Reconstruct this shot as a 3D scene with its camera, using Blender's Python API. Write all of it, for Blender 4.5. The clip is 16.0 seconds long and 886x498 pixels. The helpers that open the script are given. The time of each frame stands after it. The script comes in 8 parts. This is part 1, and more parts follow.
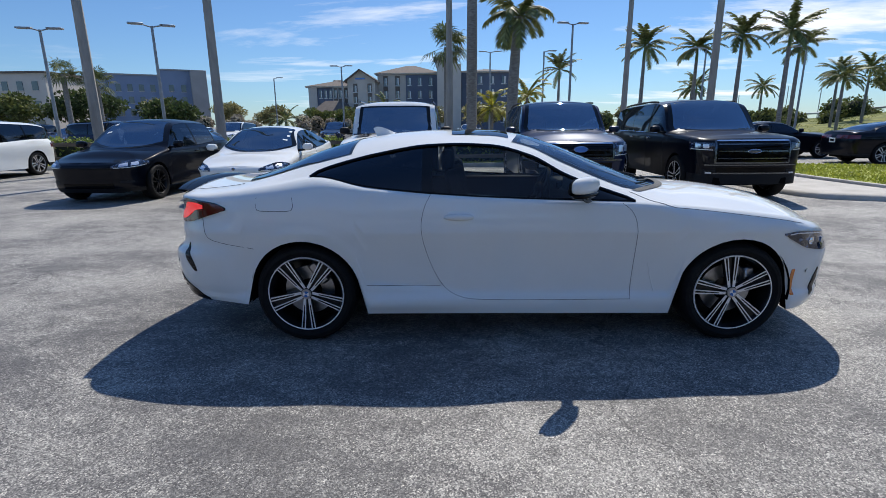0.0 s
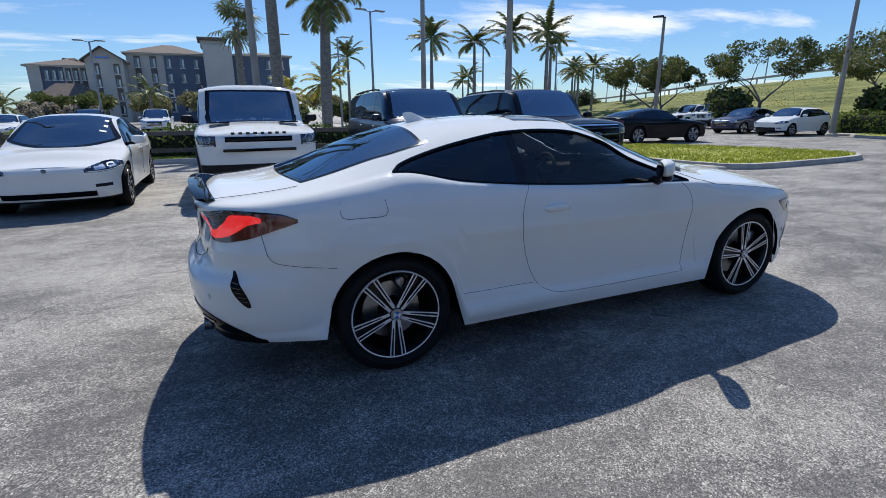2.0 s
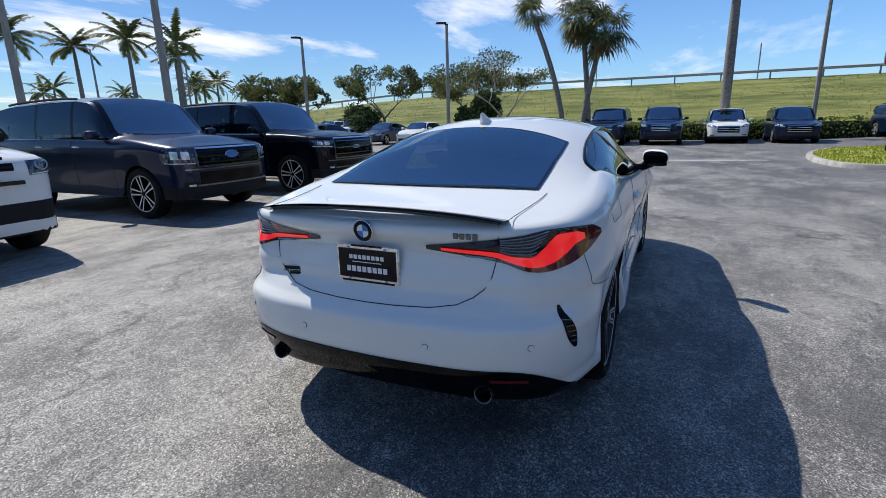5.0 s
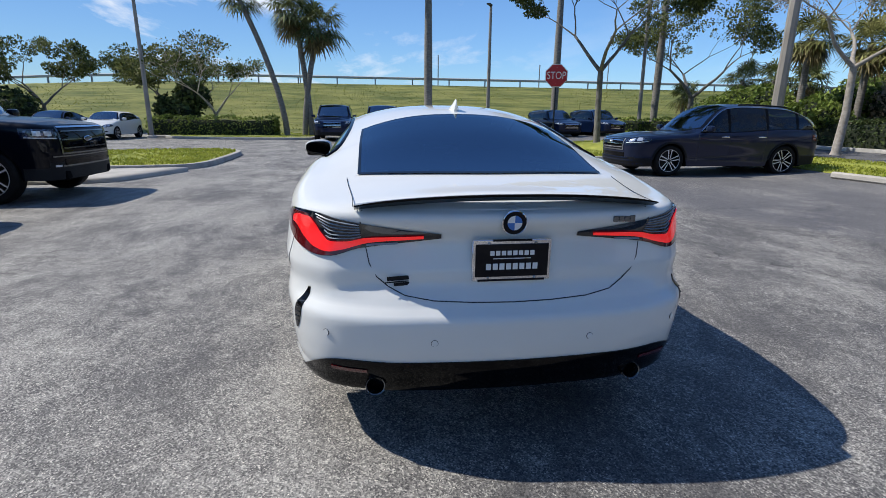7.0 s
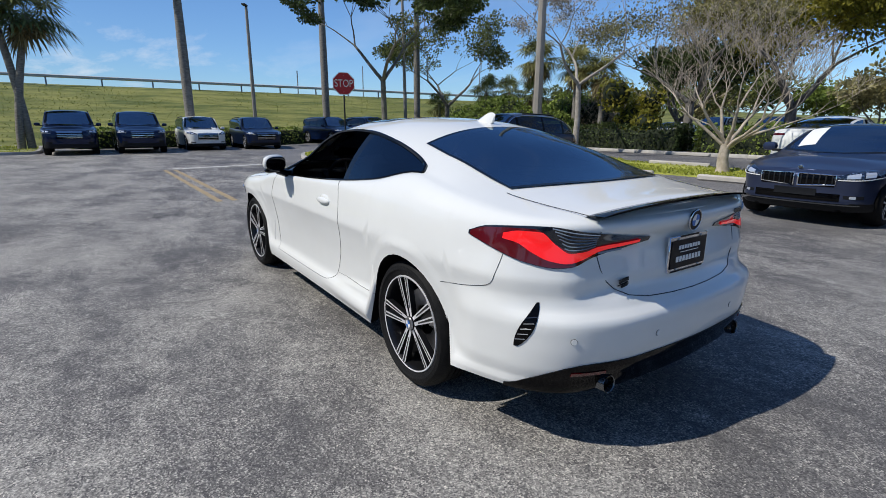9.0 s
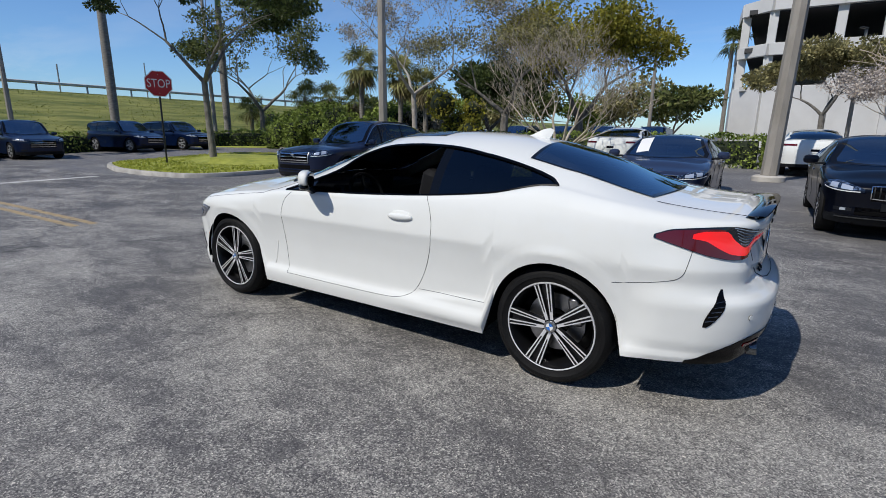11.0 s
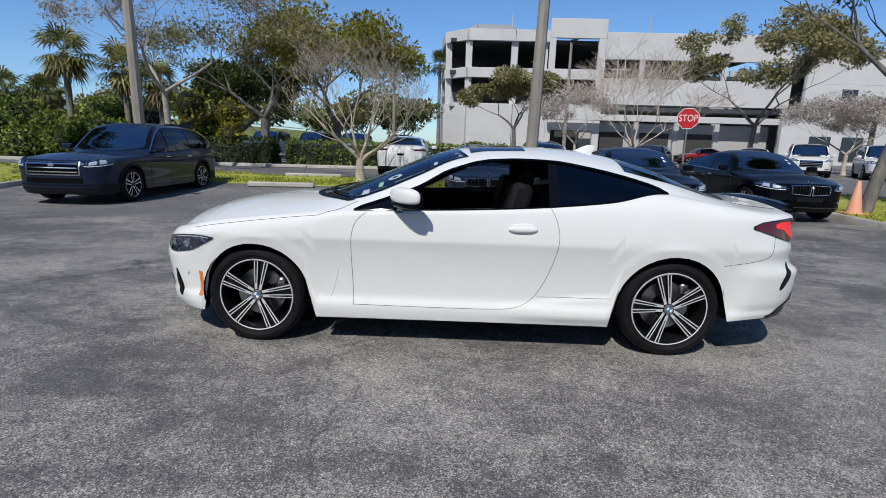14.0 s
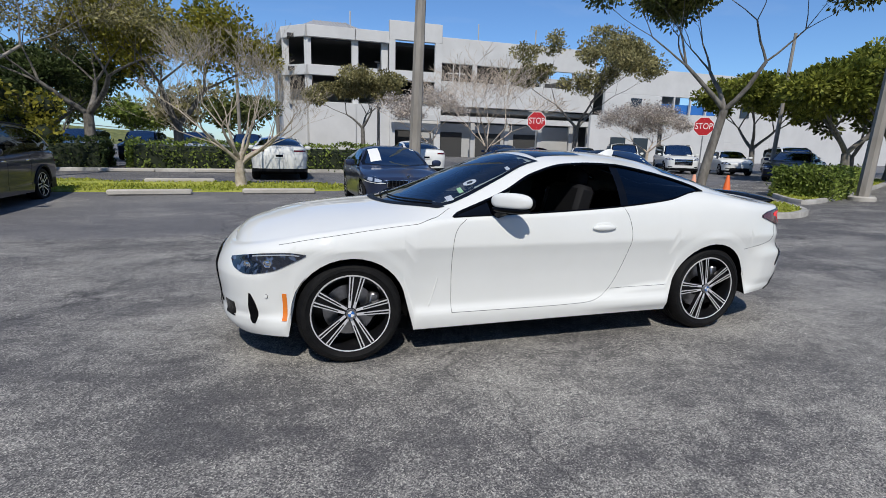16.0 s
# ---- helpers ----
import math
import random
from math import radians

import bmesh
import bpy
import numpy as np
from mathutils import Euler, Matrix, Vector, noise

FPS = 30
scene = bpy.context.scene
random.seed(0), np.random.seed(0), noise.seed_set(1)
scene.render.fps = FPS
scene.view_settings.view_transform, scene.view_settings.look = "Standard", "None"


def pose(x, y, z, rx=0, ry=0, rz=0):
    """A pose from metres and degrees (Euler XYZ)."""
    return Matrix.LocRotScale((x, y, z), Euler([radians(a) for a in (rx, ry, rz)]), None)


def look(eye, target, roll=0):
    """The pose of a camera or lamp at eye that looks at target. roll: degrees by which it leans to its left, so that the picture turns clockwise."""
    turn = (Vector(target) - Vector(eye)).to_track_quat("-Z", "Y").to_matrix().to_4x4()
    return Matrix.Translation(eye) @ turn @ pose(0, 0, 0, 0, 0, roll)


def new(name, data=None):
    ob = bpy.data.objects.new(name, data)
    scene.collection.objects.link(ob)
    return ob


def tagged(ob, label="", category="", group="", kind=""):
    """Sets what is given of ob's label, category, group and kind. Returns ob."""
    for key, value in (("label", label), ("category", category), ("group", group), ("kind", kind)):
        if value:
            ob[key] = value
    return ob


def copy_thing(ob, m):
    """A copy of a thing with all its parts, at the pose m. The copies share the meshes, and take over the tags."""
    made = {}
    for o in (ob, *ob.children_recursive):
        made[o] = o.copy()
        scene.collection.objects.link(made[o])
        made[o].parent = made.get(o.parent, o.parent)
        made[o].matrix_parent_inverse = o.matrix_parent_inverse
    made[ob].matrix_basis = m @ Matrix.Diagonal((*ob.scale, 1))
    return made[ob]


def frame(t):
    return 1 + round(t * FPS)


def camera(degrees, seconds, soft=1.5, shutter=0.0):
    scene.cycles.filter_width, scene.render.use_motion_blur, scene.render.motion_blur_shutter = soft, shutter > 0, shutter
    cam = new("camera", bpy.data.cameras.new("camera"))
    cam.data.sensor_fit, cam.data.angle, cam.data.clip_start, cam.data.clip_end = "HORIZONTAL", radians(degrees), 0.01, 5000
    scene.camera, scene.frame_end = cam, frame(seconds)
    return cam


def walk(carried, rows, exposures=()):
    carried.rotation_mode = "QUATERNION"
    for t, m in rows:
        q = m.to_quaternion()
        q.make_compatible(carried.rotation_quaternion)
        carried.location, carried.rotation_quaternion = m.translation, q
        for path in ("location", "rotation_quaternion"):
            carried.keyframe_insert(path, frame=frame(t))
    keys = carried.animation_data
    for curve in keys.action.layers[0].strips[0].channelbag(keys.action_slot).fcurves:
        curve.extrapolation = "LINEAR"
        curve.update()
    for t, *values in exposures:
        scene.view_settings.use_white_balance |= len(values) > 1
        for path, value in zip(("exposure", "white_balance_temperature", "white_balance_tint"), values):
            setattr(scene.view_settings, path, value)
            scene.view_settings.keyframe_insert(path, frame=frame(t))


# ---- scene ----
cam = camera(83.2, 16.0, 0.5)
PATH = [
    (0, (-0.429, -4.049, 1.434), (-0.472, -2.109, 0.949), -0.5),
    (0.5, (-0.912, -3.971, 1.42), (-0.75, -2.042, 0.916), 0.0),
    (1, (-1.347, -3.831, 1.421), (-0.974, -1.935, 0.905), -0.1),
    (1.5, (-1.777, -3.591, 1.416), (-1.208, -1.749, 0.883), -0.2),
    (2, (-2.21, -3.352, 1.427), (-1.447, -1.583, 0.892), -0.5),
    (2.5, (-2.595, -3.043, 1.418), (-1.66, -1.358, 0.885), -0.9),
    (3, (-2.998, -2.743, 1.41), (-1.908, -1.153, 0.876), -1.0),
    (3.2, (-3.134, -2.615, 1.406), (-1.991, -1.065, 0.866), -1.2),
    (5.3, (-4.156, -0.901, 1.364), (-2.338, -0.23, 0.87), -1.2),
    (5.5, (-4.197, -0.741, 1.363), (-2.345, -0.176, 0.863), -1.0),
    (6, (-4.224, -0.326, 1.358), (-2.312, -0.031, 0.849), -0.2),
    (6.5, (-4.225, 0.109, 1.338), (-2.29, 0.119, 0.834), 0.4),
    (7, (-4.138, 0.509, 1.317), (-2.224, 0.238, 0.804), 0.6),
    (7.5, (-4.016, 0.941, 1.306), (-2.156, 0.415, 0.793), 1.0),
    (8, (-3.882, 1.36, 1.315), (-2.1, 0.613, 0.801), 1.0),
    (8.5, (-3.7, 1.736, 1.332), (-2.009, 0.792, 0.832), 0.7),
    (9, (-3.522, 2.142, 1.342), (-1.938, 1.02, 0.859), 0.3),
    (9.2, (-3.427, 2.28, 1.33), (-1.889, 1.094, 0.852), 0.3),
    (11.3, (-2.113, 3.555, 1.387), (-1.169, 1.853, 0.925), 0.7),
    (11.5, (-1.967, 3.634, 1.386), (-1.094, 1.896, 0.918), 0.7),
    (12, (-1.576, 3.795, 1.393), (-0.878, 1.979, 0.929), 0.9),
    (12.5, (-1.17, 3.963, 1.398), (-0.634, 2.09, 0.943), 1.1),
    (13, (-0.769, 4.055, 1.393), (-0.389, 2.144, 0.942), 1.0),
    (13.5, (-0.337, 4.134, 1.402), (-0.13, 2.192, 0.973), 1.2),
    (14, (0.069, 4.167, 1.4), (0.107, 2.211, 0.986), 1.6),
    (14.5, (0.488, 4.173, 1.409), (0.359, 2.217, 1.011), 1.9),
    (15, (0.934, 4.169, 1.408), (0.637, 2.232, 1.008), 1.8),
    (15.5, (1.358, 4.056, 1.401), (0.912, 2.147, 1.003), 1.8),
    (16, (1.8, 3.953, 1.398), (1.206, 2.085, 0.998), 1.5),
]
walk(cam, [(t, look(eye, target, roll)) for t, eye, target, roll in PATH], [(0, 0.36), (3, 0.32), (5.5, 0.28), (7, 0.20), (9, 0.0), (11.5, -0.12), (16, -0.10)])

# ---- world, sun ----
SUN_DIR = Vector((0.264, 0.815, 1.0)).normalized()
world = bpy.data.worlds.new("sky")
scene.world = world
world.use_nodes = True


def nodes_of(tree):
    tree.nodes.clear()

    def add(kind, **settings):
        n = tree.nodes.new(kind)
        for key, value in settings.items():
            if key.startswith("in_"):
                n.inputs[key[3:].replace("_", " ")].default_value = value
            else:
                setattr(n, key, value)
        return n

    return add, tree.links.new


def build_sky():
    add, link = nodes_of(world.node_tree)
    sky = add("ShaderNodeTexSky", sky_type="NISHITA", sun_disc=False, sun_elevation=math.asin(SUN_DIR.z),
              sun_rotation=math.atan2(SUN_DIR.x, SUN_DIR.y), altitude=0, air_density=1.0, dust_density=0.2, ozone_density=2.6)
    coord = add("ShaderNodeTexCoord")
    sep = add("ShaderNodeSeparateXYZ")
    link(coord.outputs["Generated"], sep.inputs[0])
    high = add("ShaderNodeMath", operation="MAXIMUM")
    high.inputs[1].default_value = 0.03
    link(sep.outputs[2], high.inputs[0])
    lift = add("ShaderNodeMath", operation="ADD")
    lift.inputs[1].default_value = 0.08
    link(high.outputs[0], lift.inputs[0])
    px = add("ShaderNodeMath", operation="DIVIDE")
    py = add("ShaderNodeMath", operation="DIVIDE")
    for axis, node in ((0, px), (1, py)):
        link(sep.outputs[axis], node.inputs[0])
        link(lift.outputs[0], node.inputs[1])
    flat = add("ShaderNodeCombineXYZ")
    link(px.outputs[0], flat.inputs[0])
    link(py.outputs[0], flat.inputs[1])
    place = add("ShaderNodeMapping")
    place.inputs["Scale"].default_value = (0.42, 0.85, 1.0)
    place.inputs["Rotation"].default_value = (0, 0, 0.35)
    place.inputs["Location"].default_value = (1.7, 0.55, 0)
    link(flat.outputs[0], place.inputs[0])
    cloud = add("ShaderNodeTexNoise", in_Scale=0.85, in_Detail=11.0, in_Roughness=0.60, in_Distortion=0.25)
    link(place.outputs[0], cloud.inputs["Vector"])
    edge = add("ShaderNodeValToRGB")
    edge.color_ramp.elements[0].position, edge.color_ramp.elements[1].position = 0.535, 0.66
    link(cloud.outputs["Fac"], edge.inputs[0])
    # clouds gather on the sunny side of the sky
    side = add("ShaderNodeMapRange", in_From_Min=0.2, in_From_Max=0.8, in_To_Min=0.08, in_To_Max=1.0)
    toward = add("ShaderNodeVectorMath", operation="DOT_PRODUCT")
    toward.inputs[1].default_value = (0.55, 0.75, 0)
    link(coord.outputs["Generated"], toward.inputs[0])
    link(toward.outputs["Value"], side.inputs["Value"])
    amount = add("ShaderNodeMath", operation="MULTIPLY")
    link(edge.outputs[0], amount.inputs[0])
    link(side.outputs[0], amount.inputs[1])
    mix = add("ShaderNodeMix", data_type="RGBA")
    mix.inputs["B"].default_value = (8.2, 8.4, 8.8, 1)
    link(amount.outputs[0], mix.inputs["Factor"])
    tint = add("ShaderNodeMix", data_type="RGBA", blend_type="MULTIPLY")
    tint.inputs["Factor"].default_value = 1.0
    tint.inputs["B"].default_value = (0.66, 0.90, 1.20, 1)
    link(sky.outputs[0], tint.inputs["A"])
    # a clear winter sky with little haze towards the sun
    clear = add("ShaderNodeMapRange", in_From_Min=-0.35, in_From_Max=0.7, in_To_Min=1.08, in_To_Max=0.66)
    link(sep.outputs[1], clear.inputs["Value"])
    calm = add("ShaderNodeVectorMath", operation="SCALE")
    link(tint.outputs["Result"], calm.inputs[0])
    link(clear.outputs[0], calm.inputs["Scale"])
    link(calm.outputs[0], mix.inputs["A"])
    back = add("ShaderNodeBackground", in_Strength=0.106)
    link(mix.outputs["Result"], back.inputs["Color"])
    out = add("ShaderNodeOutputWorld")
    link(back.outputs[0], out.inputs[0])


build_sky()
sun = new("sun", bpy.data.lights.new("sun", "SUN"))
sun.data.energy, sun.data.angle, sun.data.color = 4.0, radians(0.55), (1.0, 0.955, 0.885)
sun.matrix_world = look(SUN_DIR * 60, (0, 0, 0))


# ---- materials ----
def material(name, color, rough=0.5, metal=0.0, second=None, scale=8.0, detail=6.0, mix=(0.35, 0.65), bump=0.0, bump_scale=60.0,
             coat=0.0, coat_rough=0.03, ior=1.5, sheen=0.0, vary=0.0, rough_vary=0.0, trans=0.0, stretch=(1, 1, 1), spec=0.5, fine=0.0):
    """A node material: two colours mixed by noise, fine grain in value, relief, and gloss that varies."""
    m = bpy.data.materials.new(name)
    m.use_nodes = True
    add, link = nodes_of(m.node_tree)
    out = add("ShaderNodeOutputMaterial")
    b = add("ShaderNodeBsdfPrincipled", in_Roughness=rough, in_Metallic=metal, in_IOR=ior)
    b.inputs["Coat Weight"].default_value = coat
    b.inputs["Coat Roughness"].default_value = coat_rough
    b.inputs["Specular IOR Level"].default_value = spec
    b.inputs["Transmission Weight"].default_value = trans
    link(b.outputs[0], out.inputs[0])
    coord = add("ShaderNodeTexCoord")
    place = add("ShaderNodeMapping")
    place.inputs["Scale"].default_value = stretch
    link(coord.outputs["Object"], place.inputs[0])
    colour = None
    if second is not None:
        n = add("ShaderNodeTexNoise", in_Scale=scale, in_Detail=detail, in_Roughness=0.6)
        link(place.outputs[0], n.inputs["Vector"])
        ramp = add("ShaderNodeValToRGB")
        ramp.color_ramp.elements[0].position, ramp.color_ramp.elements[1].position = mix
        ramp.color_ramp.elements[0].color, ramp.color_ramp.elements[1].color = (*color, 1), (*second, 1)
        link(n.outputs["Fac"], ramp.inputs[0])
        colour = ramp.outputs[0]
        if rough_vary:
            rr = add("ShaderNodeMapRange", in_To_Min=max(0, rough - rough_vary), in_To_Max=min(1, rough + rough_vary))
            link(n.outputs["Fac"], rr.inputs["Value"])
            link(rr.outputs[0], b.inputs["Roughness"])
    else:
        b.inputs["Base Color"].default_value = (*color, 1)
    if vary or fine:
        hsv = add("ShaderNodeHueSaturation")
        if colour is not None:
            link(colour, hsv.inputs["Color"])
        else:
            hsv.inputs["Color"].default_value = (*color, 1)
        if vary:
            geo = add("ShaderNodeNewGeometry")
            ra = add("ShaderNodeMapRange", in_To_Min=1 - vary, in_To_Max=1 + vary)
            link(geo.outputs["Random Per Island"], ra.inputs["Value"])
            link(ra.outputs[0], hsv.inputs["Value"])
        if fine:
            g = add("ShaderNodeTexNoise", in_Scale=bump_scale, in_Detail=3.0)
            link(place.outputs[0], g.inputs["Vector"])
            ra = add("ShaderNodeMapRange", in_From_Min=0.25, in_From_Max=0.75, in_To_Min=1 - fine, in_To_Max=1 + fine)
            link(g.outputs["Fac"], ra.inputs["Value"])
            link(ra.outputs[0], hsv.inputs["Value"])
        colour = hsv.outputs[0]
    if colour is not None:
        link(colour, b.inputs["Base Color"])
    if bump:
        n = add("ShaderNodeTexNoise", in_Scale=bump_scale, in_Detail=5.0)
        link(place.outputs[0], n.inputs["Vector"])
        bm = add("ShaderNodeBump", in_Strength=bump, in_Distance=0.02)
        link(n.outputs["Fac"], bm.inputs["Height"])
        link(bm.outputs[0], b.inputs["Normal"])
    return m


def leaf_material(name, color, second, back=0.3, vary=0.5):
    """Leaves: some light comes through them, and each leaf differs."""
    m = material(name, color, 0.55, second=second, scale=0.9, detail=3, vary=vary, spec=0.2)
    tree = m.node_tree
    b = next(n for n in tree.nodes if n.type == "BSDF_PRINCIPLED")
    out = next(n for n in tree.nodes if n.type == "OUTPUT_MATERIAL")
    t = tree.nodes.new("ShaderNodeBsdfTranslucent")
    mix = tree.nodes.new("ShaderNodeMixShader")
    mix.inputs[0].default_value = back
    tree.links.new(b.inputs["Base Color"].links[0].from_socket, t.inputs[0])
    tree.links.new(b.outputs[0], mix.inputs[1])
    tree.links.new(t.outputs[0], mix.inputs[2])
    tree.links.new(mix.outputs[0], out.inputs[0])
    return m


def glass_material(name, tint, clear, ior=2.0, coat=(1, 1, 1)):
    """Window glass: a mirror-like coat over a tinted see-through pane."""
    m = bpy.data.materials.new(name)
    m.use_nodes = True
    add, link = nodes_of(m.node_tree)
    out = add("ShaderNodeOutputMaterial")
    gloss = add("ShaderNodeBsdfGlossy", in_Roughness=0.015)
    gloss.inputs["Color"].default_value = (*coat, 1)
    seen = add("ShaderNodeBsdfTransparent")
    seen.inputs[0].default_value = (*[c * clear for c in tint], 1)
    fres = add("ShaderNodeFresnel", in_IOR=ior)
    mix = add("ShaderNodeMixShader")
    link(fres.outputs[0], mix.inputs[0])
    link(seen.outputs[0], mix.inputs[1])
    link(gloss.outputs[0], mix.inputs[2])
    link(mix.outputs[0], out.inputs[0])
    return m


def asphalt_material():
    m = bpy.data.materials.new("asphalt")
    m.use_nodes = True
    add, link = nodes_of(m.node_tree)
    out = add("ShaderNodeOutputMaterial")
    b = add("ShaderNodeBsdfPrincipled", in_Roughness=0.68)
    b.inputs["Specular IOR Level"].default_value = 0.30
    link(b.outputs[0], out.inputs[0])
    coord = add("ShaderNodeTexCoord")

    def noise_at(scale, detail, rough=0.6, stretch=(1, 1, 1), turn=0.0, distort=0.0):
        place = add("ShaderNodeMapping")
        place.inputs["Scale"].default_value = stretch
        place.inputs["Rotation"].default_value = (0, 0, turn)
        link(coord.outputs["Object"], place.inputs[0])
        n = add("ShaderNodeTexNoise", in_Scale=scale, in_Detail=detail, in_Roughness=rough, in_Distortion=distort)
        link(place.outputs[0], n.inputs["Vector"])
        return n.outputs["Fac"]

    def ramp(fac, low, high, c0, c1):
        r = add("ShaderNodeValToRGB")
        r.color_ramp.elements[0].position, r.color_ramp.elements[1].position = low, high
        r.color_ramp.elements[0].color, r.color_ramp.elements[1].color = (*c0, 1), (*c1, 1)
        link(fac, r.inputs[0])
        return r.outputs[0]

    def blend(kind, fac, a, c):
        x = add("ShaderNodeMix", data_type="RGBA", blend_type=kind)
        if isinstance(fac, float):
            x.inputs["Factor"].default_value = fac
        else:
            link(fac, x.inputs["Factor"])
        link(a, x.inputs["A"])
        link(c, x.inputs["B"])
        return x.outputs["Result"]

    # binder: grey, a little darker in broad stains
    base = ramp(noise_at(0.30, 6, 0.6), 0.34, 0.66, (0.102, 0.099, 0.099), (0.142, 0.137, 0.132))
    tar = ramp(noise_at(0.55, 8, 0.66, (0.8, 1.1, 1), 0.5, 0.1), 0.44, 0.70, (1, 1, 1), (0.80, 0.80, 0.83))
    base = blend("MULTIPLY", 1.0, base, tar)
    # wear, stronger on the sunny side of the drive: where it is worn the pale stones show
    worn = noise_at(0.95, 10, 0.72, (0.62, 1.05, 1), 0.12, 0.12)
    fine = noise_at(7.0, 7, 0.75)
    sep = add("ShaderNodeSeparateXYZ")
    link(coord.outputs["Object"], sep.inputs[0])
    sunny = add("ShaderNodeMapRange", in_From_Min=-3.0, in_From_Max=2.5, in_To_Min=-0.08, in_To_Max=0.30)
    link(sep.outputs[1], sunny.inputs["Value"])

    def sums(kind, a, c):
        n = add("ShaderNodeMath", operation=kind)
        for k, v in enumerate((a, c)):
            if isinstance(v, float):
                n.inputs[k].default_value = v
            else:
                link(v, n.inputs[k])
        return n.outputs[0]

    amount = sums("ADD", sums("MULTIPLY", sums("SUBTRACT", worn, 0.495), 4.2), sums("MULTIPLY", sums("SUBTRACT", fine, 0.5), 1.5))
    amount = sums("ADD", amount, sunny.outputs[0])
    # one broad tarry stain and one scuffed sandy patch beside where the coupe stands
    def patch(cx, cy, rx, ry, edge):
        off = add("ShaderNodeVectorMath", operation="SUBTRACT")
        off.inputs[1].default_value = (cx, cy, 0)
        link(coord.outputs["Object"], off.inputs[0])
        size = add("ShaderNodeVectorMath", operation="MULTIPLY")
        size.inputs[1].default_value = (1 / rx, 1 / ry, 0)
        link(off.outputs[0], size.inputs[0])
        far = add("ShaderNodeVectorMath", operation="LENGTH")
        link(size.outputs[0], far.inputs[0])
        soft = add("ShaderNodeMapRange", in_From_Min=0.7, in_From_Max=1.25, in_To_Min=1.0, in_To_Max=0.0)
        link(sums("ADD", far.outputs["Value"], sums("MULTIPLY", sums("SUBTRACT", worn, 0.5), edge)), soft.inputs["Value"])
        return soft.outputs[0]

    tarry = patch(0.5, 2.5, 2.1, 0.95, 2.2)
    sandy = sums("MAXIMUM", sums("MULTIPLY", patch(-2.3, 0.9, 1.3, 1.2, 2.5), 0.3), patch(0.9, -3.0, 4.2, 1.7, 2.5))
    amount = sums("ADD", sums("SUBTRACT", amount, sums("MULTIPLY", tarry, 0.05)), sums("MULTIPLY", sandy, 0.22))
    base = blend("MULTIPLY", 1.0, base, ramp(tarry, 0.0, 1.0, (1, 1, 1), (0.93, 0.93, 0.95)))
    # a newer, smoother and darker surface begins along a slightly wavering edge
    wave = noise_at(0.5, 3, 0.6)
    fresh = add("ShaderNodeMapRange", in_From_Min=-5.3, in_From_Max=-5.1, in_To_Min=1.0, in_To_Max=0.0)
    along = sums("ADD", sep.outputs[1], sums("MULTIPLY", wave, 0.5))
    link(sums("MAXIMUM", sums("ADD", along, sums("MULTIPLY", sep.outputs[0], -0.45)), sums("SUBTRACT", along, 1.25)), fresh.inputs["Value"])
    amount = sums("SUBTRACT", amount, sums("MULTIPLY", fresh.outputs[0], 0.28))
    newer = ramp(fresh.outputs[0], 0.0, 1.0, (1, 1, 1), (1.36, 1.38, 1.42))
    base = blend("MULTIPLY", 1.0, base, newer)
    vor = add("ShaderNodeTexVoronoi", in_Scale=160.0, in_Randomness=1.0)
    link(coord.outputs["Object"], vor.inputs["Vector"])
    cell = add("ShaderNodeSeparateXYZ")
    link(vor.outputs["Color"], cell.inputs[0])
    shown = ramp(sums("ADD", cell.outputs[0], amount), 0.45, 1.15, (0, 0, 0), (1, 1, 1))
    stone = ramp(cell.outputs[1], 0.0, 1.0, (0.19, 0.184, 0.172), (0.48, 0.462, 0.422))
    base = blend("MIX", shown, base, stone)
    speck = ramp(cell.outputs[2], 0.1, 1.0, (0.50, 0.50, 0.51), (1.56, 1.55, 1.51))
    base = blend("MULTIPLY", 0.9, base, speck)
    grit = ramp(noise_at(45, 5, 0.85), 0.36, 0.64, (0.50, 0.50, 0.51), (1.47, 1.46, 1.43))
    base = blend("MULTIPLY", 0.7, base, grit)
    # hairline cracks
    cr = add("ShaderNodeTexVoronoi", feature="DISTANCE_TO_EDGE", in_Scale=0.16)
    wob = add("ShaderNodeTexNoise", in_Scale=1.4, in_Detail=5.0)
    link(coord.outputs["Object"], wob.inputs["Vector"])
    wv = add("ShaderNodeVectorMath", operation="MULTIPLY_ADD")
    link(wob.outputs["Color"], wv.inputs[0])
    wv.inputs[1].default_value = (1.6, 1.6, 0)
    link(coord.outputs["Object"], wv.inputs[2])
    link(wv.outputs[0], cr.inputs["Vector"])
    crack = ramp(cr.outputs["Distance"], 0.0008, 0.003, (0.35, 0.35, 0.36), (1, 1, 1))
    base = blend("MULTIPLY", 0.7, base, crack)
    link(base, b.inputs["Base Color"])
    bump = add("ShaderNodeBump", in_Strength=0.6, in_Distance=0.005)
    link(noise_at(110, 4, 0.7), bump.inputs["Height"])
    link(bump.outputs[0], b.inputs["Normal"])
    return m


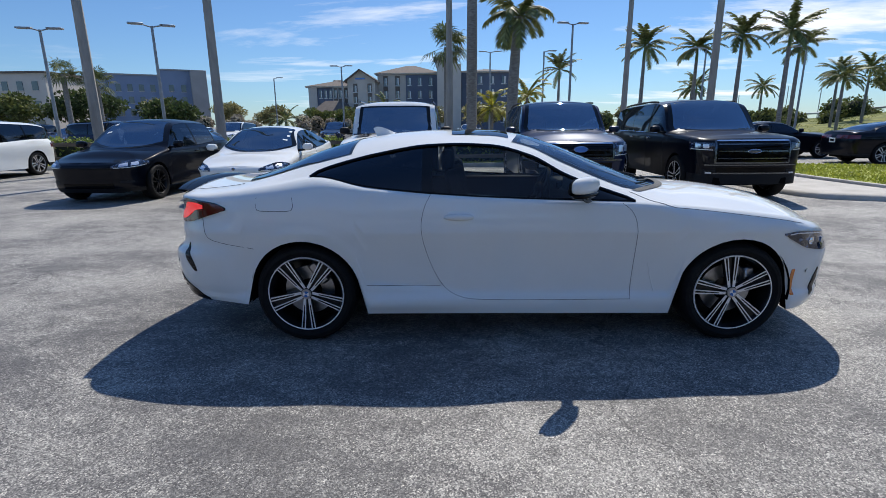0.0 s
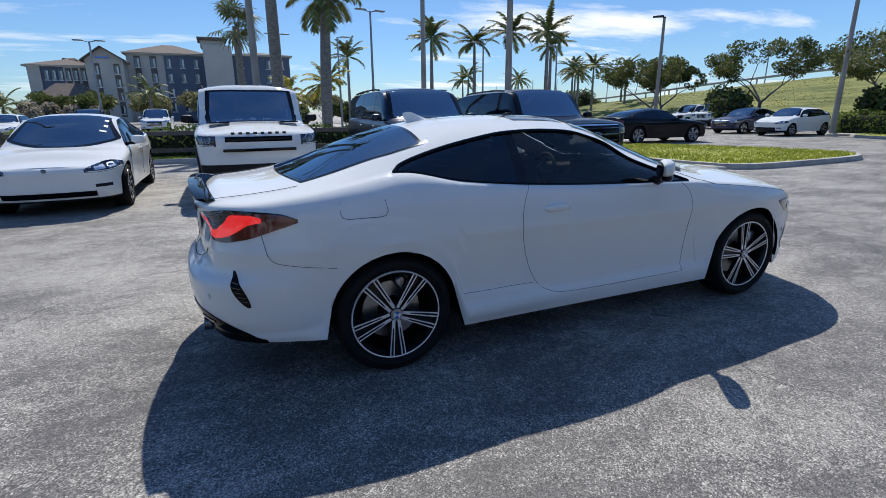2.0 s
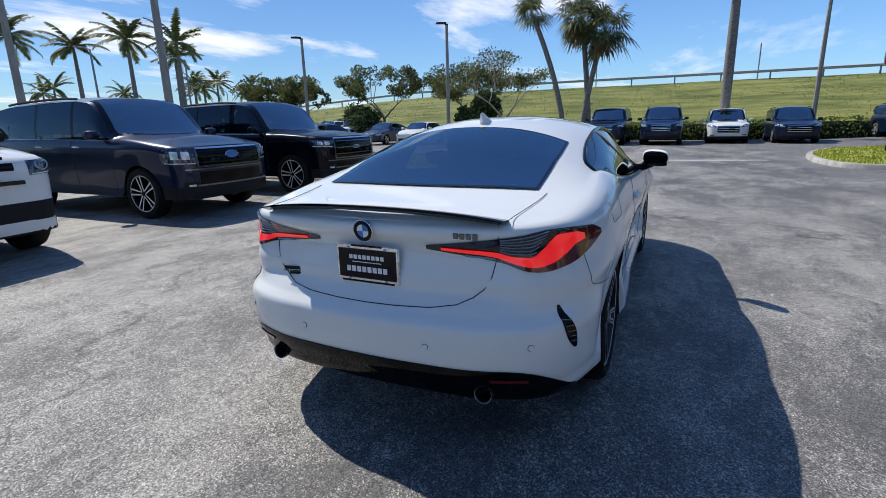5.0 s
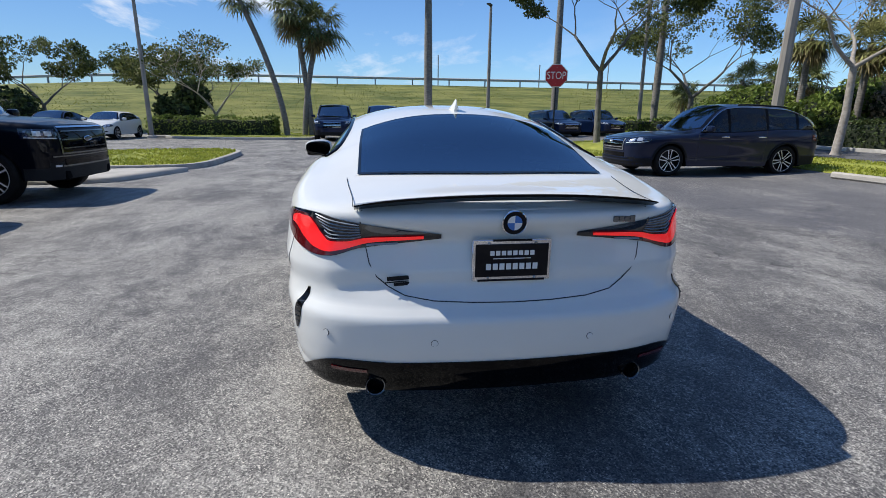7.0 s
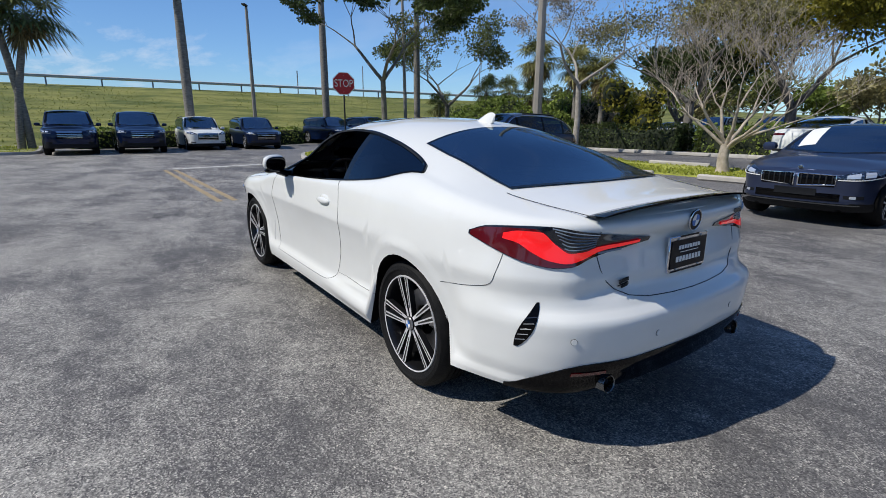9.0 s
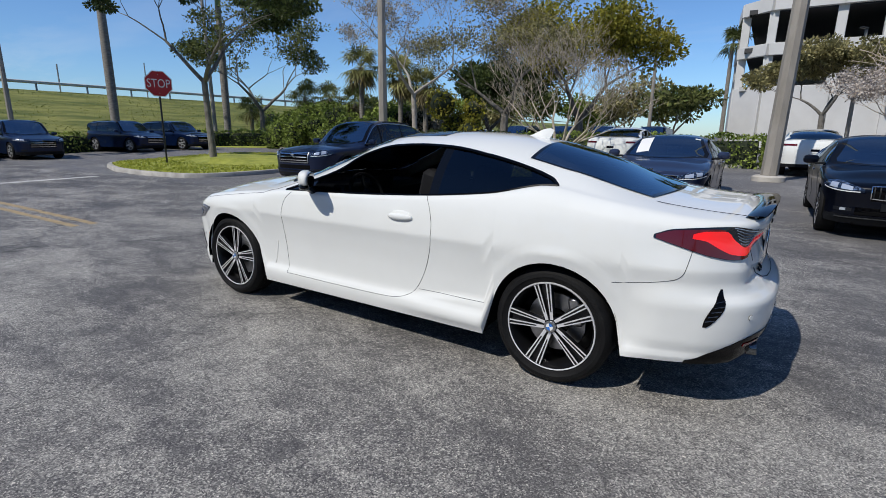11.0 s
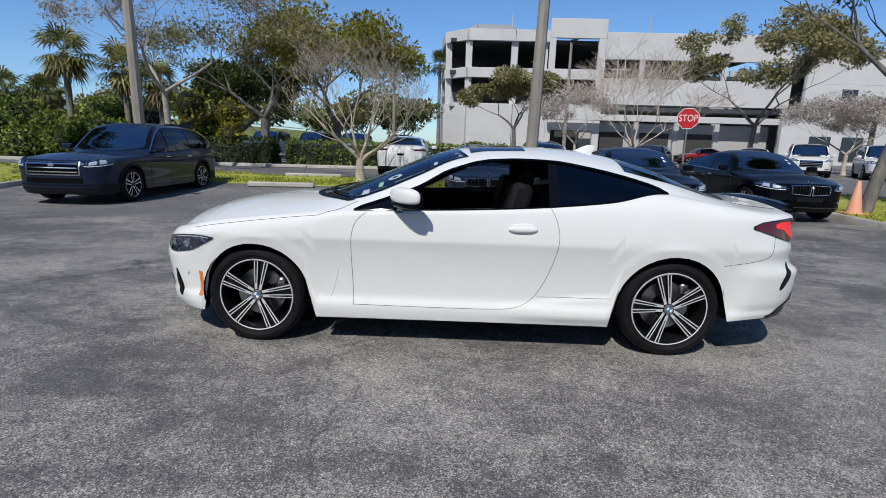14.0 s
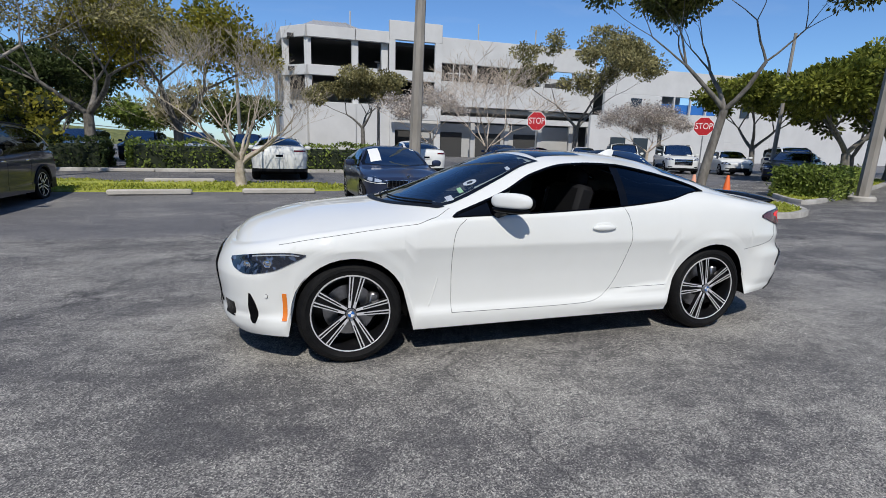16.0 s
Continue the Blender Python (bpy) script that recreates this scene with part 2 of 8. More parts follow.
ASPHALT = asphalt_material()
PAINT_WHITE = material("white_paint", (0.74, 0.75, 0.72), 0.5, coat=1.0, coat_rough=0.008, second=(0.76, 0.77, 0.74), scale=3, spec=0.0)
PAINT_BLACK = material("black_paint", (0.002, 0.003, 0.007), 0.3, coat=0.40, coat_rough=0.01, spec=0.05)
PAINT_NAVY = material("navy_paint", (0.004, 0.012, 0.045), 0.3, metal=0.3, coat=0.7, coat_rough=0.01, spec=0.1)
PAINT_BLUEGREY = material("blue_grey_paint", (0.007, 0.014, 0.042), 0.3, metal=0.2, coat=0.6, coat_rough=0.01, spec=0.15)
PAINT_GREY = material("grey_paint", (0.030, 0.042, 0.085), 0.32, metal=0.45, coat=0.7, coat_rough=0.01, spec=0.2)
PAINT_RED = material("red_paint", (0.35, 0.02, 0.02), 0.3, coat=1.0)
GLOSS_BLACK = material("gloss_black", (0.002, 0.002, 0.0025), 0.05, spec=0.16)
PLASTIC = material("black_plastic", (0.006, 0.007, 0.009), 0.55, spec=0.25, bump=0.15, bump_scale=400)
SEAM = material("panel_gap", (0.05, 0.052, 0.058), 0.8, spec=0.1)
UNDER = material("underbody_black", (0.004, 0.004, 0.004), 0.95, spec=0.1)
RUBBER = material("tyre_rubber", (0.004, 0.004, 0.0045), 0.7, second=(0.009, 0.009, 0.009), scale=14, spec=0.2, bump=0.25, bump_scale=120)
ALLOY = material("machined_alloy", (0.84, 0.84, 0.85), 0.38, metal=0.45, second=(0.74, 0.74, 0.75), scale=30)
ALLOY_DARK = material("dark_alloy", (0.008, 0.008, 0.009), 0.35, metal=0.2, coat=0.3, spec=0.3)
STEEL = material("brushed_steel", (0.45, 0.45, 0.46), 0.35, metal=1.0, second=(0.36, 0.36, 0.37), scale=40)
CHROME = material("chrome", (0.78, 0.78, 0.8), 0.08, metal=1.0)
GLASS_DARK = glass_material("tinted_glass", (0.09, 0.11, 0.14), 0.6, 1.6, (0.7, 0.85, 1.0))
GLASS_SCREEN = glass_material("screen_glass", (0.10, 0.13, 0.19), 0.7, 3.8, (0.66, 0.84, 1.0))
GLASS_DOOR = glass_material("door_glass", (0.58, 0.62, 0.60), 0.9, 1.5)
GLASS_CLEAR = glass_material("windscreen_glass", (0.66, 0.70, 0.70), 0.9, 2.1, (0.75, 0.88, 1.0))
DARK_CHROME = material("dark_chrome", (0.16, 0.17, 0.18), 0.15, metal=0.9)
FRIT = material("black_glass_border", (0.003, 0.003, 0.0035), 0.05, spec=0.4)
LAMP_RED = material("red_lamp_lens", (0.10, 0.003, 0.005), 0.12, coat=0.8)
LAMP_RED_BRIGHT = material("bright_red_lamp", (0.85, 0.012, 0.015), 0.22, coat=0.8)
LAMP_GLOW = next(n for n in LAMP_RED_BRIGHT.node_tree.nodes if n.type == "BSDF_PRINCIPLED")
LAMP_GLOW.inputs["Emission Color"].default_value, LAMP_GLOW.inputs["Emission Strength"].default_value = (1.0, 0.02, 0.02, 1), 0.4
LAMP_RIB = material("lamp_rib_grey", (0.20, 0.25, 0.31), 0.4)
LAMP_SMOKE = material("smoked_lamp_lens", (0.006, 0.009, 0.016), 0.10, coat=0.6)
LAMP_CLEAR = material("clear_lamp", (0.66, 0.71, 0.78), 0.12, metal=0.5, coat=0.8)
# the second, blue-grey colour paints reflections into the lamp glass
LAMP_DARK = material("dark_lamp", (0.008, 0.014, 0.030), 0.05, coat=1.0, second=(0.09, 0.13, 0.22), scale=24, detail=1, mix=(0.55, 0.66))
AMBER = material("amber_lens", (0.75, 0.20, 0.02), 0.25, coat=0.6)
SEAT = material("seat_leather", (0.010, 0.010, 0.011), 0.7, spec=0.15, bump=0.1, bump_scale=150)
WHITE_TRIM = material("white_marking", (0.78, 0.78, 0.76), 0.5)
BLUE_MARK = material("blue_enamel", (0.03, 0.16, 0.5), 0.3, coat=0.5)
STICKER = material("faded_sticker", (0.50, 0.55, 0.60), 0.6, second=(0.30, 0.34, 0.40), scale=60)
GREEN_MARK = material("green_sticker", (0.25, 0.45, 0.28), 0.6)


# ---- mesh helpers ----
class Geo:
    """Collects faces, with a material slot each, for one mesh."""

    def __init__(self):
        self.v, self.f, self.k = [], [], []

    def add(self, verts, faces, slot=0):
        n = len(self.v)
        self.v.extend(tuple(p) for p in verts)
        self.f.extend(tuple(n + i for i in q) for q in faces)
        self.k.extend([slot] * len(faces))
        return self

    def box(self, c, s, ch=0.0, rot=None, slot=0):
        """A box of size s about c with chamfered edges."""
        h = [x / 2 for x in s]
        ch = min(ch, *[x * 0.45 for x in h]) if ch else 0.0
        m = rot or Matrix.Identity(3)
        c = Vector(c)
        if not ch:
            vs = [c + m @ Vector((sx * h[0], sy * h[1], sz * h[2])) for sx in (-1, 1) for sy in (-1, 1) for sz in (-1, 1)]
            return self.add(vs, [(0, 1, 3, 2), (4, 6, 7, 5), (0, 4, 5, 1), (2, 3, 7, 6), (0, 2, 6, 4), (1, 5, 7, 3)], slot)
        vs, ids = [], {}
        for sx in (-1, 1):
            for sy in (-1, 1):
                for sz in (-1, 1):
                    for a in range(3):
                        p = Vector((sx * h[0], sy * h[1], sz * h[2]))
                        for o in range(3):
                            if o != a:
                                p[o] -= math.copysign(ch, p[o])
                        ids[sx, sy, sz, a] = len(vs)
                        vs.append(c + m @ p)
        fs = []
        for a in range(3):
            o1, o2 = [o for o in range(3) if o != a]
            for sa in (-1, 1):
                ring = []
                for p1, p2 in ((-1, -1), (1, -1), (1, 1), (-1, 1)):
                    k = [0, 0, 0]
                    k[a], k[o1], k[o2] = sa, p1, p2
                    ring.append(ids[(*k, a)])
                flip = (sa > 0) == (a == 1)
                fs.append(tuple(reversed(ring)) if flip else tuple(ring))
            for p1 in (-1, 1):
                for p2 in (-1, 1):
                    k0, k1 = [0, 0, 0], [0, 0, 0]
                    k0[a], k1[a] = -1, 1
                    k0[o1] = k1[o1] = p1
                    k0[o2] = k1[o2] = p2
                    q = (ids[(*k0, o1)], ids[(*k1, o1)], ids[(*k1, o2)], ids[(*k0, o2)])
                    flip = (p1 * p2 > 0) == (a == 1)
                    fs.append(q if flip else tuple(reversed(q)))
        for sx in (-1, 1):
            for sy in (-1, 1):
                for sz in (-1, 1):
                    t = tuple(ids[sx, sy, sz, a] for a in range(3))
                    fs.append(t if sx * sy * sz > 0 else tuple(reversed(t)))
        return self.add(vs, fs, slot)

    def grid(self, rows, slot=0, close=False):
        """Faces between equally long rows of points."""
        n, m = len(rows), len(rows[0])
        fs = []
        for i in range(n - 1):
            for j in range(m if close else m - 1):
                j2 = (j + 1) % m
                fs.append((i * m + j, i * m + j2, (i + 1) * m + j2, (i + 1) * m + j))
        return self.add([p for r in rows for p in r], fs, slot)

    def lathe(self, profile, n=24, m=None, slot=0):
        """A profile of (radius, height) turned about the z axis of m."""
        m = m or Matrix.Identity(4)
        rows = [[m @ Vector((r * math.cos(6.283185 * j / n), r * math.sin(6.283185 * j / n), h)) for j in range(n)] for r, h in profile]
        return self.grid(rows, slot, True)

    def tube(self, pts, radius, n=6, slot=0, cap=True):
        pts = [Vector(p) for p in pts]
        rad = radius if isinstance(radius, (list, tuple)) else [radius] * len(pts)
        rows, side = [], None
        for i, p in enumerate(pts):
            d = (pts[min(i + 1, len(pts) - 1)] - pts[max(i - 1, 0)])
            d = d.normalized() if d.length > 1e-9 else Vector((0, 0, 1))
            if side is None:
                side = d.cross(Vector((0, 0, 1)) if abs(d.z) < 0.9 else Vector((1, 0, 0))).normalized()
            else:
                side = (side - d * side.dot(d))
                side = side.normalized() if side.length > 1e-6 else d.orthogonal().normalized()
            up = d.cross(side)
            rows.append([p + (side * math.cos(6.283185 * j / n) + up * math.sin(6.283185 * j / n)) * rad[i] for j in range(n)])
        base = len(self.v)
        self.grid(rows, slot, True)
        if cap:
            self.f += [tuple(base + j for j in reversed(range(n))), tuple(base + (len(rows) - 1) * n + j for j in range(n))]
            self.k += [slot, slot]
        return self

    def ball(self, c, s, n=12, power=2.0, slot=0, rot=None):
        """A rounded blob: an ellipsoid, or boxier with a higher power."""
        rot = rot or Matrix.Identity(3)
        rows = []
        for i in range(n + 1):
            a = math.pi * (i / n - 0.5)
            row = []
            for j in range(2 * n):
                b = math.pi * j / n
                d = Vector((math.cos(a) * math.cos(b), math.cos(a) * math.sin(b), math.sin(a)))
                k = (abs(d.x) ** power + abs(d.y) ** power + abs(d.z) ** power) ** (-1 / power)
                row.append(Vector(c) + rot @ Vector((d.x * k * s[0], d.y * k * s[1], d.z * k * s[2])))
            rows.append(row)
        return self.grid(rows, slot, True)

    def mirror_y(self):
        n = len(self.v)
        self.v += [(x, -y, z) for x, y, z in self.v]
        self.f += [tuple(n + i for i in reversed(q)) for q in self.f]
        self.k += self.k
        return self

    def mesh(self, name, mats, smooth=40, weld=0.0):
        me = bpy.data.meshes.new(name)
        me.from_pydata(self.v, [], self.f)
        for m in mats if isinstance(mats, (list, tuple)) else [mats]:
            me.materials.append(m)
        if any(self.k):
            me.polygons.foreach_set("material_index", self.k)
        if weld:
            bm = bmesh.new()
            bm.from_mesh(me)
            bmesh.ops.remove_doubles(bm, verts=bm.verts, dist=weld)
            bm.to_mesh(me)
            bm.free()
        me.validate()
        if smooth:
            me.shade_smooth()
            if smooth < 180:
                me.set_sharp_from_angle(angle=radians(smooth))
        me.update()
        return me


def part(name, geo, mats, parent, label="", smooth=40, weld=0.0, at=None):
    """One mesh object under a thing or a part."""
    ob = new(name, geo if isinstance(geo, bpy.types.Mesh) else geo.mesh(name, mats, smooth, weld))
    ob.parent = parent
    if at is not None:
        ob.matrix_basis = at
    if label:
        tagged(ob, label)
    return ob


def thing(name, label, category, m=None, group="", kind=""):
    ob = new(name)
    ob.empty_display_size = 0.2
    if m is not None:
        ob.matrix_basis = m
    return tagged(ob, label, category, group, kind)


def solid(name, geo, mats, label, category="", m=None, group="", kind="", smooth=40):
    """A thing, or a piece of the setting, that is one mesh."""
    ob = new(name, geo.mesh(name, mats, smooth))
    if m is not None:
        ob.matrix_basis = m
    return tagged(ob, label, category, group, kind)


def curve(*pts):
    """A smooth function through points (x, y) that doesn't overshoot."""
    xs, ys = [p[0] for p in pts], [p[1] for p in pts]
    if xs[0] > xs[-1]:
        xs, ys = xs[::-1], ys[::-1]
    n = len(xs)
    d = [(ys[i + 1] - ys[i]) / (xs[i + 1] - xs[i]) for i in range(n - 1)]
    t = [d[0]] + [0 if d[i - 1] * d[i] <= 0 else 2 * d[i - 1] * d[i] / (d[i - 1] + d[i]) for i in range(1, n - 1)] + [d[-1]]

    def f(x):
        if x <= xs[0]:
            return ys[0]
        if x >= xs[-1]:
            return ys[-1]
        i = next(k for k in range(n - 1) if x <= xs[k + 1])
        h = xs[i + 1] - xs[i]
        u = (x - xs[i]) / h
        return ((2 * u ** 3 - 3 * u ** 2 + 1) * ys[i] + (u ** 3 - 2 * u ** 2 + u) * h * t[i]
                + (3 * u ** 2 - 2 * u ** 3) * ys[i + 1] + (u ** 3 - u ** 2) * h * t[i + 1])

    return f


def smooth_step(a, b, x):
    u = min(1, max(0, (x - a) / (b - a)))
    return u * u * (3 - 2 * u)


def text_mesh(name, body, size, depth=0.004):
    c = bpy.data.curves.new(name, "FONT")
    c.body, c.size, c.extrude, c.align_x, c.align_y = body, size, depth, "CENTER", "CENTER"
    ob = new(name, c)
    bpy.context.view_layer.update()
    me = bpy.data.meshes.new_from_object(ob.evaluated_get(bpy.context.evaluated_depsgraph_get()))
    bpy.data.objects.remove(ob)
    return me


# ---- vehicles ----
class Shell:
    """The skin of a vehicle: a wall round the plan outline, side windows up to the roof rail, and the top (bonnet, screens, roof, tail)."""

    def __init__(self, outline, ztop, zc, rail_y, rail_z, rail, inset, low, wheels, arch, hub, power, rnd, nose, tail, nose_from, tail_from):
        self.ztop, self.zc, self.ry, self.rz, self.rail = curve(*ztop), curve(*zc), curve(*rail_y), curve(*rail_z), rail
        self.inset, self.low, self.power, self.rnd = curve(*inset), curve(*low), curve(*power), curve(*rnd)
        self.nose, self.tail = curve(*nose), curve(*tail)
        self.wheels, self.arch, self.hub = wheels, arch, hub
        self.nose_from, self.tail_from, self.relief = nose_from, tail_from, None
        pts = [(outline[1][0], -outline[1][1]), *outline, (outline[-2][0], -outline[-2][1])]
        t = [0.0]
        for a, b in zip(pts, pts[1:]):
            t.append(t[-1] + math.hypot(b[0] - a[0], b[1] - a[1]))
        fx, fy = curve(*[(u, p[0]) for u, p in zip(t, pts)]), curve(*[(u, p[1]) for u, p in zip(t, pts)])
        us = np.linspace(t[1], t[-2], 500)
        self.X, self.Y = np.array([fx(u) for u in us]), np.array([fy(u) for u in us])
        self.Y[0] = self.Y[-1] = 0.0
        d = np.hypot(np.diff(self.X), np.diff(self.Y))
        self.s = np.concatenate([[0], np.cumsum(d)])
        self.s /= self.s[-1]
        tx, ty = np.gradient(self.X), np.gradient(self.Y)
        ln = np.hypot(tx, ty)
        self.nx, self.ny = ty / ln * -1, tx / ln
        flip = np.where(self.nx * self.X / max(abs(self.X)) + self.ny * self.Y < 0, -1, 1)
        self.nx, self.ny = self.nx * flip, self.ny * flip
        self.nx[0], self.ny[0], self.nx[-1], self.ny[-1] = 1, 0, -1, 0

    def S(self, x):
        """The place on the outline at a length along the side."""
        return float(np.interp(-x, -self.X, self.s))

    def Sf(self, y):
        k = np.argmax(self.X < self.X.max() - 0.45)
        return float(np.interp(y, self.Y[:k], self.s[:k]))

    def Sr(self, y):
        k = np.argmax(self.X < self.X.min() + 0.45)
        return float(np.interp(-y, -self.Y[k:], self.s[k:]))

    def x_of(self, s):
        return float(np.interp(s, self.s, self.X))

    def wall(self, s, z, out=0.0):
        X, Y, nx, ny = (float(np.interp(s, self.s, a)) for a in (self.X, self.Y, self.nx, self.ny))
        n = math.hypot(nx, ny) or 1
        zt, h = self.ztop(X), self.rnd(X)
        u = min(1, max(0, (z - (zt - h)) / h))
        ins = self.inset(z) + h * 0.8 * (1 - math.sqrt(max(0, 1 - u * u))) - out
        if self.relief:
            ins -= self.relief(X, z)
        x, y = X - nx / n * ins, Y - ny / n * ins
        x += smooth_step(*self.nose_from, X) * self.nose(z) + smooth_step(*self.tail_from, X) * self.tail(z)
        return Vector((x, max(0.0, y) if s < 0.001 or s > 0.999 else y, z))

    def zlow(self, x):
        z = self.low(x)
        for w in self.wheels:
            if abs(x - w) < self.arch:
                z = max(z, self.hub + math.sqrt(self.arch ** 2 - (x - w) ** 2))
        return z

    def edge(self, s):
        """The top of the wall and the roof rail at a station."""
        X = self.x_of(s)
        b = self.wall(s, self.ztop(X))
        r = b.copy()
        r0, r1 = self.rail
        if r0 < X < r1:
            w = smooth_step(r0, r0 + 0.05, X) * smooth_step(r1, r1 - 0.05, X)
            r = b.lerp(Vector((b.x, self.ry(X), max(self.rz(X), b.z))), w)
        return b, r

    def top(self, x, y):
        s = self.S(x)
        X = self.x_of(s)
        _, r = self.edge(s)
        yr = max(r.y, 1e-4)
        zc = max(self.zc(X), r.z)
        return r.z + (zc - r.z) * (1 - min(1, abs(y) / yr) ** self.power(X))

    def stations(self, step, extra=()):
        x0, x1 = self.X.min(), self.X.max()
        xs = set()
        n = int((x1 - x0) / step)
        for i in range(n + 1):
            xs.add(round(x0 + (x1 - x0) * i / n, 4))
        for w in self.wheels:
            a = math.sqrt(max(0.01, self.arch ** 2 - (self.hub - self.low(w)) ** 2))
            xs = {x for x in xs if abs(x - w) > self.arch + 0.02}
            for i in range(17):
                xs.add(round(w + a * math.cos(math.pi * i / 16), 4))
            xs |= {round(w + a + 0.004, 4), round(w - a - 0.004, 4)}
        for e in (*self.rail, *extra):
            xs = {x for x in xs if abs(x - e) > 0.012} | {round(e, 4)}
        body = sorted(self.S(x) for x in xs if x0 + 0.3 < x < x1 - 0.3)
        ends = [body[0] * (i / 14) for i in range(14)] + [1 - (1 - body[-1]) * (i / 16) for i in range(16)]
        return sorted(body + ends)

    def sections(self, ss, nw=16, nd=4, nt=10):
        rows = []
        for s in ss:
            X = self.x_of(s)
            b, r = self.edge(s)
            zl = self.zlow(X)
            low = self.wall(s, zl)
            inner = self.wall(s, zl, -0.05)
            row = [inner + Vector((0, 0, 0.012)), low]
            for i in range(1, nw + 1):
                t = math.sin(math.pi / 2 * i / nw) if nw > 6 else i / nw
                t = 0.45 * t + 0.55 * i / nw
                row.append(self.wall(s, zl + (b.z - zl) * t))
            for i in range(1, nd + 1):
                t = i / nd
                p = b.lerp(r, t)
                p.y += 0.022 * math.sin(math.pi * t) * min(1, (r - b).length / 0.3)
                row.append(p)
            zc, k = max(self.zc(X), r.z), self.power(X)
            for i in range(1, nt + 1):
                y = r.y * (1 - i / nt) ** 1.25
                row.append(Vector((r.x, y, r.z + (zc - r.z) * (1 - (y / max(r.y, 1e-4)) ** k))))
            rows.append(row)
        return rows

    def band(self, s0, s1, lo, hi, out=0.004, n=14, m=4, skirt=0.012):
        """A thin panel on the wall between two heights, with turned-in edges."""
        g = Geo()
        rows = []
        for i in range(-1, n + 2):
            s = s0 + (s1 - s0) * min(n, max(0, i)) / n
            X = self.x_of(s)
            a, b = lo(X, s), hi(X, s)
            row = []
            for j in range(-1, m + 2):
                z = a + (b - a) * min(m, max(0, j)) / m
                rim = i < 0 or i > n or j < 0 or j > m
                row.append(self.wall(s, z, out - (skirt if rim else 0)))
            rows.append(row)
        g.grid(rows)
        return g

    def line(self, pts, out=0.0, step=0.04):
        """Points on the wall along (place, height) pairs."""
        res = []
        for (s0, z0), (s1, z1) in zip(pts, pts[1:]):
            n = max(1, int((abs(s1 - s0) * 4 + abs(z1 - z0)) / step))
            res += [self.wall(s0 + (s1 - s0) * i / n, z0 + (z1 - z0) * i / n, out) for i in range(n)]
        return res + [self.wall(*pts[-1], out)]

    def pane(self, front, rear, inset, n=18, m=14, lift=0.004, border=(0.05, 0.06, 0.08), half=None):
        """A screen on the top between two edges, which are functions of y, with a black border as slot 1."""
        g = Geo()
        av = sorted({0, border[0], 1 - border[0], 1, *[border[0] + (1 - 2 * border[0]) * i / n for i in range(n + 1)]})
        bv = sorted({0, border[1], 1 - border[2], 1, *[border[1] + (1 - border[1] - border[2]) * i / m for i in range(m + 1)]})
        rows = []
        for b in bv:
            xm = front(0.5) + (rear(0.5) - front(0.5)) * b
            _, r = self.edge(self.S(xm))
            w = half(xm) if half else max(0.05, r.y - inset(xm))
            row = []
            for a in av:
                y = (2 * a - 1) * w
                x = front(abs(y)) + (rear(abs(y)) - front(abs(y))) * b
                row.append(Vector((x, y, self.top(x, y) + lift)))
            rows.append(row)
        for i in range(len(bv) - 1):
            for j in range(len(av) - 1):
                mid = (av[j] + av[j + 1]) / 2, (bv[i] + bv[i + 1]) / 2
                rim = mid[0] < border[0] or mid[0] > 1 - border[0] or mid[1] < border[1] or mid[1] > 1 - border[2]
                g.add([rows[i][j], rows[i][j + 1], rows[i + 1][j + 1], rows[i + 1][j]], [(0, 1, 2, 3)], 1 if rim else 0)
        return g


def flip_up(me):
    """Faces that look down are turned over."""
    bm = bmesh.new()
    bm.from_mesh(me)
    bmesh.ops.remove_doubles(bm, verts=bm.verts, dist=0.0004)
    bmesh.ops.recalc_face_normals(bm, faces=bm.faces)
    bm.to_mesh(me)
    bm.free()
    me.shade_smooth()
    return me


def skin(shell, parent, paint, step=0.07, nw=16, nd=4, nt=10, cuts=(), extra=(), dark_low=None):
    """The painted body, with holes for side windows and screens. Returns the window faces by side, with their length range."""
    ss = shell.stations(step, extra)
    rows = shell.sections(ss, nw, nd, nt)
    g, panes = Geo(), []
    base = 2 + nw
    r0, r1 = shell.rail
    for i in range(len(rows) - 1):
        xm = (rows[i][base].x + rows[i + 1][base].x) / 2
        for j in range(len(rows[0]) - 1):
            q = [rows[i][j], rows[i][j + 1], rows[i + 1][j + 1], rows[i + 1][j]]
            mid = sum(q, Vector()) / 4
            if base - 1 <= j < base - 1 + nd:
                if r0 < xm < r1:
                    panes.append((xm, q))
                    continue
            if j >= base - 1 + nd and any(c(mid.x, mid.y) for c in cuts):
                continue
            g.add(q, [(0, 1, 2, 3)], 1 if j == 0 else 0)
    g.mirror_y()
    body = part("body", flip_up(g.mesh("body", [paint, UNDER], 0)), None, parent)
    body.data.set_sharp_from_angle(angle=radians(48))
    return body, panes


def side_glass(name, panes, x0, x1, side, mat, parent, label="", inward=0.006, ob_parent=None):
    g = Geo()
    for xm, q in panes:
        if x0 < xm < x1:
            g.add([Vector((p.x, (p.y - inward) * side, p.z)) for p in q], [(0, 1, 2, 3) if side > 0 else (3, 2, 1, 0)])
    if not g.f:
        return None
    me = flip_up(g.mesh(name, mat, 0))
    return part(name, me, None, parent, label)


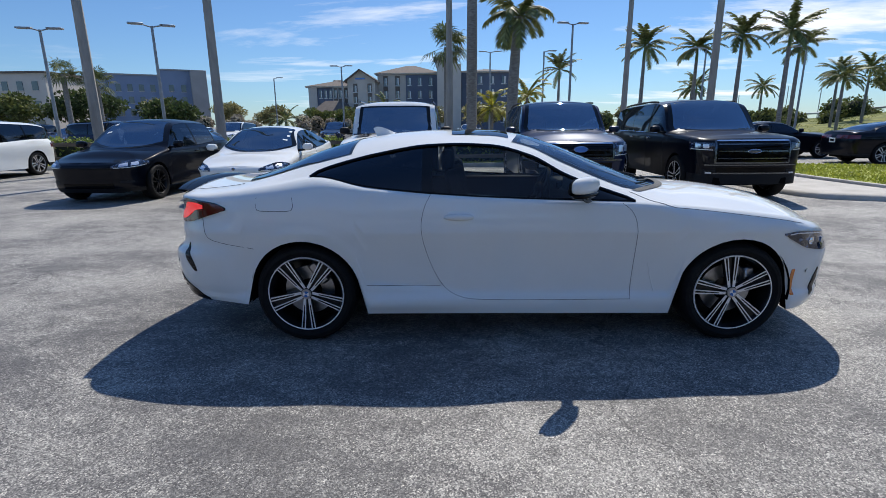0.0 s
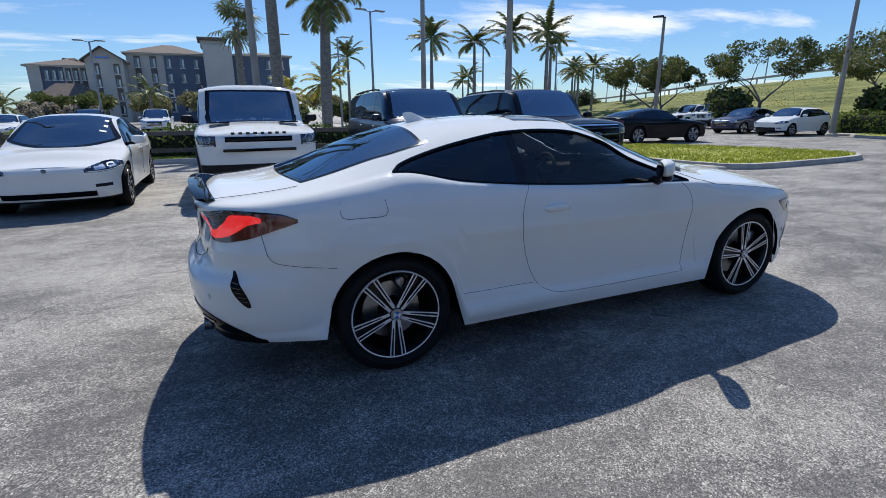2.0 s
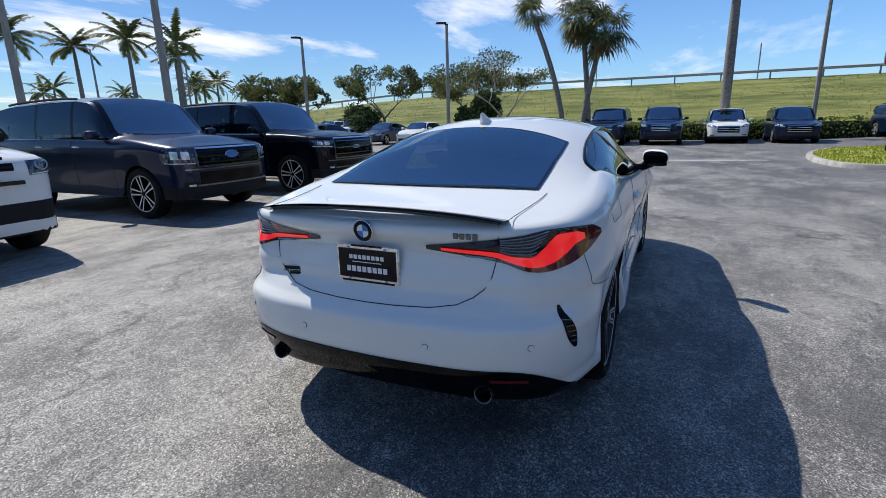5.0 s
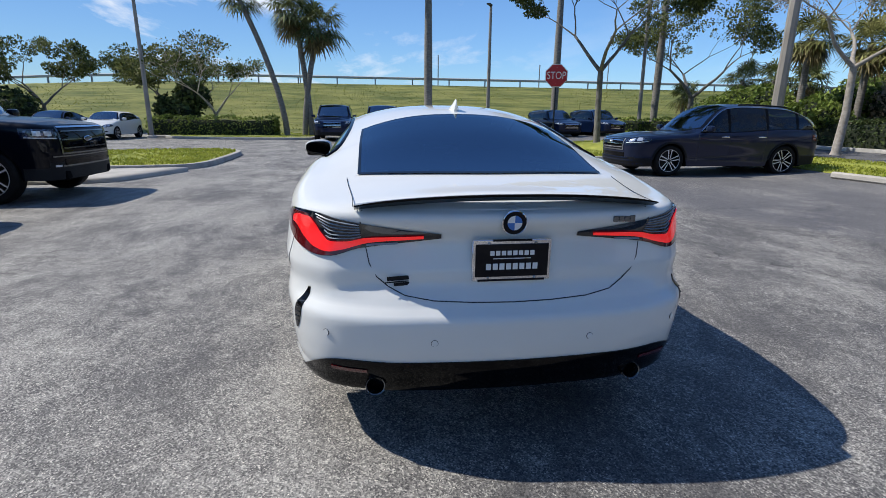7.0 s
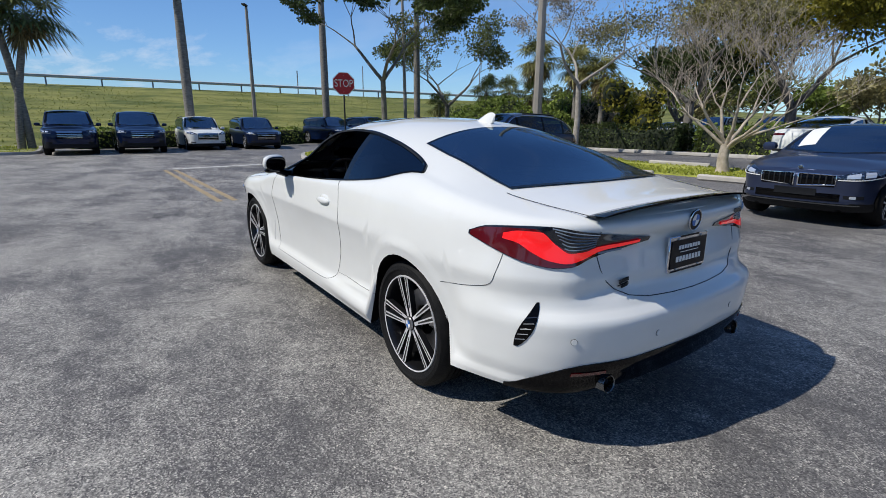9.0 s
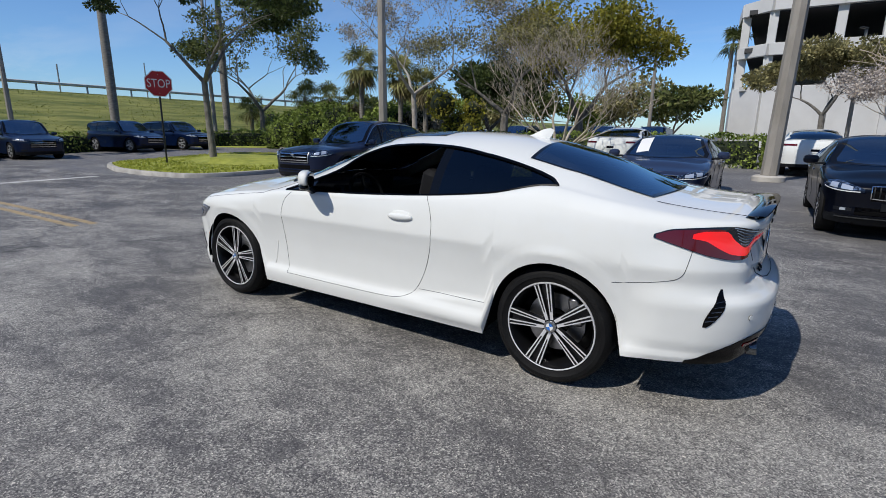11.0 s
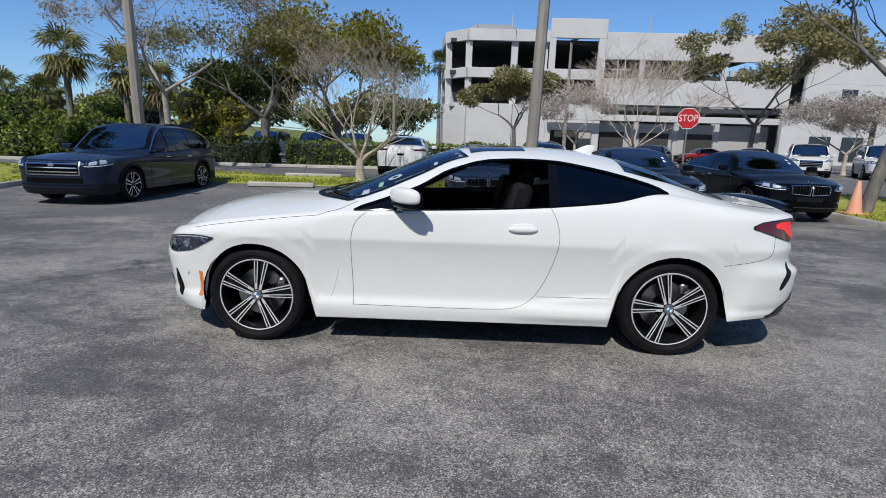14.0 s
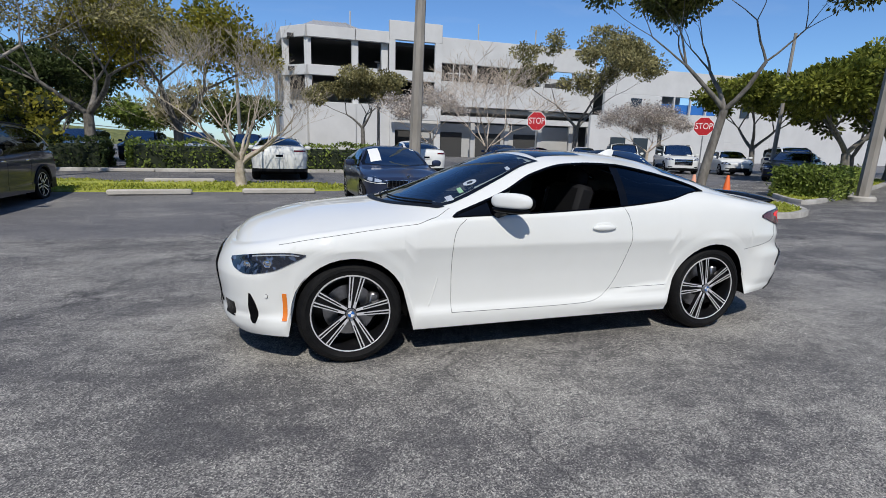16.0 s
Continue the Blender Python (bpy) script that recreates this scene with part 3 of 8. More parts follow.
def wheel_meshes(R=0.335, rim=0.248, width=0.235, arms=5, split=(0.013, 0.040), bar=(0.017, 0.015), face=ALLOY, back=ALLOY_DARK, fine=True, lean=0.0, groove=False):
    """The meshes of one wheel about the y axis, outside towards +y."""
    turn = Matrix.Rotation(radians(-90), 4, "X")
    n = 48 if fine else 28
    w = width / 2
    tyre = Geo()
    prof = [(rim - 0.004, -w + 0.02), (rim + 0.02, -w), (R - 0.03, -w - 0.004), (R - 0.008, -w + 0.018), (R, -w + 0.05)]
    if fine:
        for k in range(-1, 3):
            y = -w + 0.05 + (k + 1) * (width - 0.1) / 4 + 0.02
            prof += [(R, y - 0.005), (R - 0.008, y - 0.004), (R - 0.008, y + 0.004), (R, y + 0.005)]
    prof += [(R, w - 0.05), (R - 0.008, w - 0.018), (R - 0.03, w + 0.004), (R - 0.05, w + 0.007), (rim + 0.025, w + 0.002), (rim + 0.012, w - 0.004), (rim - 0.004, w - 0.012)]
    tyre.lathe(prof, n, turn)
    barrel = Geo()
    barrel.lathe([(rim - 0.002, w - 0.010), (rim - 0.004, w - 0.004), (rim - 0.011, w - 0.006)], n, turn, 1)
    barrel.lathe([(rim - 0.011, w - 0.006), (rim - 0.026, w - 0.03), (rim - 0.03, -w + 0.03), (0.08, -w + 0.04), (0.0, -w + 0.04)], n, turn, 0)
    barrel.lathe([(0.052, w - 0.05), (0.052, w - 0.026), (0.04, w - 0.020), (0.0, w - 0.018)], 20, turn, 0)
    disc = Geo().lathe([(0.08, w - 0.11), (0.17, w - 0.11), (0.17, w - 0.13), (0.08, w - 0.13)], 32, turn)
    cap = Geo().lathe([(0.034, w - 0.014), (0.033, w - 0.005), (0.0, w - 0.004)], 20, turn)
    spoke = Geo()

    def bar_to(a0, a1, y0, y1, b0, b1, r0, r1):
        """A bar across the wheel's face: dark below, bright on top."""
        d = 0.03
        f = [Vector((a0 - b0, y0, r0)), Vector((a0 + b0, y0, r0)), Vector((a1 + b1, y1, r1)), Vector((a1 - b1, y1, r1))]
        k = [Vector((p.x * (1.0 if i < 2 else 1.0) + (-0.004 if i in (0, 3) else 0.004), p.y - d, p.z)) for i, p in enumerate(f)]
        spoke.add(f, [(3, 2, 1, 0)], 0)
        spoke.add(f + k, [(0, 1, 5, 4), (1, 2, 6, 5), (2, 3, 7, 6), (3, 0, 4, 7)], 1)
        if groove:
            # a dark channel along the middle of the bright face
            a, b, c, d4 = f[0].lerp(f[3], 0.22), f[1].lerp(f[2], 0.22), f[1].lerp(f[2], 0.97), f[0].lerp(f[3], 0.97)
            up = Vector((0, 0.0012, 0))
            spoke.add([a.lerp(b, 0.34) + up, a.lerp(b, 0.66) + up, d4.lerp(c, 0.72) + up, d4.lerp(c, 0.28) + up], [(3, 2, 1, 0)], 1)

    for sgn in (-1, 1):
        bar_to(sgn * split[0], sgn * split[1] + lean, w - 0.020, w - 0.008, bar[0] / 2 * 0.8, bar[1] / 2, 0.034, rim - 0.010)
    if fine:
        # the dark web between the two bars
        spoke.add([Vector((-split[0], w - 0.04, 0.05)), Vector((split[0], w - 0.04, 0.05)), Vector((split[1], w - 0.028, rim - 0.02)), Vector((-split[1], w - 0.028, rim - 0.02))], [(3, 2, 1, 0)], 1)
    return {"tyre": tyre.mesh("tyre", RUBBER, 35), "wheel": barrel.mesh("wheel", [back, face], 35), "brake_disc": disc.mesh("brake_disc", STEEL, 35),
            "spoke": spoke.mesh("spoke", [face, back], 30), "hub_cap": cap.mesh("hub_cap", [STEEL if groove else back], 35), "arms": arms}


def put_wheel(ms, parent, x, y, z, spin=0.0, simple=False):
    side = Matrix.Identity(4) if y > 0 else Matrix.Rotation(math.pi, 4, "Z")
    w = part("wheel", ms["wheel"], None, parent, at=Matrix.Translation((x, y, z)) @ side @ Matrix.Rotation(radians(spin), 4, "Y"))
    part("tyre", ms["tyre"], None, w)
    for k in range(ms["arms"]):
        part("spoke", ms["spoke"], None, w, at=Matrix.Rotation(2 * math.pi * k / ms["arms"], 4, "Y"))
    part("hub_cap", ms["hub_cap"], None, w)
    if not simple:
        part("brake_disc", ms["brake_disc"], None, w)
    return w


def wheel_well(shell, x, parent, depth=0.42):
    Y = float(np.interp(shell.S(x), shell.s, shell.Y)) - 0.05
    rows = []
    for i in range(19):
        a = radians(-9 + 198 * i / 18)
        r = shell.arch + 0.004
        rows.append([(x + r * math.cos(a), y, shell.hub + r * math.sin(a)) for y in (Y, Y - depth * 0.5, Y - depth)])
    for side in (1, -1):
        g = Geo().grid(rows)
        g.add([r[2] for r in rows], [tuple(range(len(rows)))])
        part("wheel_well", sidewise(g, side), UNDER, parent)


def main_coupe():
    """The white two-door coupe in the middle of the drive."""
    car = thing("coupe_car", "white two-door coupe with dark glass and one open window", "car")
    H, xw = 0.335, 1.4255
    sh = Shell(
        outline=[(2.275, 0), (2.258, 0.32), (2.18, 0.58), (2.01, 0.77), (1.76, 0.872), (xw, 0.908), (0.9, 0.893), (0.2, 0.897), (-0.6, 0.908), (-xw, 0.926),
                 (-1.85, 0.908), (-2.17, 0.842), (-2.375, 0.685), (-2.465, 0.39), (-2.485, 0)],
        ztop=[(2.275, 0.735), (2.1, 0.782), (1.9, 0.820), (1.5, 0.874), (1.1, 0.915), (0.75, 0.942), (0.0, 0.968), (-0.53, 0.998), (-1.0, 1.045), (-1.335, 1.105),
              (-1.6, 1.068), (-1.9, 1.022), (-2.2, 0.992), (-2.485, 0.985)],
        zc=[(2.275, 0.755), (2.2, 0.828), (2.1, 0.868), (1.95, 0.904), (1.8, 0.926), (1.5, 0.964), (1.1, 0.998), (0.95, 1.035), (0.63, 1.155), (0.3, 1.288), (0.09, 1.352), (-0.15, 1.388), (-0.5, 1.393),
            (-0.8, 1.378), (-1.05, 1.345), (-1.42, 1.25), (-1.75, 1.118), (-1.95, 1.064), (-2.2, 1.040), (-2.36, 1.036), (-2.485, 0.99)],
        rail_y=[(0.75, 0.80), (0.32, 0.70), (0.09, 0.655), (-0.18, 0.63), (-0.59, 0.625), (-0.92, 0.635), (-1.22, 0.670), (-1.34, 0.705), (-1.385, 0.735)],
        rail_z=[(0.75, 0.945), (0.32, 1.10), (0.09, 1.222), (-0.18, 1.292), (-0.40, 1.302), (-0.59, 1.296), (-0.92, 1.245), (-1.22, 1.172), (-1.34, 1.130), (-1.385, 1.108)],
        rail=(-1.385, 0.75),
        inset=[(0.15, 0.05), (0.20, 0.030), (0.27, 0.020), (0.305, 0.024), (0.325, 0.040), (0.36, 0.047), (0.5, 0.041), (0.66, 0.020), (0.738, 0.0035), (0.752, 0.0), (0.772, 0.0012), (0.86, 0.012), (0.95, 0.03), (1.0, 0.048), (1.12, 0.12)],
        low=[(2.275, 0.17), (1.85, 0.20), (1.0, 0.188), (-1.05, 0.195), (-1.8, 0.262), (-2.485, 0.285)],
        wheels=(xw, -xw), arch=0.369, hub=H, power=[(2.2, 2.0), (1.0, 2.2), (0.5, 2.4), (-0.5, 2.6), (-1.3, 2.4), (-1.8, 2.4), (-2.3, 2.2)],
        rnd=[(2.2, 0.10), (1.2, 0.10), (0.8, 0.04), (0.4, 0.03), (-0.9, 0.03), (-1.5, 0.09), (-2.3, 0.06)],
        nose=[(0.15, -0.05), (0.20, 0.0), (0.25, 0.020), (0.31, 0.004), (0.40, 0.0), (0.52, 0.008), (0.62, 0.0), (0.72, -0.03), (0.80, -0.08)],
        tail=[(0.25, 0.06), (0.38, 0.018), (0.50, 0.0), (0.60, 0.004), (0.70, 0.020), (0.80, 0.026), (0.9, 0.026), (0.965, 0.014), (1.03, 0.0)],
        nose_from=(1.6, 2.15), tail_from=(-1.75, -2.25))
    hdr = lambda y: 0.06 - 0.12 * (y / 0.6) ** 2
    cowl = lambda y: 1.12 - 0.42 * (y / 0.75) ** 2.2
    rtop = lambda y: -1.13
    rbot = lambda y: -1.92 + 0.08 * (y / 0.6) ** 2
    front_half = curve((1.1, 0.70), (0.75, 0.655), (0.40, 0.58), (0.06, 0.515))
    rear_half = curve((-1.05, 0.562), (-1.4, 0.575), (-1.94, 0.578))

    def relief(x, z):
        """Lips round the wheel arches, the shelf of the rear bumper and the lower edge that rises along the door."""
        out = 0.0
        for wx in (xw, -xw):
            r = math.hypot(x - wx, z - H)
            out += 0.006 * smooth_step(0.48, 0.41, r) * smooth_step(0.36, 0.60, z)
        out -= 0.034 * smooth_step(0.598, 0.640, z) * smooth_step(1.0, 0.90, z) * smooth_step(-2.05, -2.40, x)
        out -= 0.038 * smooth_step(0.64, 0.72, z) * smooth_step(0.94, 0.86, z) * smooth_step(-2.36, -2.45, x)
        edge = 0.325 + 0.085 * smooth_step(-0.1, -0.95, x)
        out += 0.020 * smooth_step(-0.1, -0.8, x) * smooth_step(-1.5, -1.2, x) * smooth_step(edge, edge - 0.03, z) * smooth_step(0.2, 0.26, z)
        ends = smooth_step(-1.78, -2.0, x) + smooth_step(1.85, 2.05, x)
        out += 0.034 * ends * smooth_step(0.25, 0.40, z) * smooth_step(0.70, 0.56, z)
        out -= ends * 0.018 * smooth_step(0.36, 0.22, z)
        out -= 0.016 * smooth_step(-1.7, -2.0, x) * smooth_step(0.70, 0.86, z)
        return out

    sh.relief = relief

    def cut_front(x, y):
        return hdr(y) + 0.05 < x < cowl(y) - 0.06 and abs(y) < front_half(x) - 0.035

    def cut_rear(x, y):
        return rbot(y) + 0.05 < x < rtop(y) - 0.05 and abs(y) < rear_half(x) - 0.035

    body, panes = skin(sh, car, PAINT_WHITE, 0.03, 52, 6, 44, (cut_front, cut_rear), (-0.57, -0.635, 0.47))
    flip = lambda me: flip_up(me)
    part("windscreen", flip(sh.pane(hdr, cowl, None, 20, 18, 0.004, (0.025, 0.03, 0.06), front_half).mesh("windscreen", [GLASS_CLEAR, FRIT], 0)), None, car, "dark windscreen with a black border and stickers")
    part("rear_window", flip(sh.pane(rtop, rbot, None, 18, 14, 0.004, (0.012, 0.03, 0.03), rear_half).mesh("rear_window", [GLASS_SCREEN, FRIT], 0)), None, car, "dark tinted rear window")
    part("sunroof", flip(sh.pane(lambda y: -0.02 - 0.05 * y, lambda y: -0.44, lambda x: 0.20, 10, 6, 0.003).mesh("sunroof", [FRIT, FRIT], 0)), None, car)
    for side in (1, -1):
        side_glass("quarter_window", panes, -1.39, -0.635, side, GLASS_DARK, car, "dark tinted fixed quarter window")
        side_glass("window_pillar", panes, -0.635, -0.57, side, FRIT, car)
        side_glass("mirror_triangle", panes, 0.47, 0.76, side, FRIT, car)
        if side < 0:
            side_glass("door_window", panes, -0.57, 0.47, side, GLASS_DOOR, car, "tinted closed door window")
        # black trim round the side windows
        g = Geo()
        xs = np.linspace(-1.375, 0.74, 50)
        lower = [sh.edge(sh.S(x))[0] for x in xs]
        upper = [sh.edge(sh.S(x))[1] for x in xs]
        for line, r in ((lower, 0.009), (upper, 0.011)):
            g.tube([(p.x, (p.y + 0.001) * side, p.z) for p in line], r, 6)
        part("window_trim", g, GLOSS_BLACK, car)
        # panel gaps
        A, r = sh.S, 0.0016

        def seam(name, pts):
            for _ in range(3):
                pts = [pts[0]] + [(a[0] + (b[0] - a[0]) * k, a[1] + (b[1] - a[1]) * k) for a, b in zip(pts, pts[1:]) for k in (0.25, 0.75)] + [pts[-1]]
            part(name, Geo().tube([(p.x, p.y * side, p.z) for p in sh.line(pts, 0.0006, 0.02)], 0.0014, 5), SEAM, car)

        seam("door_gap", [(A(0.655), 0.935), (A(0.72), 0.885), (A(0.752), 0.80), (A(0.758), 0.66), (A(0.75), 0.45), (A(0.745), 0.292)])
        seam("door_gap", [(A(0.745), 0.292), (A(0.2), 0.288), (A(-0.25), 0.290), (A(-0.40), 0.312), (A(-0.50), 0.372), (A(-0.59), 0.55), (A(-0.648), 0.776), (A(-0.62), 0.92), (A(-0.575), 1.0)])
        seam("sill_gap", [(A(-0.52), 0.385), (A(-1.06), 0.395)])
        seam("bumper_gap", [(A(-1.745), 0.650), (A(-2.0), 0.69), (A(-2.075), 0.715), (A(-2.10), 0.78), (A(-2.12), 0.86)])
        g = Geo()
        pts = []
        for x in np.linspace(0.735, 0.89, 9):
            y = 0.715 + (sh.wall(A(x), sh.ztop(x)).y - 0.716) * smooth_step(0.70, 0.90, x)
            pts.append(Vector((x, y, sh.top(x, y) + 0.001)))
        for x, down in ((0.905, 0.001), (0.92, 0.004), (0.94, 0.009), (0.965, 0.015)):
            pts.append(sh.wall(A(x), sh.ztop(x) - down, 0.001))
        for x in np.linspace(0.99, 1.90, 26):
            zt = sh.ztop(x)
            pts.append(sh.wall(A(x), zt - 0.018 - 0.012 * (x - 0.8)))
        g.tube([(p.x, p.y * side, p.z) for p in pts], r, 5)
        part("bonnet_gap", g, SEAM, car)
        g = Geo()
        pts = []
        for x in np.linspace(-1.87, -2.33, 16):
            y = 0.625 - 0.04 * smooth_step(-1.8, -2.3, x)
            pts.append((x, y * side, sh.top(x, y) + 0.0005))
        g.tube(pts, r, 5)
        g.tube([(p.x, p.y * side, p.z) for p in sh.line([(sh.Sr(0.585), 0.985), (sh.Sr(0.578), 0.90), (sh.Sr(0.57), 0.84), (sh.Sr(0.555), 0.785), (sh.Sr(0.525), 0.735), (sh.Sr(0.48), 0.70), (sh.Sr(0.41), 0.672), (sh.Sr(0.30), 0.655), (sh.Sr(0.15), 0.648), (1.0, 0.646)])], 0.0023, 5)
        part("boot_gap", g, SEAM, car)
        # door handle, a smooth bar over a shallow cup
        p = sh.wall(A(-0.395), 0.855)
        g = Geo().ball((p.x, (p.y + 0.006) * side, p.z), (0.098, 0.020, 0.022), 10, 2.3)
        part("door_handle", g, PAINT_WHITE, car)
        g = Geo().ball((p.x - 0.005, (p.y - 0.009) * side, p.z + 0.006), (0.088, 0.012, 0.034), 10, 2.5)
        part("handle_cup", g, PAINT_WHITE, car)
        # outside mirror
        def swept(g):
            """The housing sweeps back towards its outer end."""
            g.v = [(x - 0.75 * (abs(y) - 0.966), y, z) for x, y, z in g.v]
            return g

        cap_g = Geo().ball((0.385, 0.966 * side, 1.056), (0.060, 0.104, 0.059), 16, 2.7)
        cap_g.v = [(x, y, z if z > 1.03 else 1.03 + (z - 1.03) * 0.7) for x, y, z in cap_g.v]
        mir = part("wing_mirror", swept(cap_g), PAINT_WHITE, car)
        foot = swept(Geo().ball((0.385, 0.962 * side, 1.002), (0.056, 0.097, 0.022), 12, 2.8))
        foot.tube([(0.43, 0.82 * side, 0.955), (0.43, 0.87 * side, 0.968), (0.40, 0.94 * side, 0.995)], [0.036, 0.030, 0.028], 8)
        part("mirror_base", foot, GLOSS_BLACK, mir)
        part("mirror_glass", swept(Geo().ball((0.330, 0.966 * side, 1.050), (0.010, 0.095, 0.052), 12, 3.0)), GLOSS_BLACK, mir)
        # rear lamps
        s0, s1 = A(-1.925), sh.Sr(0.27)
        um = lambda s: (s - s0) / (s1 - s0)
        lo = curve((0, 0.902), (0.14, 0.866), (0.32, 0.822), (0.45, 0.806), (0.54, 0.812), (0.64, 0.838), (1, 0.880))
        hi = curve((0, 0.918), (0.10, 0.948), (0.4, 0.966), (0.6, 0.946), (1, 0.897))
        bar_lo = curve((0.20, 0.908), (0.27, 0.898), (0.34, 0.866), (0.42, 0.836), (0.50, 0.826), (0.58, 0.836), (0.68, 0.860), (0.75, 0.868), (0.93, 0.880))
        bar_hi = curve((0.20, 0.930), (0.27, 0.944), (0.37, 0.945), (0.45, 0.896), (0.52, 0.864), (0.60, 0.866), (0.68, 0.880), (0.93, 0.891))
        lens_hi = curve((0.0, 0.914), (0.10, 0.942), (0.35, 0.955), (0.40, 0.926), (0.46, 0.894), (0.53, 0.870), (0.66, 0.880))
        lamp = part("rear_lamp", sidewise(sh.band(s0, s1, lambda X, s: lo(um(s)), lambda X, s: hi(um(s)), 0.006, 34, 6, 0.014), side), LAMP_SMOKE, car, "smoked rear lamp with a bright red light bar")
        part("lamp_lens", sidewise(sh.band(s0 + 0.002, s0 + (s1 - s0) * 0.66, lambda X, s: lo(um(s)) + 0.003, lambda X, s: lens_hi(um(s)), 0.009, 26, 3, 0.004), side), LAMP_RED, lamp)
        part("light_bar", sidewise(sh.band(s0 + (s1 - s0) * 0.20, s0 + (s1 - s0) * 0.93, lambda X, s: bar_lo(um(s)), lambda X, s: bar_hi(um(s)), 0.012, 36, 3, 0.004), side), LAMP_RED_BRIGHT, lamp)
        part("reflector_bar", sidewise(sh.band(s0 + (s1 - s0) * 0.68, s0 + (s1 - s0) * 0.82, lambda X, s: 0.850 + 0.06 * (um(s) - 0.68), lambda X, s: 0.857 + 0.06 * (um(s) - 0.68), 0.010, 6, 1, 0.004), side), LAMP_RIB, lamp)
        for k in range(6):
            u0 = 0.42 + 0.014 * (5 - k)
            rib = [(s0 + (s1 - s0) * (u0 + (0.66 - u0) * i / 8), bar_hi(u0 + (0.66 - u0) * i / 8) * (1 - (k + 0.8) / 6.6) + hi(u0 + (0.66 - u0) * i / 8) * (k + 0.8) / 6.6) for i in range(9)]
            part("lamp_rib", Geo().tube([(p.x, p.y * side, p.z) for p in sh.line(rib, 0.008)], 0.0026, 4), LAMP_RIB, lamp)
        # head lamps
        f0, f1 = sh.Sf(0.605), A(1.70)
        uf = lambda s: (s - f0) / (f1 - f0)
        flo = curve((0, 0.676), (0.12, 0.628), (0.32, 0.602), (0.6, 0.622), (0.85, 0.682), (1, 0.724))
        fhi = curve((0, 0.690), (0.2, 0.712), (0.5, 0.736), (0.8, 0.746), (1, 0.734))
        lamp = part("head_lamp", sidewise(sh.band(f0, f1, lambda X, s: flo(uf(s)), lambda X, s: fhi(uf(s)), 0.005, 22, 6, 0.014), side), LAMP_DARK, car, "slim dark glazed head lamp")
        for k, a, b in ((0, 0.22, 0.40), (1, 0.46, 0.66)):
            sm = f0 + (f1 - f0) * (a + b) / 2
            zm = flo(uf(sm)) * 0.55 + fhi(uf(sm)) * 0.45
            c, d = sh.wall(sm, zm, 0.002), sh.wall(sm, zm, 0.012)
            n = (d - c).normalized()
            tm = Matrix.Translation((c.x, c.y * side, c.z)) @ Vector((n.x, n.y * side, n.z)).to_track_quat("Z", "Y").to_matrix().to_4x4()
            part("projector", Geo().lathe([(0.028, 0.0), (0.029, 0.006), (0.023, 0.007), (0.018, 0.004), (0.012, 0.007), (0.0, 0.009)], 6, tm), CHROME, lamp)
        part("light_strip", sidewise(sh.band(f0 + (f1 - f0) * 0.35, f0 + (f1 - f0) * 0.93, lambda X, s: fhi(uf(s)) - 0.016, lambda X, s: fhi(uf(s)) - 0.009, 0.009, 12, 2, 0.004), side), LAMP_CLEAR, lamp)
        # side marker, bumper vents
        part("side_marker", sidewise(sh.band(A(1.856), A(1.828), lambda X, s: 0.305, lambda X, s: 0.478, 0.004, 3, 5), side), AMBER, car)
        vent = part("bumper_vent", sidewise(sliver(sh, lambda t: -2.262 + 0.062 * t + 0.018 * t * t, lambda t: 0.668 - 0.185 * t, 0.030), side), GLOSS_BLACK, car)
        for k in range(5):
            u = 0.30 + 0.13 * k
            vx, vz = -2.262 + 0.062 * u + 0.018 * u * u, 0.668 - 0.185 * u
            part("vent_slat", Geo().tube([(p.x, p.y * side, p.z) for p in sh.line([(A(vx + 0.020), vz - 0.004), (A(vx - 0.020), vz + 0.004)], 0.004)], 0.0025, 5), DARK_CHROME, vent)
        part("front_vent", sidewise(sliver(sh, lambda t: 2.04 - 0.015 * t, lambda t: 0.475 - 0.20 * t, 0.030), side), GLOSS_BLACK, car)
        part("front_intake", sidewise(sh.band(sh.Sf(0.50), sh.Sf(0.63), lambda X, s: 0.295, lambda X, s: 0.39, 0.003, 5, 4), side), GLOSS_BLACK, car)
        # kidney grille
        gr = part("grille", sidewise(sh.band(sh.Sf(0.03), sh.Sf(0.29), lambda X, s: 0.28, lambda X, s: 0.665, 0.008, 8, 8), side), GLOSS_BLACK, car)
        for k in range(6):
            part("grille_bar", sidewise(sh.band(sh.Sf(0.05 + 0.04 * k), sh.Sf(0.062 + 0.04 * k), lambda X, s: 0.30, lambda X, s: 0.645, 0.014, 2, 6, 0.006), side), PLASTIC, gr)
        # exhaust tip with a bright rim
        turn = Matrix.Translation((-2.408, 0.52 * side, 0.318)) @ Matrix.Rotation(radians(-84), 4, "Y")
        part("exhaust_tip", Geo().lathe([(0.035, -0.20), (0.038, 0.0), (0.037, 0.003), (0.033, 0.0), (0.031, -0.12), (0.0, -0.12)], 24, turn), DARK_CHROME, car)
        part("reflector", sidewise(sh.band(sh.Sr(0.69), sh.Sr(0.55), lambda X, s: 0.372, lambda X, s: 0.388, 0.010, 6, 2, 0.006), side), LAMP_RED, car)
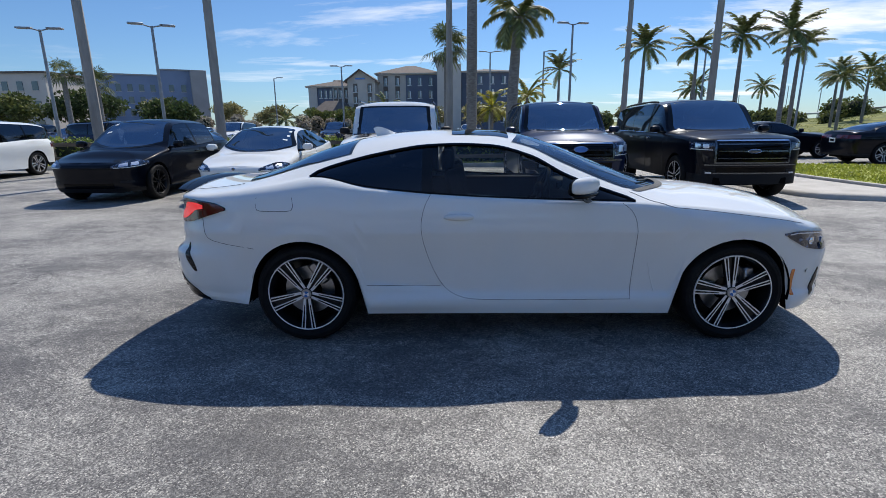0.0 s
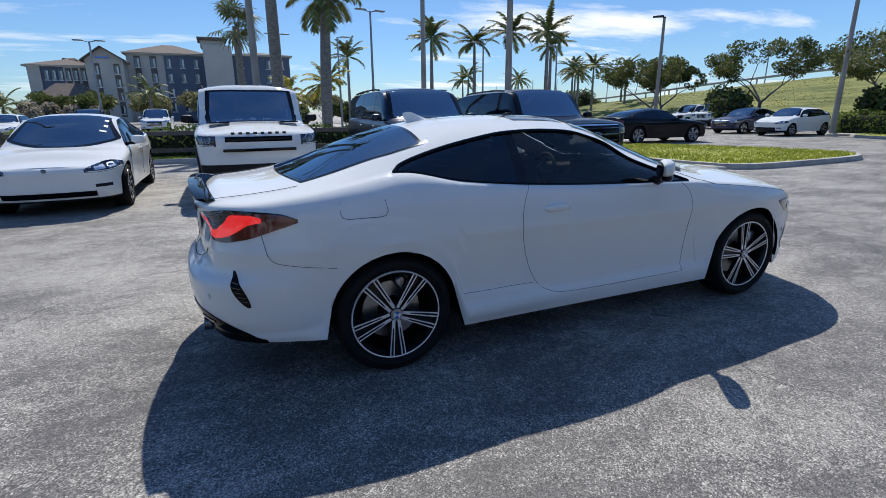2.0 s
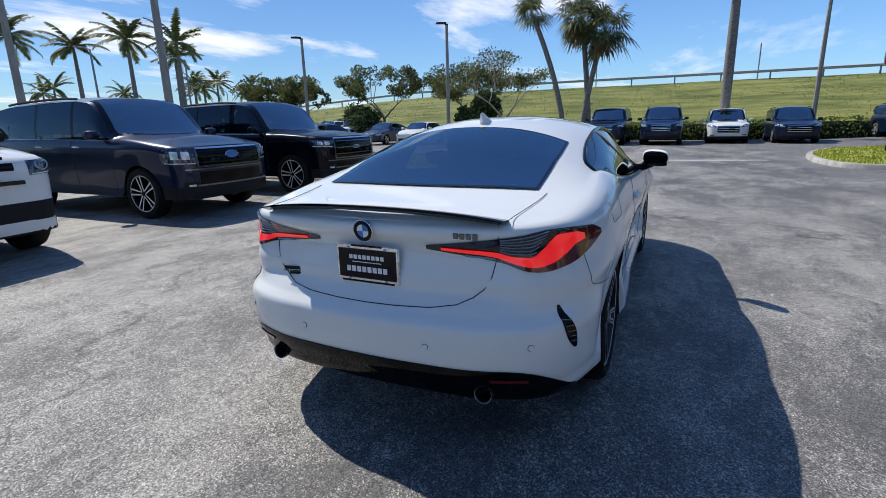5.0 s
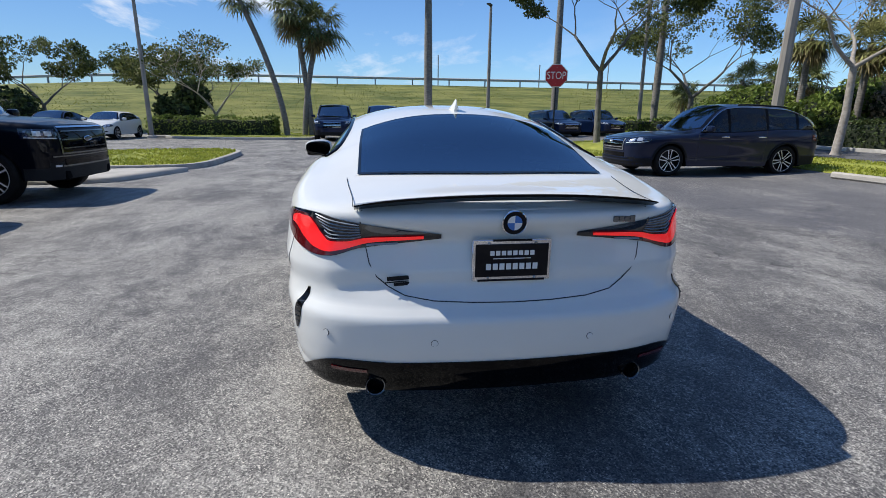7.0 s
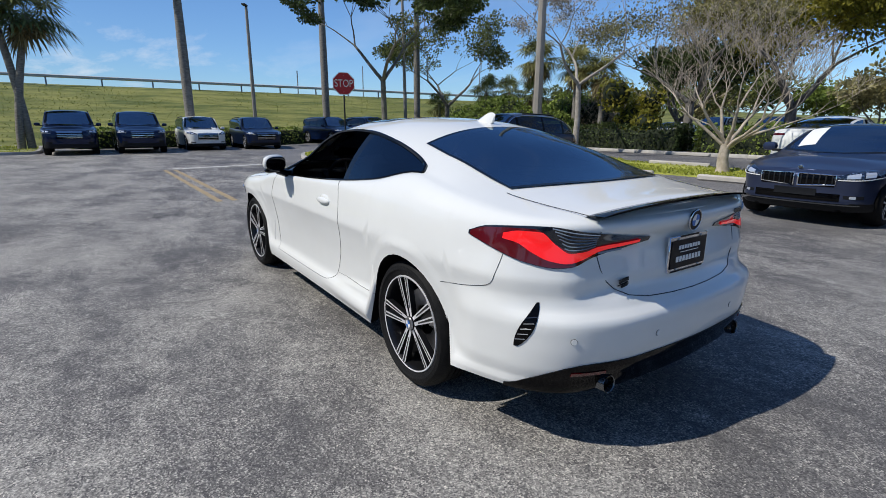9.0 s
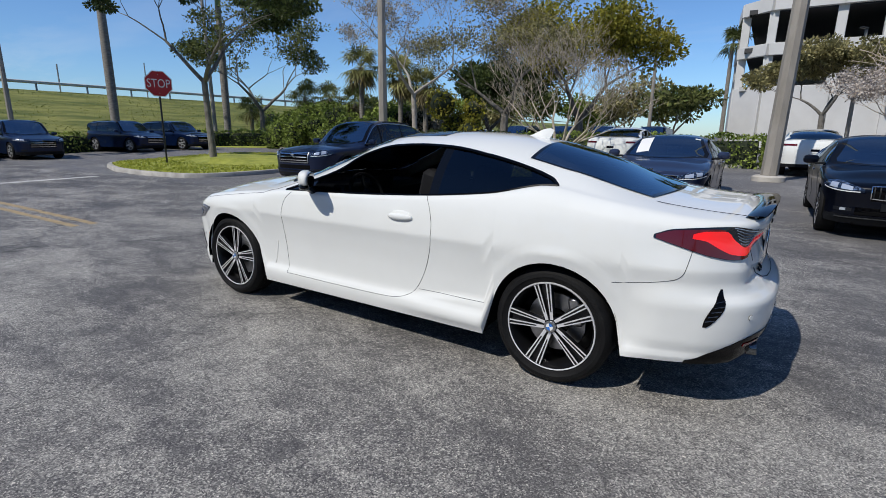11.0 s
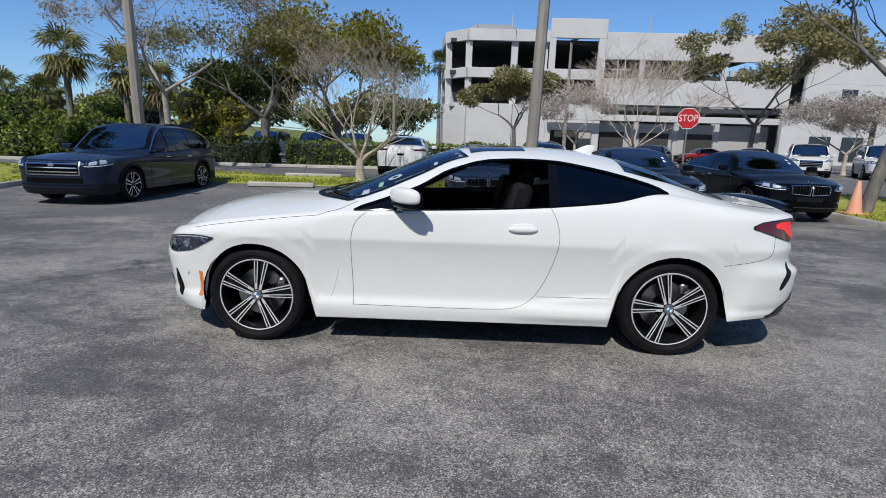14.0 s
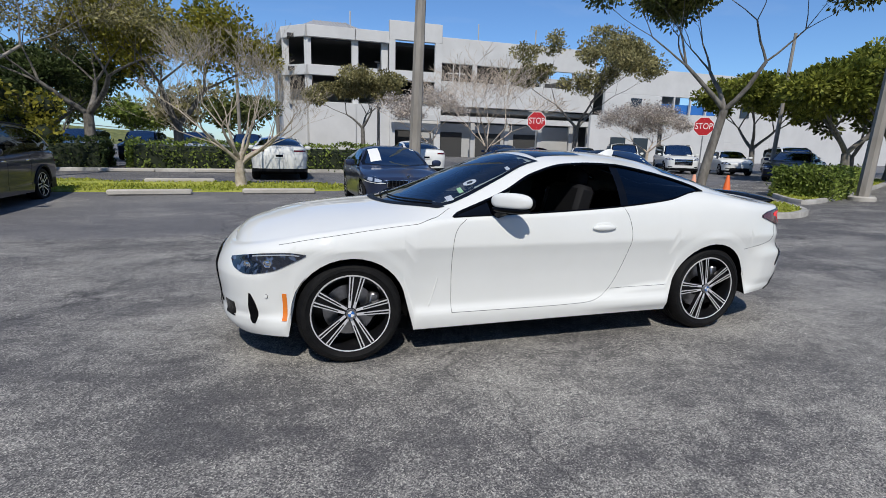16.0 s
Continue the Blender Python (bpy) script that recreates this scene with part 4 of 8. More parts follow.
        for s, z in ((sh.Sr(0.30), 0.51), (sh.Sr(0.70), 0.53), (A(1.95), 0.46)):
            p, p2 = sh.wall(s, z, 0.001), sh.wall(s, z, 0.005)
            d = (p2 - p).normalized()
            d.y *= side
            part("parking_sensor", Geo().tube([(p.x, p.y * side, p.z), Vector((p.x, p.y * side, p.z)) + d * 0.003], 0.012, 14), PAINT_WHITE, car)
            ring = Geo()
            u1 = d.orthogonal().normalized()
            u2 = d.cross(u1)
            ring.tube([Vector((p.x, p.y * side, p.z)) + (u1 * math.cos(a) + u2 * math.sin(a)) * 0.0125 for a in np.linspace(0, 6.283, 17)], 0.0012, 4)
            part("sensor_ring", ring, SEAM, car)
        # shallow crease behind the front wheel
        part("wing_crease", Geo().tube([(p.x, p.y * side, p.z) for p in sh.line([(A(0.850), 0.535), (A(0.870), 0.45), (A(0.905), 0.34)], -0.001)], 0.004, 6), PAINT_WHITE, car)
    # fuel flap, on the right-hand side only
    g = Geo()
    loop = [(-1.470, 0.985), (-1.46, 0.93), (-1.472, 0.906), (-1.50, 0.900), (-1.67, 0.901), (-1.698, 0.908), (-1.707, 0.93), (-1.705, 0.985)]
    g.tube([(p.x, -p.y, p.z) for p in sh.line([(sh.S(x), z) for x, z in loop])], 0.0017, 5)
    part("fuel_flap", g, SEAM, car)
    # black lower rear apron
    part("diffuser", sh.band(sh.S(-2.16), 1.0, lambda X, s: sh.low(X) - 0.004, lambda X, s: 0.290 + 0.136 * smooth_step(-2.14, -2.42, X), 0.006, 34, 5, 0.016).mirror_y(), GLOSS_BLACK, car, "gloss black lower rear apron")
    # boot spoiler
    g = Geo()
    rows = []
    for y in np.linspace(-0.580, 0.580, 41):
        x = -2.395 + 0.06 * (y / 0.6) ** 2
        z = sh.top(-2.33, y) + 0.001
        k = 1 - 0.9 * (abs(y) / 0.62) ** 8
        rows.append([(x + 0.07, y, z - 0.012), (x + 0.05, y, z + 0.003 * k), (x, y, z + 0.011 * k), (x - 0.026, y, z + 0.013 * k), (x - 0.026, y, z + 0.004 * k), (x + 0.02, y, z - 0.016)])
    g.grid(rows)
    part("boot_spoiler", g, GLOSS_BLACK, car, "thin gloss black lip spoiler")
    # number plate in a dealer's frame, its writing as bars
    p = sh.wall(1.0, 0.80)
    plate = part("number_plate", Geo().box((p.x - 0.012, 0.0, 0.799), (0.014, 0.304, 0.160), 0.006), CHROME, car, "dark dealer plate in a chrome frame")
    part("plate_face", Geo().box((p.x - 0.0205, 0.0, 0.799), (0.004, 0.280, 0.126), 0.003), PAINT_BLACK, plate)
    for z, w, h in ((0.828, 0.175, 0.022), (0.807, 0.145, 0.003), (0.776, 0.205, 0.030)):
        n = 8 if h > 0.01 else 1
        for k in range(n):
            part("plate_writing", Geo().box((p.x - 0.0228, -w / 2 + w * (k + 0.5) / n, z), (0.002, w / n * (0.74 if n > 1 else 1), h * 0.8 if n > 1 else h), 0), WHITE_TRIM, plate)
    for z, w in ((0.876, 0.15), (0.722, 0.26)):
        part("frame_writing", Geo().box((p.x - 0.0195, 0, z), (0.002, w, 0.008), 0), PAINT_BLACK, plate)
    for sy in (-1, 1):
        for z in (0.866, 0.732):
            part("plate_screw", Geo().ball((p.x - 0.020, sy * 0.09, z), (0.005, 0.006, 0.006), 6), STEEL, plate)
    # roundels: a dark ring with blue and white quarters
    def roundel(m, r, owner):
        b = part("badge", Geo().lathe([(r, 0), (r, 0.004), (r * 0.94, 0.007), (r * 0.62, 0.006), (0, 0.006)], 28, m), PAINT_BLACK, owner)
        part("badge_ring", Geo().lathe([(r * 1.04, 0.0), (r * 1.05, 0.006), (r * 0.98, 0.008), (r * 0.95, 0.006)], 28, m), CHROME, b)
        for k in range(4):
            f = [m @ Vector((0, 0, 0.0075))] + [m @ Vector((r * 0.62 * math.cos(math.pi / 2 * (k + i / 6)), r * 0.62 * math.sin(math.pi / 2 * (k + i / 6)), 0.0075)) for i in range(7)]
            part("badge_quarter", Geo().add(f, [tuple(range(8))]), BLUE_MARK if k % 2 else WHITE_TRIM, b)

    p = sh.wall(1.0, 0.945)
    roundel(Matrix.Translation((p.x - 0.002, 0, 0.945)) @ Matrix.Rotation(radians(-96), 4, "Y"), 0.045, car)
    for k in range(4):
        q = sh.wall(sh.Sr(0.41 + 0.027 * k), 0.948 - 0.001 * k, 0.006)
        part("model_badge", Geo().box((q.x, -q.y, q.z), (0.006, 0.020, 0.022 if k < 3 else 0.026), 0.002, Matrix.Rotation(radians(-4), 3, "Z")), DARK_CHROME, car)
    for dz, w, h in ((0.0, 0.125, 0.016), (-0.014, 0.14, 0.004), (-0.024, 0.075, 0.012)):
        q = sh.wall(sh.Sr(0.415), 0.735 + dz, 0.004)
        part("dealer_badge", Geo().box((q.x, q.y, q.z), (0.003, w, h), 0.0, Matrix.Rotation(radians(10), 3, "Z")), PLASTIC, car)
    # aerial fin
    g = Geo()
    rows = []
    for i in range(9):
        t = i / 8
        x, h = -0.86 - 0.17 * t, 0.072 * math.sin(min(1, t * 1.12) * math.pi / 2) ** 1.6 * (1 if t < 0.9 else 0.9)
        w = 0.028 * math.sin(math.pi * (0.08 + 0.84 * t)) + 0.006
        z = sh.top(x, 0) - 0.004
        rows.append([(x, -w, z), (x - 0.02 * t, -w * 0.45, z + h * 0.6), (x - 0.03 * t, 0, z + h), (x - 0.02 * t, w * 0.45, z + h * 0.6), (x, w, z)])
    g.grid(rows)
    g.add(rows[-1], [(4, 3, 2, 1, 0)])
    part("aerial_fin", g, PAINT_WHITE, car)
    # cowl panel and wipers
    g = Geo()
    rows = [[(cowl(abs(y)) + d, y, sh.top(cowl(abs(y)) + d, y) + 0.005) for d in (0.055, 0.0)] for y in np.linspace(-0.70, 0.70, 25)]
    part("cowl_panel", flip_up(g.grid(rows).mesh("cowl_panel", PLASTIC, 0)), None, car)
    for y0, y1 in ((0.60, 0.02), (0.05, -0.50)):
        pts = [(cowl(abs(y)) - 0.035 - 0.05 * i / 8, y, sh.top(cowl(abs(y)) - 0.035 - 0.05 * i / 8, y) + 0.016) for i, y in enumerate(np.linspace(y0, y1, 9))]
        part("wiper", Geo().tube(pts, 0.007, 5), PLASTIC, car)
    # stickers inside the windscreen
    for x, y, w, h, mat in ((0.70, 0.605, 0.075, 0.050, STICKER), (0.60, 0.545, 0.08, 0.032, GREEN_MARK), (0.21, 0.485, 0.055, 0.026, STICKER)):
        g = Geo()
        g.add([(x + a * h, y + b * w, sh.top(x + a * h, y + b * w) + 0.0065) for a, b in ((-0.5, -0.5), (0.5, -0.5), (0.5, 0.5), (-0.5, 0.5))], [(0, 1, 2, 3)])
        part("sticker", flip_up(g.mesh("sticker", mat, 0)), None, car)
    oval = []
    for a in np.linspace(0, 2 * math.pi, 24, endpoint=False):
        oval.append([(0.505 + 0.050 * q * math.sin(a), 0.485 + 0.036 * q * math.cos(a), sh.top(0.505 + 0.050 * q * math.sin(a), 0.485 + 0.036 * q * math.cos(a)) + 0.0065) for q in (1.0, 0.45)])
    part("round_sticker", flip_up(Geo().grid(oval + oval[:1]).mesh("round_sticker", STICKER, 0)), None, car)
    # cabin
    part("cabin_floor", Geo().box((-0.25, 0, 0.30), (2.6, 1.5, 0.06), 0.02).box((-0.1, 0, 0.48), (1.6, 0.24, 0.3), 0.05), UNDER, car)
    for side in (1, -1):
        part("door_lining", Geo().box((0.0, 0.80 * side, 0.66), (1.5, 0.06, 0.58), 0.03).box((-0.05, 0.74 * side, 0.72), (0.7, 0.10, 0.06), 0.02), SEAT, car)
        seat = part("seat", Geo().box((-0.02, 0.37 * side, 0.52), (0.52, 0.50, 0.16), 0.05), SEAT, car)
        part("seat_back", Geo().box((-0.36, 0.37 * side, 0.84), (0.15, 0.48, 0.60), 0.06, Matrix.Rotation(radians(-14), 3, "Y")), SEAT, seat)
        part("headrest", Geo().ball((-0.47, 0.37 * side, 1.175), (0.05, 0.125, 0.085), 8, 3), SEAT, seat)
        part("rear_seat", Geo().box((-1.02, 0.32 * side, 0.52), (0.48, 0.52, 0.14), 0.05).box((-1.28, 0.32 * side, 0.78), (0.14, 0.52, 0.46), 0.05, Matrix.Rotation(radians(-22), 3, "Y")), SEAT, car)
    part("parcel_shelf", Geo().box((-1.52, 0, 0.98), (0.5, 1.1, 0.03), 0.01), PLASTIC, car)
    part("dashboard", Geo().box((0.72, 0, 0.84), (0.50, 1.40, 0.22), 0.08).box((0.50, 0.37, 0.93), (0.12, 0.34, 0.08), 0.03).box((0.49, 0.0, 0.95), (0.02, 0.30, 0.12), 0.01), PLASTIC, car)
    wm = Matrix.Translation((0.33, 0.37, 0.88)) @ Matrix.Rotation(radians(-68), 4, "Y")
    ring = Geo().tube([wm @ Vector((0.185 * math.cos(a), 0.185 * math.sin(a), 0)) for a in np.linspace(0, 6.2832, 33)], 0.016, 8)
    for a in (0, 2.2, 4.08):
        ring.tube([wm @ Vector((0, 0, 0)), wm @ Vector((0.18 * math.cos(a), 0.18 * math.sin(a), 0))], 0.016, 6)
    ring.ball(wm @ Vector((0, 0, 0)), (0.05, 0.06, 0.06), 8)
    part("steering_wheel", ring, SEAT, car)
    part("cabin_mirror", Geo().box((0.28, 0.0, 1.24), (0.03, 0.24, 0.065), 0.02), PLASTIC, car)
    # underside, wells and wheels
    part("underbody", Geo().box((0, 0, 0.26), (4.0, 1.16, 0.14), 0.04).box((0, 0, 0.24), (2.0, 1.66, 0.08), 0.02).box((1.95, 0, 0.27), (0.3, 1.0, 0.10), 0.03).box((-2.1, 0, 0.36), (0.45, 1.3, 0.10), 0.03), UNDER, car)
    for x in (xw, -xw):
        wheel_well(sh, x, car)
    R = 0.340
    ms = wheel_meshes(R, 0.260, 0.235, 5, (0.014, 0.036), (0.022, 0.030), groove=True)
    for x, y, spin in ((xw, 0.748, -10), (xw, -0.748, 8), (-xw, 0.765, 14), (-xw, -0.765, 36)):
        w = put_wheel(ms, car, x, y, R - 0.01, spin)
        yy = 0.1175 - 0.004
        for k in range(4):
            f = [(0, yy, 0)] + [(0.021 * math.cos(math.pi / 2 * (k + i / 5)), yy, 0.021 * math.sin(math.pi / 2 * (k + i / 5))) for i in range(6)]
            part("cap_quarter", Geo().add([Vector(q) + Vector((0, 0.002, 0)) for q in f], [tuple(reversed(range(7)))]), BLUE_MARK if k % 2 else WHITE_TRIM, w)
        part("brake_caliper", Geo().box((-0.14, 0.02, 0.06), (0.07, 0.08, 0.17), 0.015), STEEL, w)
    return car


def sliver(sh, fx, fz, half, out=0.003, n=12):
    """A narrow leaf-shaped panel on the wall along a path of length and height."""
    rows = []
    for i in range(n + 1):
        t = i / n
        w = half * math.sin(math.pi * (0.04 + 0.92 * t)) ** 0.7 * (0.55 + 0.6 * t)
        rows.append([sh.wall(sh.S(fx(t) + d * w), fz(t), out - (0.012 if abs(d) > 1 else 0)) for d in (1.05, 1.0, 0.4, -0.4, -1.0, -1.05)])
    return Geo().grid(rows)


def sidewise(g, side):
    """The same on the other side."""
    if side < 0:
        g.v = [(x, -y, z) for x, y, z in g.v]
        g.f = [tuple(reversed(q)) for q in g.f]
    return g


def vehicle(name, label, paint, L, W, H, wb, fo, R=0.34, hood=1.0, nose=0.80, belt=0.95, belt_r=1.0, cowl=0.95, head=0.15, rend=-1.1, tail="suv", deck=1.0,
            box=0.5, tumble=0.20, sill=0.24, pillars=(-0.25, -1.15), lamp=(0.55, 0.60, 0.76), grille=(0.42, 0.45, 0.72), bars=4, mesh_dark=None, rim_face=ALLOY,
            rim_back=ALLOY_DARK, arms=5, rails=False, cladding=False, low_dark=0.30, tail_lamp=(0.85, 0.98, 0.45), plate=False, badge=None, chrome_top=False, screen=0.42, coarse=False,
            glass=GLASS_SCREEN, papers=(), rake=0.30, brow=0.0, kidney=False, arch_line=False, bar_mat=None, unit_mat=LAMP_CLEAR, mirror_mat=None):
    """A parked vehicle about the middle of its wheelbase, facing +x."""
    car = thing(name, label, "car")
    xf, a = wb / 2 + fo, wb / 2
    xr, w = xf - L, W / 2
    c1 = 0.10 + 0.22 * (1 - box)
    outline = [(xf, 0), (xf - 0.02, w * 0.40), (xf - c1 * 0.45, w * 0.74), (xf - c1 * 1.6, w * 0.93), (a, w * 0.985), (a * 0.3, w * 0.985), (-a * 0.5, w), (-a, w), (xr + c1 * 1.5, w * 0.95), (xr + c1 * 0.45, w * 0.78), (xr + 0.02, w * 0.42), (xr, 0)]
    edge_drop = 0.05
    if tail == "suv":
        ztop = [(xf, nose - 0.02), (xf - 0.35, nose + 0.01), (cowl, hood - edge_drop), (cowl - 0.3, belt), (0, belt + 0.01), (rend, belt_r), (xr, belt_r)]
        zc = [(xf, nose - 0.01), (xf - 0.3, nose + 0.05), (xf - 0.7, hood - 0.03), (cowl, hood), ((cowl + head) / 2, (hood + H) / 2 + 0.03), (head, H - 0.035), (head - 0.5, H), (max(rend, xr + rake + 0.2), H - 0.03), (xr + rake, H - 0.10 - 0.1 * (rake > 0.4)), (xr + rake * 0.48, (H + belt_r) / 2), (xr + 0.03, belt_r + 0.03), (xr, belt_r + 0.01)]
        rail = (xr + 0.16 + (rake - 0.3) * 0.4, cowl - 0.22)
        rail_z = [(rail[1], belt), (head + 0.05, H - 0.13), (head - 0.4, H - 0.09), (max(rend, xr + rake + 0.25), H - 0.13), (xr + rake + 0.04, H - 0.22 - 0.06 * (rake > 0.4)), (rail[0], belt_r + 0.05)]
        rtop, rbot = lambda y: xr + rake + 0.03, lambda y: xr + 0.05
    else:
        ztop = [(xf, nose - 0.02), (xf - 0.35, nose + 0.01), (cowl, hood - edge_drop), (cowl - 0.3, belt), (0, belt + 0.01), (rend, belt_r), (xr + 0.4, deck - 0.03), (xr, deck - 0.05)]
        zc = [(xf, nose - 0.01), (xf - 0.3, nose + 0.05), (xf - 0.7, hood - 0.03), (cowl, hood), ((cowl + head) / 2, (hood + H) / 2 + 0.03), (head, H - 0.03), (head - 0.4, H), (rend + 0.35, H - 0.04), ((rend + xr + 0.5) / 2, (H + deck) / 2), (xr + 0.42, deck + 0.015), (xr + 0.05, deck), (xr, deck - 0.03)]
        rail = (min(rend - 0.05, xr + 0.75), cowl - 0.22)
        rail_z = [(rail[1], belt), (head + 0.05, H - 0.12), (head - 0.4, H - 0.085), (rend + 0.35, H - 0.11), (rail[0] + 0.15, belt_r + 0.14), (rail[0], belt_r + 0.03)]
        rtop, rbot = lambda y: rend + 0.28, lambda y: xr + 0.50 + 0.05 * y
    rail_y = [(rail[1], w * 0.90), (head, w - tumble), (rend, w - tumble), (rail[0], w * 0.86)]
    sh = Shell(outline, ztop, zc, rail_y, rail_z, rail,
               inset=[(0.15, 0.06), (0.3, 0.02), (0.45, 0.03), (belt * 0.72, 0.005), (belt * 0.85, 0.0), (belt, 0.025), (belt + 0.15, 0.06), (H, 0.16)],
               low=[(xf, sill - 0.02), (a, sill), (-a, sill), (xr, sill + 0.06)], wheels=(a, -a), arch=R + 0.04, hub=R,
               power=[(xf, 2.2), (cowl, 2.4), (head, 3.0), (rend, 3.4), (xr + 0.1, 5.0)], rnd=[(xf, 0.09), (cowl, 0.08), (cowl - 0.4, 0.03), (rend, 0.03), (xr, 0.06)],
               nose=[(0.2, -0.08), (0.4, 0.0), (0.7, -0.01), (nose, -0.06)], tail=[(0.2, 0.06), (0.5, 0.0), (0.8, 0.02), (belt_r, 0.05)],
               nose_from=(a + 0.1, xf - 0.1), tail_from=(-a - 0.2, xr + 0.1))
    hdr = lambda y: head + 0.02 + brow - 0.06 * (y / w) ** 2
    cw = lambda y: cowl + 0.03 - screen * (y / w) ** 2.2
    pill = lambda x: 0.07 + 0.4 * brow

    def cut_f(x, y):
        return hdr(y) + 0.06 < x < cw(y) - 0.08 and abs(y) < sh.edge(sh.S(x))[1].y - 0.11

    def cut_r(x, y):
        return rbot(y) + 0.07 < x < rtop(y) - 0.06 and abs(y) < sh.edge(sh.S(x))[1].y - 0.12

    nt = 10 if coarse else 18
    body, panes = skin(sh, car, paint, 0.13 if coarse else 0.07, 8 if coarse else 12, 3, nt, (cut_f, cut_r), pillars)
    part("windscreen", flip_up(sh.pane(hdr, cw, pill, 8, 8).mesh("windscreen", [glass, FRIT], 0)), None, car)
    part("rear_window", flip_up(sh.pane(rtop, rbot, pill, 8, 6).mesh("rear_window", [GLASS_DARK, FRIT], 0)), None, car)
    cuts = [rail[1], *[p for p in pillars if p > rail[0] + 0.1], rail[0]]
    for side in (1, -1):
        for k in range(len(cuts) - 1):
            side_glass("side_window", panes, cuts[k + 1] + (0.035 if k < len(cuts) - 2 else -0.02), cuts[k] - (0.035 if k else -0.02), side, GLASS_DARK, car)
            if k:
                side_glass("window_pillar", panes, cuts[k] - 0.036, cuts[k] + 0.036, side, GLOSS_BLACK, car)
        if not coarse:
            g = Geo()
            for k, x in enumerate(cuts[:-1]):
                xx = x if k else rail[1] + 0.05
                if abs(xx + a) > R + 0.06 and abs(xx - a) > R + 0.06:
                    g = Geo().tube([(p.x, p.y * side, p.z) for p in sh.line([(sh.S(xx), sh.ztop(xx) - 0.01), (sh.S(xx), sill + 0.1)])], 0.004, 4)
                    part("door_gap", g, SEAM, car)
            for x in pillars[:2]:
                if x + 0.13 < rail[1] and abs(x + 0.12 + a) > 0.0:
                    p = sh.wall(sh.S(x + 0.13), belt - 0.10)
                    part("door_handle", Geo().ball((p.x, (p.y + 0.008) * side, p.z), (0.11, 0.016, 0.018), 6, 2.5), paint if not chrome_top else CHROME, car)
            trim = Geo().tube([(p.x, (p.y + 0.002) * side, p.z) for p in [sh.edge(sh.S(x))[0] for x in np.linspace(rail[0] + 0.02, rail[1] - 0.01, 16)]], 0.010, 4)
            part("window_trim", trim, CHROME if chrome_top and not arch_line else GLOSS_BLACK, car)
            if arch_line:
                part("window_line", Geo().tube([(p.x, (p.y + 0.004) * side, p.z) for p in [sh.edge(sh.S(x))[1] for x in np.linspace(rail[0] + 0.06, rail[1] - 0.04, 24)]], 0.011, 4), CHROME, car)
        mir = part("wing_mirror", Geo().ball((cowl - 0.35, (w + 0.10) * side, belt + 0.09), (0.075, 0.108, 0.072), 7, 3.2), mirror_mat or paint, car)
        part("mirror_arm", Geo().box((cowl - 0.33, (w - 0.02) * side, belt + 0.03), (0.08, 0.14, 0.04), 0.01), PLASTIC, mir)
        y0, z0, z1 = lamp
        s0, s1 = sh.Sf(w * y0), sh.S(xf - c1 * 1.6 - 0.12)
        u = lambda s: (s - s0) / (s1 - s0)
        leaf = box < 0.5
        rise = 0.075 if leaf else 0.02
        if leaf:
            lamp_lo = lambda X, s: z0 + rise * u(s) ** 1.5 + 0.02 * (1 - u(s)) ** 3
            lamp_hi = lambda X, s: z0 + rise * u(s) ** 1.5 + 0.012 + (z1 - z0) * math.sin(math.pi * (0.12 + 0.80 * u(s))) ** 0.8 * 0.9
        else:
            lamp_lo = lambda X, s: z0 + 0.02 * u(s)
            lamp_hi = lambda X, s: z1 + 0.02 * u(s)
        hl = part("head_lamp", sidewise(sh.band(s0, s1, lamp_lo, lamp_hi, 0.006, 12, 4), side), LAMP_DARK, car)
        for k0, k1 in ((0.18, 0.38), (0.46, 0.66)):
            part("lamp_unit", sidewise(sh.band(s0 + (s1 - s0) * k0, s0 + (s1 - s0) * k1, lambda X, s: lamp_lo(X, s) + (lamp_hi(X, s) - lamp_lo(X, s)) * 0.3, lambda X, s: lamp_lo(X, s) + (lamp_hi(X, s) - lamp_lo(X, s)) * 0.8, 0.010, 4, 3, 0.005), side), unit_mat, hl)
        part("light_strip", sidewise(sh.band(s0 + (s1 - s0) * 0.06, s0 + (s1 - s0) * 0.9, lambda X, s: lamp_lo(X, s) + 0.006, lambda X, s: lamp_lo(X, s) + 0.018, 0.010, 8, 1, 0.004), side), WHITE_TRIM, hl)
        t0, t1, ty = tail_lamp
        part("rear_lamp", sidewise(sh.band(sh.S(xr + c1 * 1.4 + 0.06), sh.Sr(w * ty), lambda X, s: t0, lambda X, s: t1, 0.006, 8, 3), side), LAMP_RED, car)
        part("fog_recess", sidewise(sh.band(sh.Sf(w * 0.62), sh.Sf(w * 0.84), lambda X, s: sill + (0.16 if leaf else 0.12), lambda X, s: sill + (0.205 if leaf else 0.24), 0.004, 4, 2), side), PLASTIC, car)
        if rails:
            xs = np.linspace(rend - 0.1, head - 0.25, 8)
            part("roof_rail", Geo().tube([(x, (w - tumble - 0.02) * side, sh.top(x, w - tumble - 0.02) + 0.05 - 0.03 * (abs(x - xs.mean()) / 1.2) ** 4) for x in xs], 0.02, 5), PLASTIC, car)
        if cladding:
            for x in (a, -a):
                pts = []
                for k in range(13):
                    an = radians(5 + 170 * k / 12)
                    xx, zz = x + (R + 0.055) * math.cos(an), R + (R + 0.055) * math.sin(an)
                    p = sh.wall(sh.S(xx), zz)
                    pts.append((xx, (p.y + 0.002) * side, zz))
                part("arch_trim", Geo().tube(pts, 0.028, 6), PLASTIC, car)
    gy, g0, g1 = grille
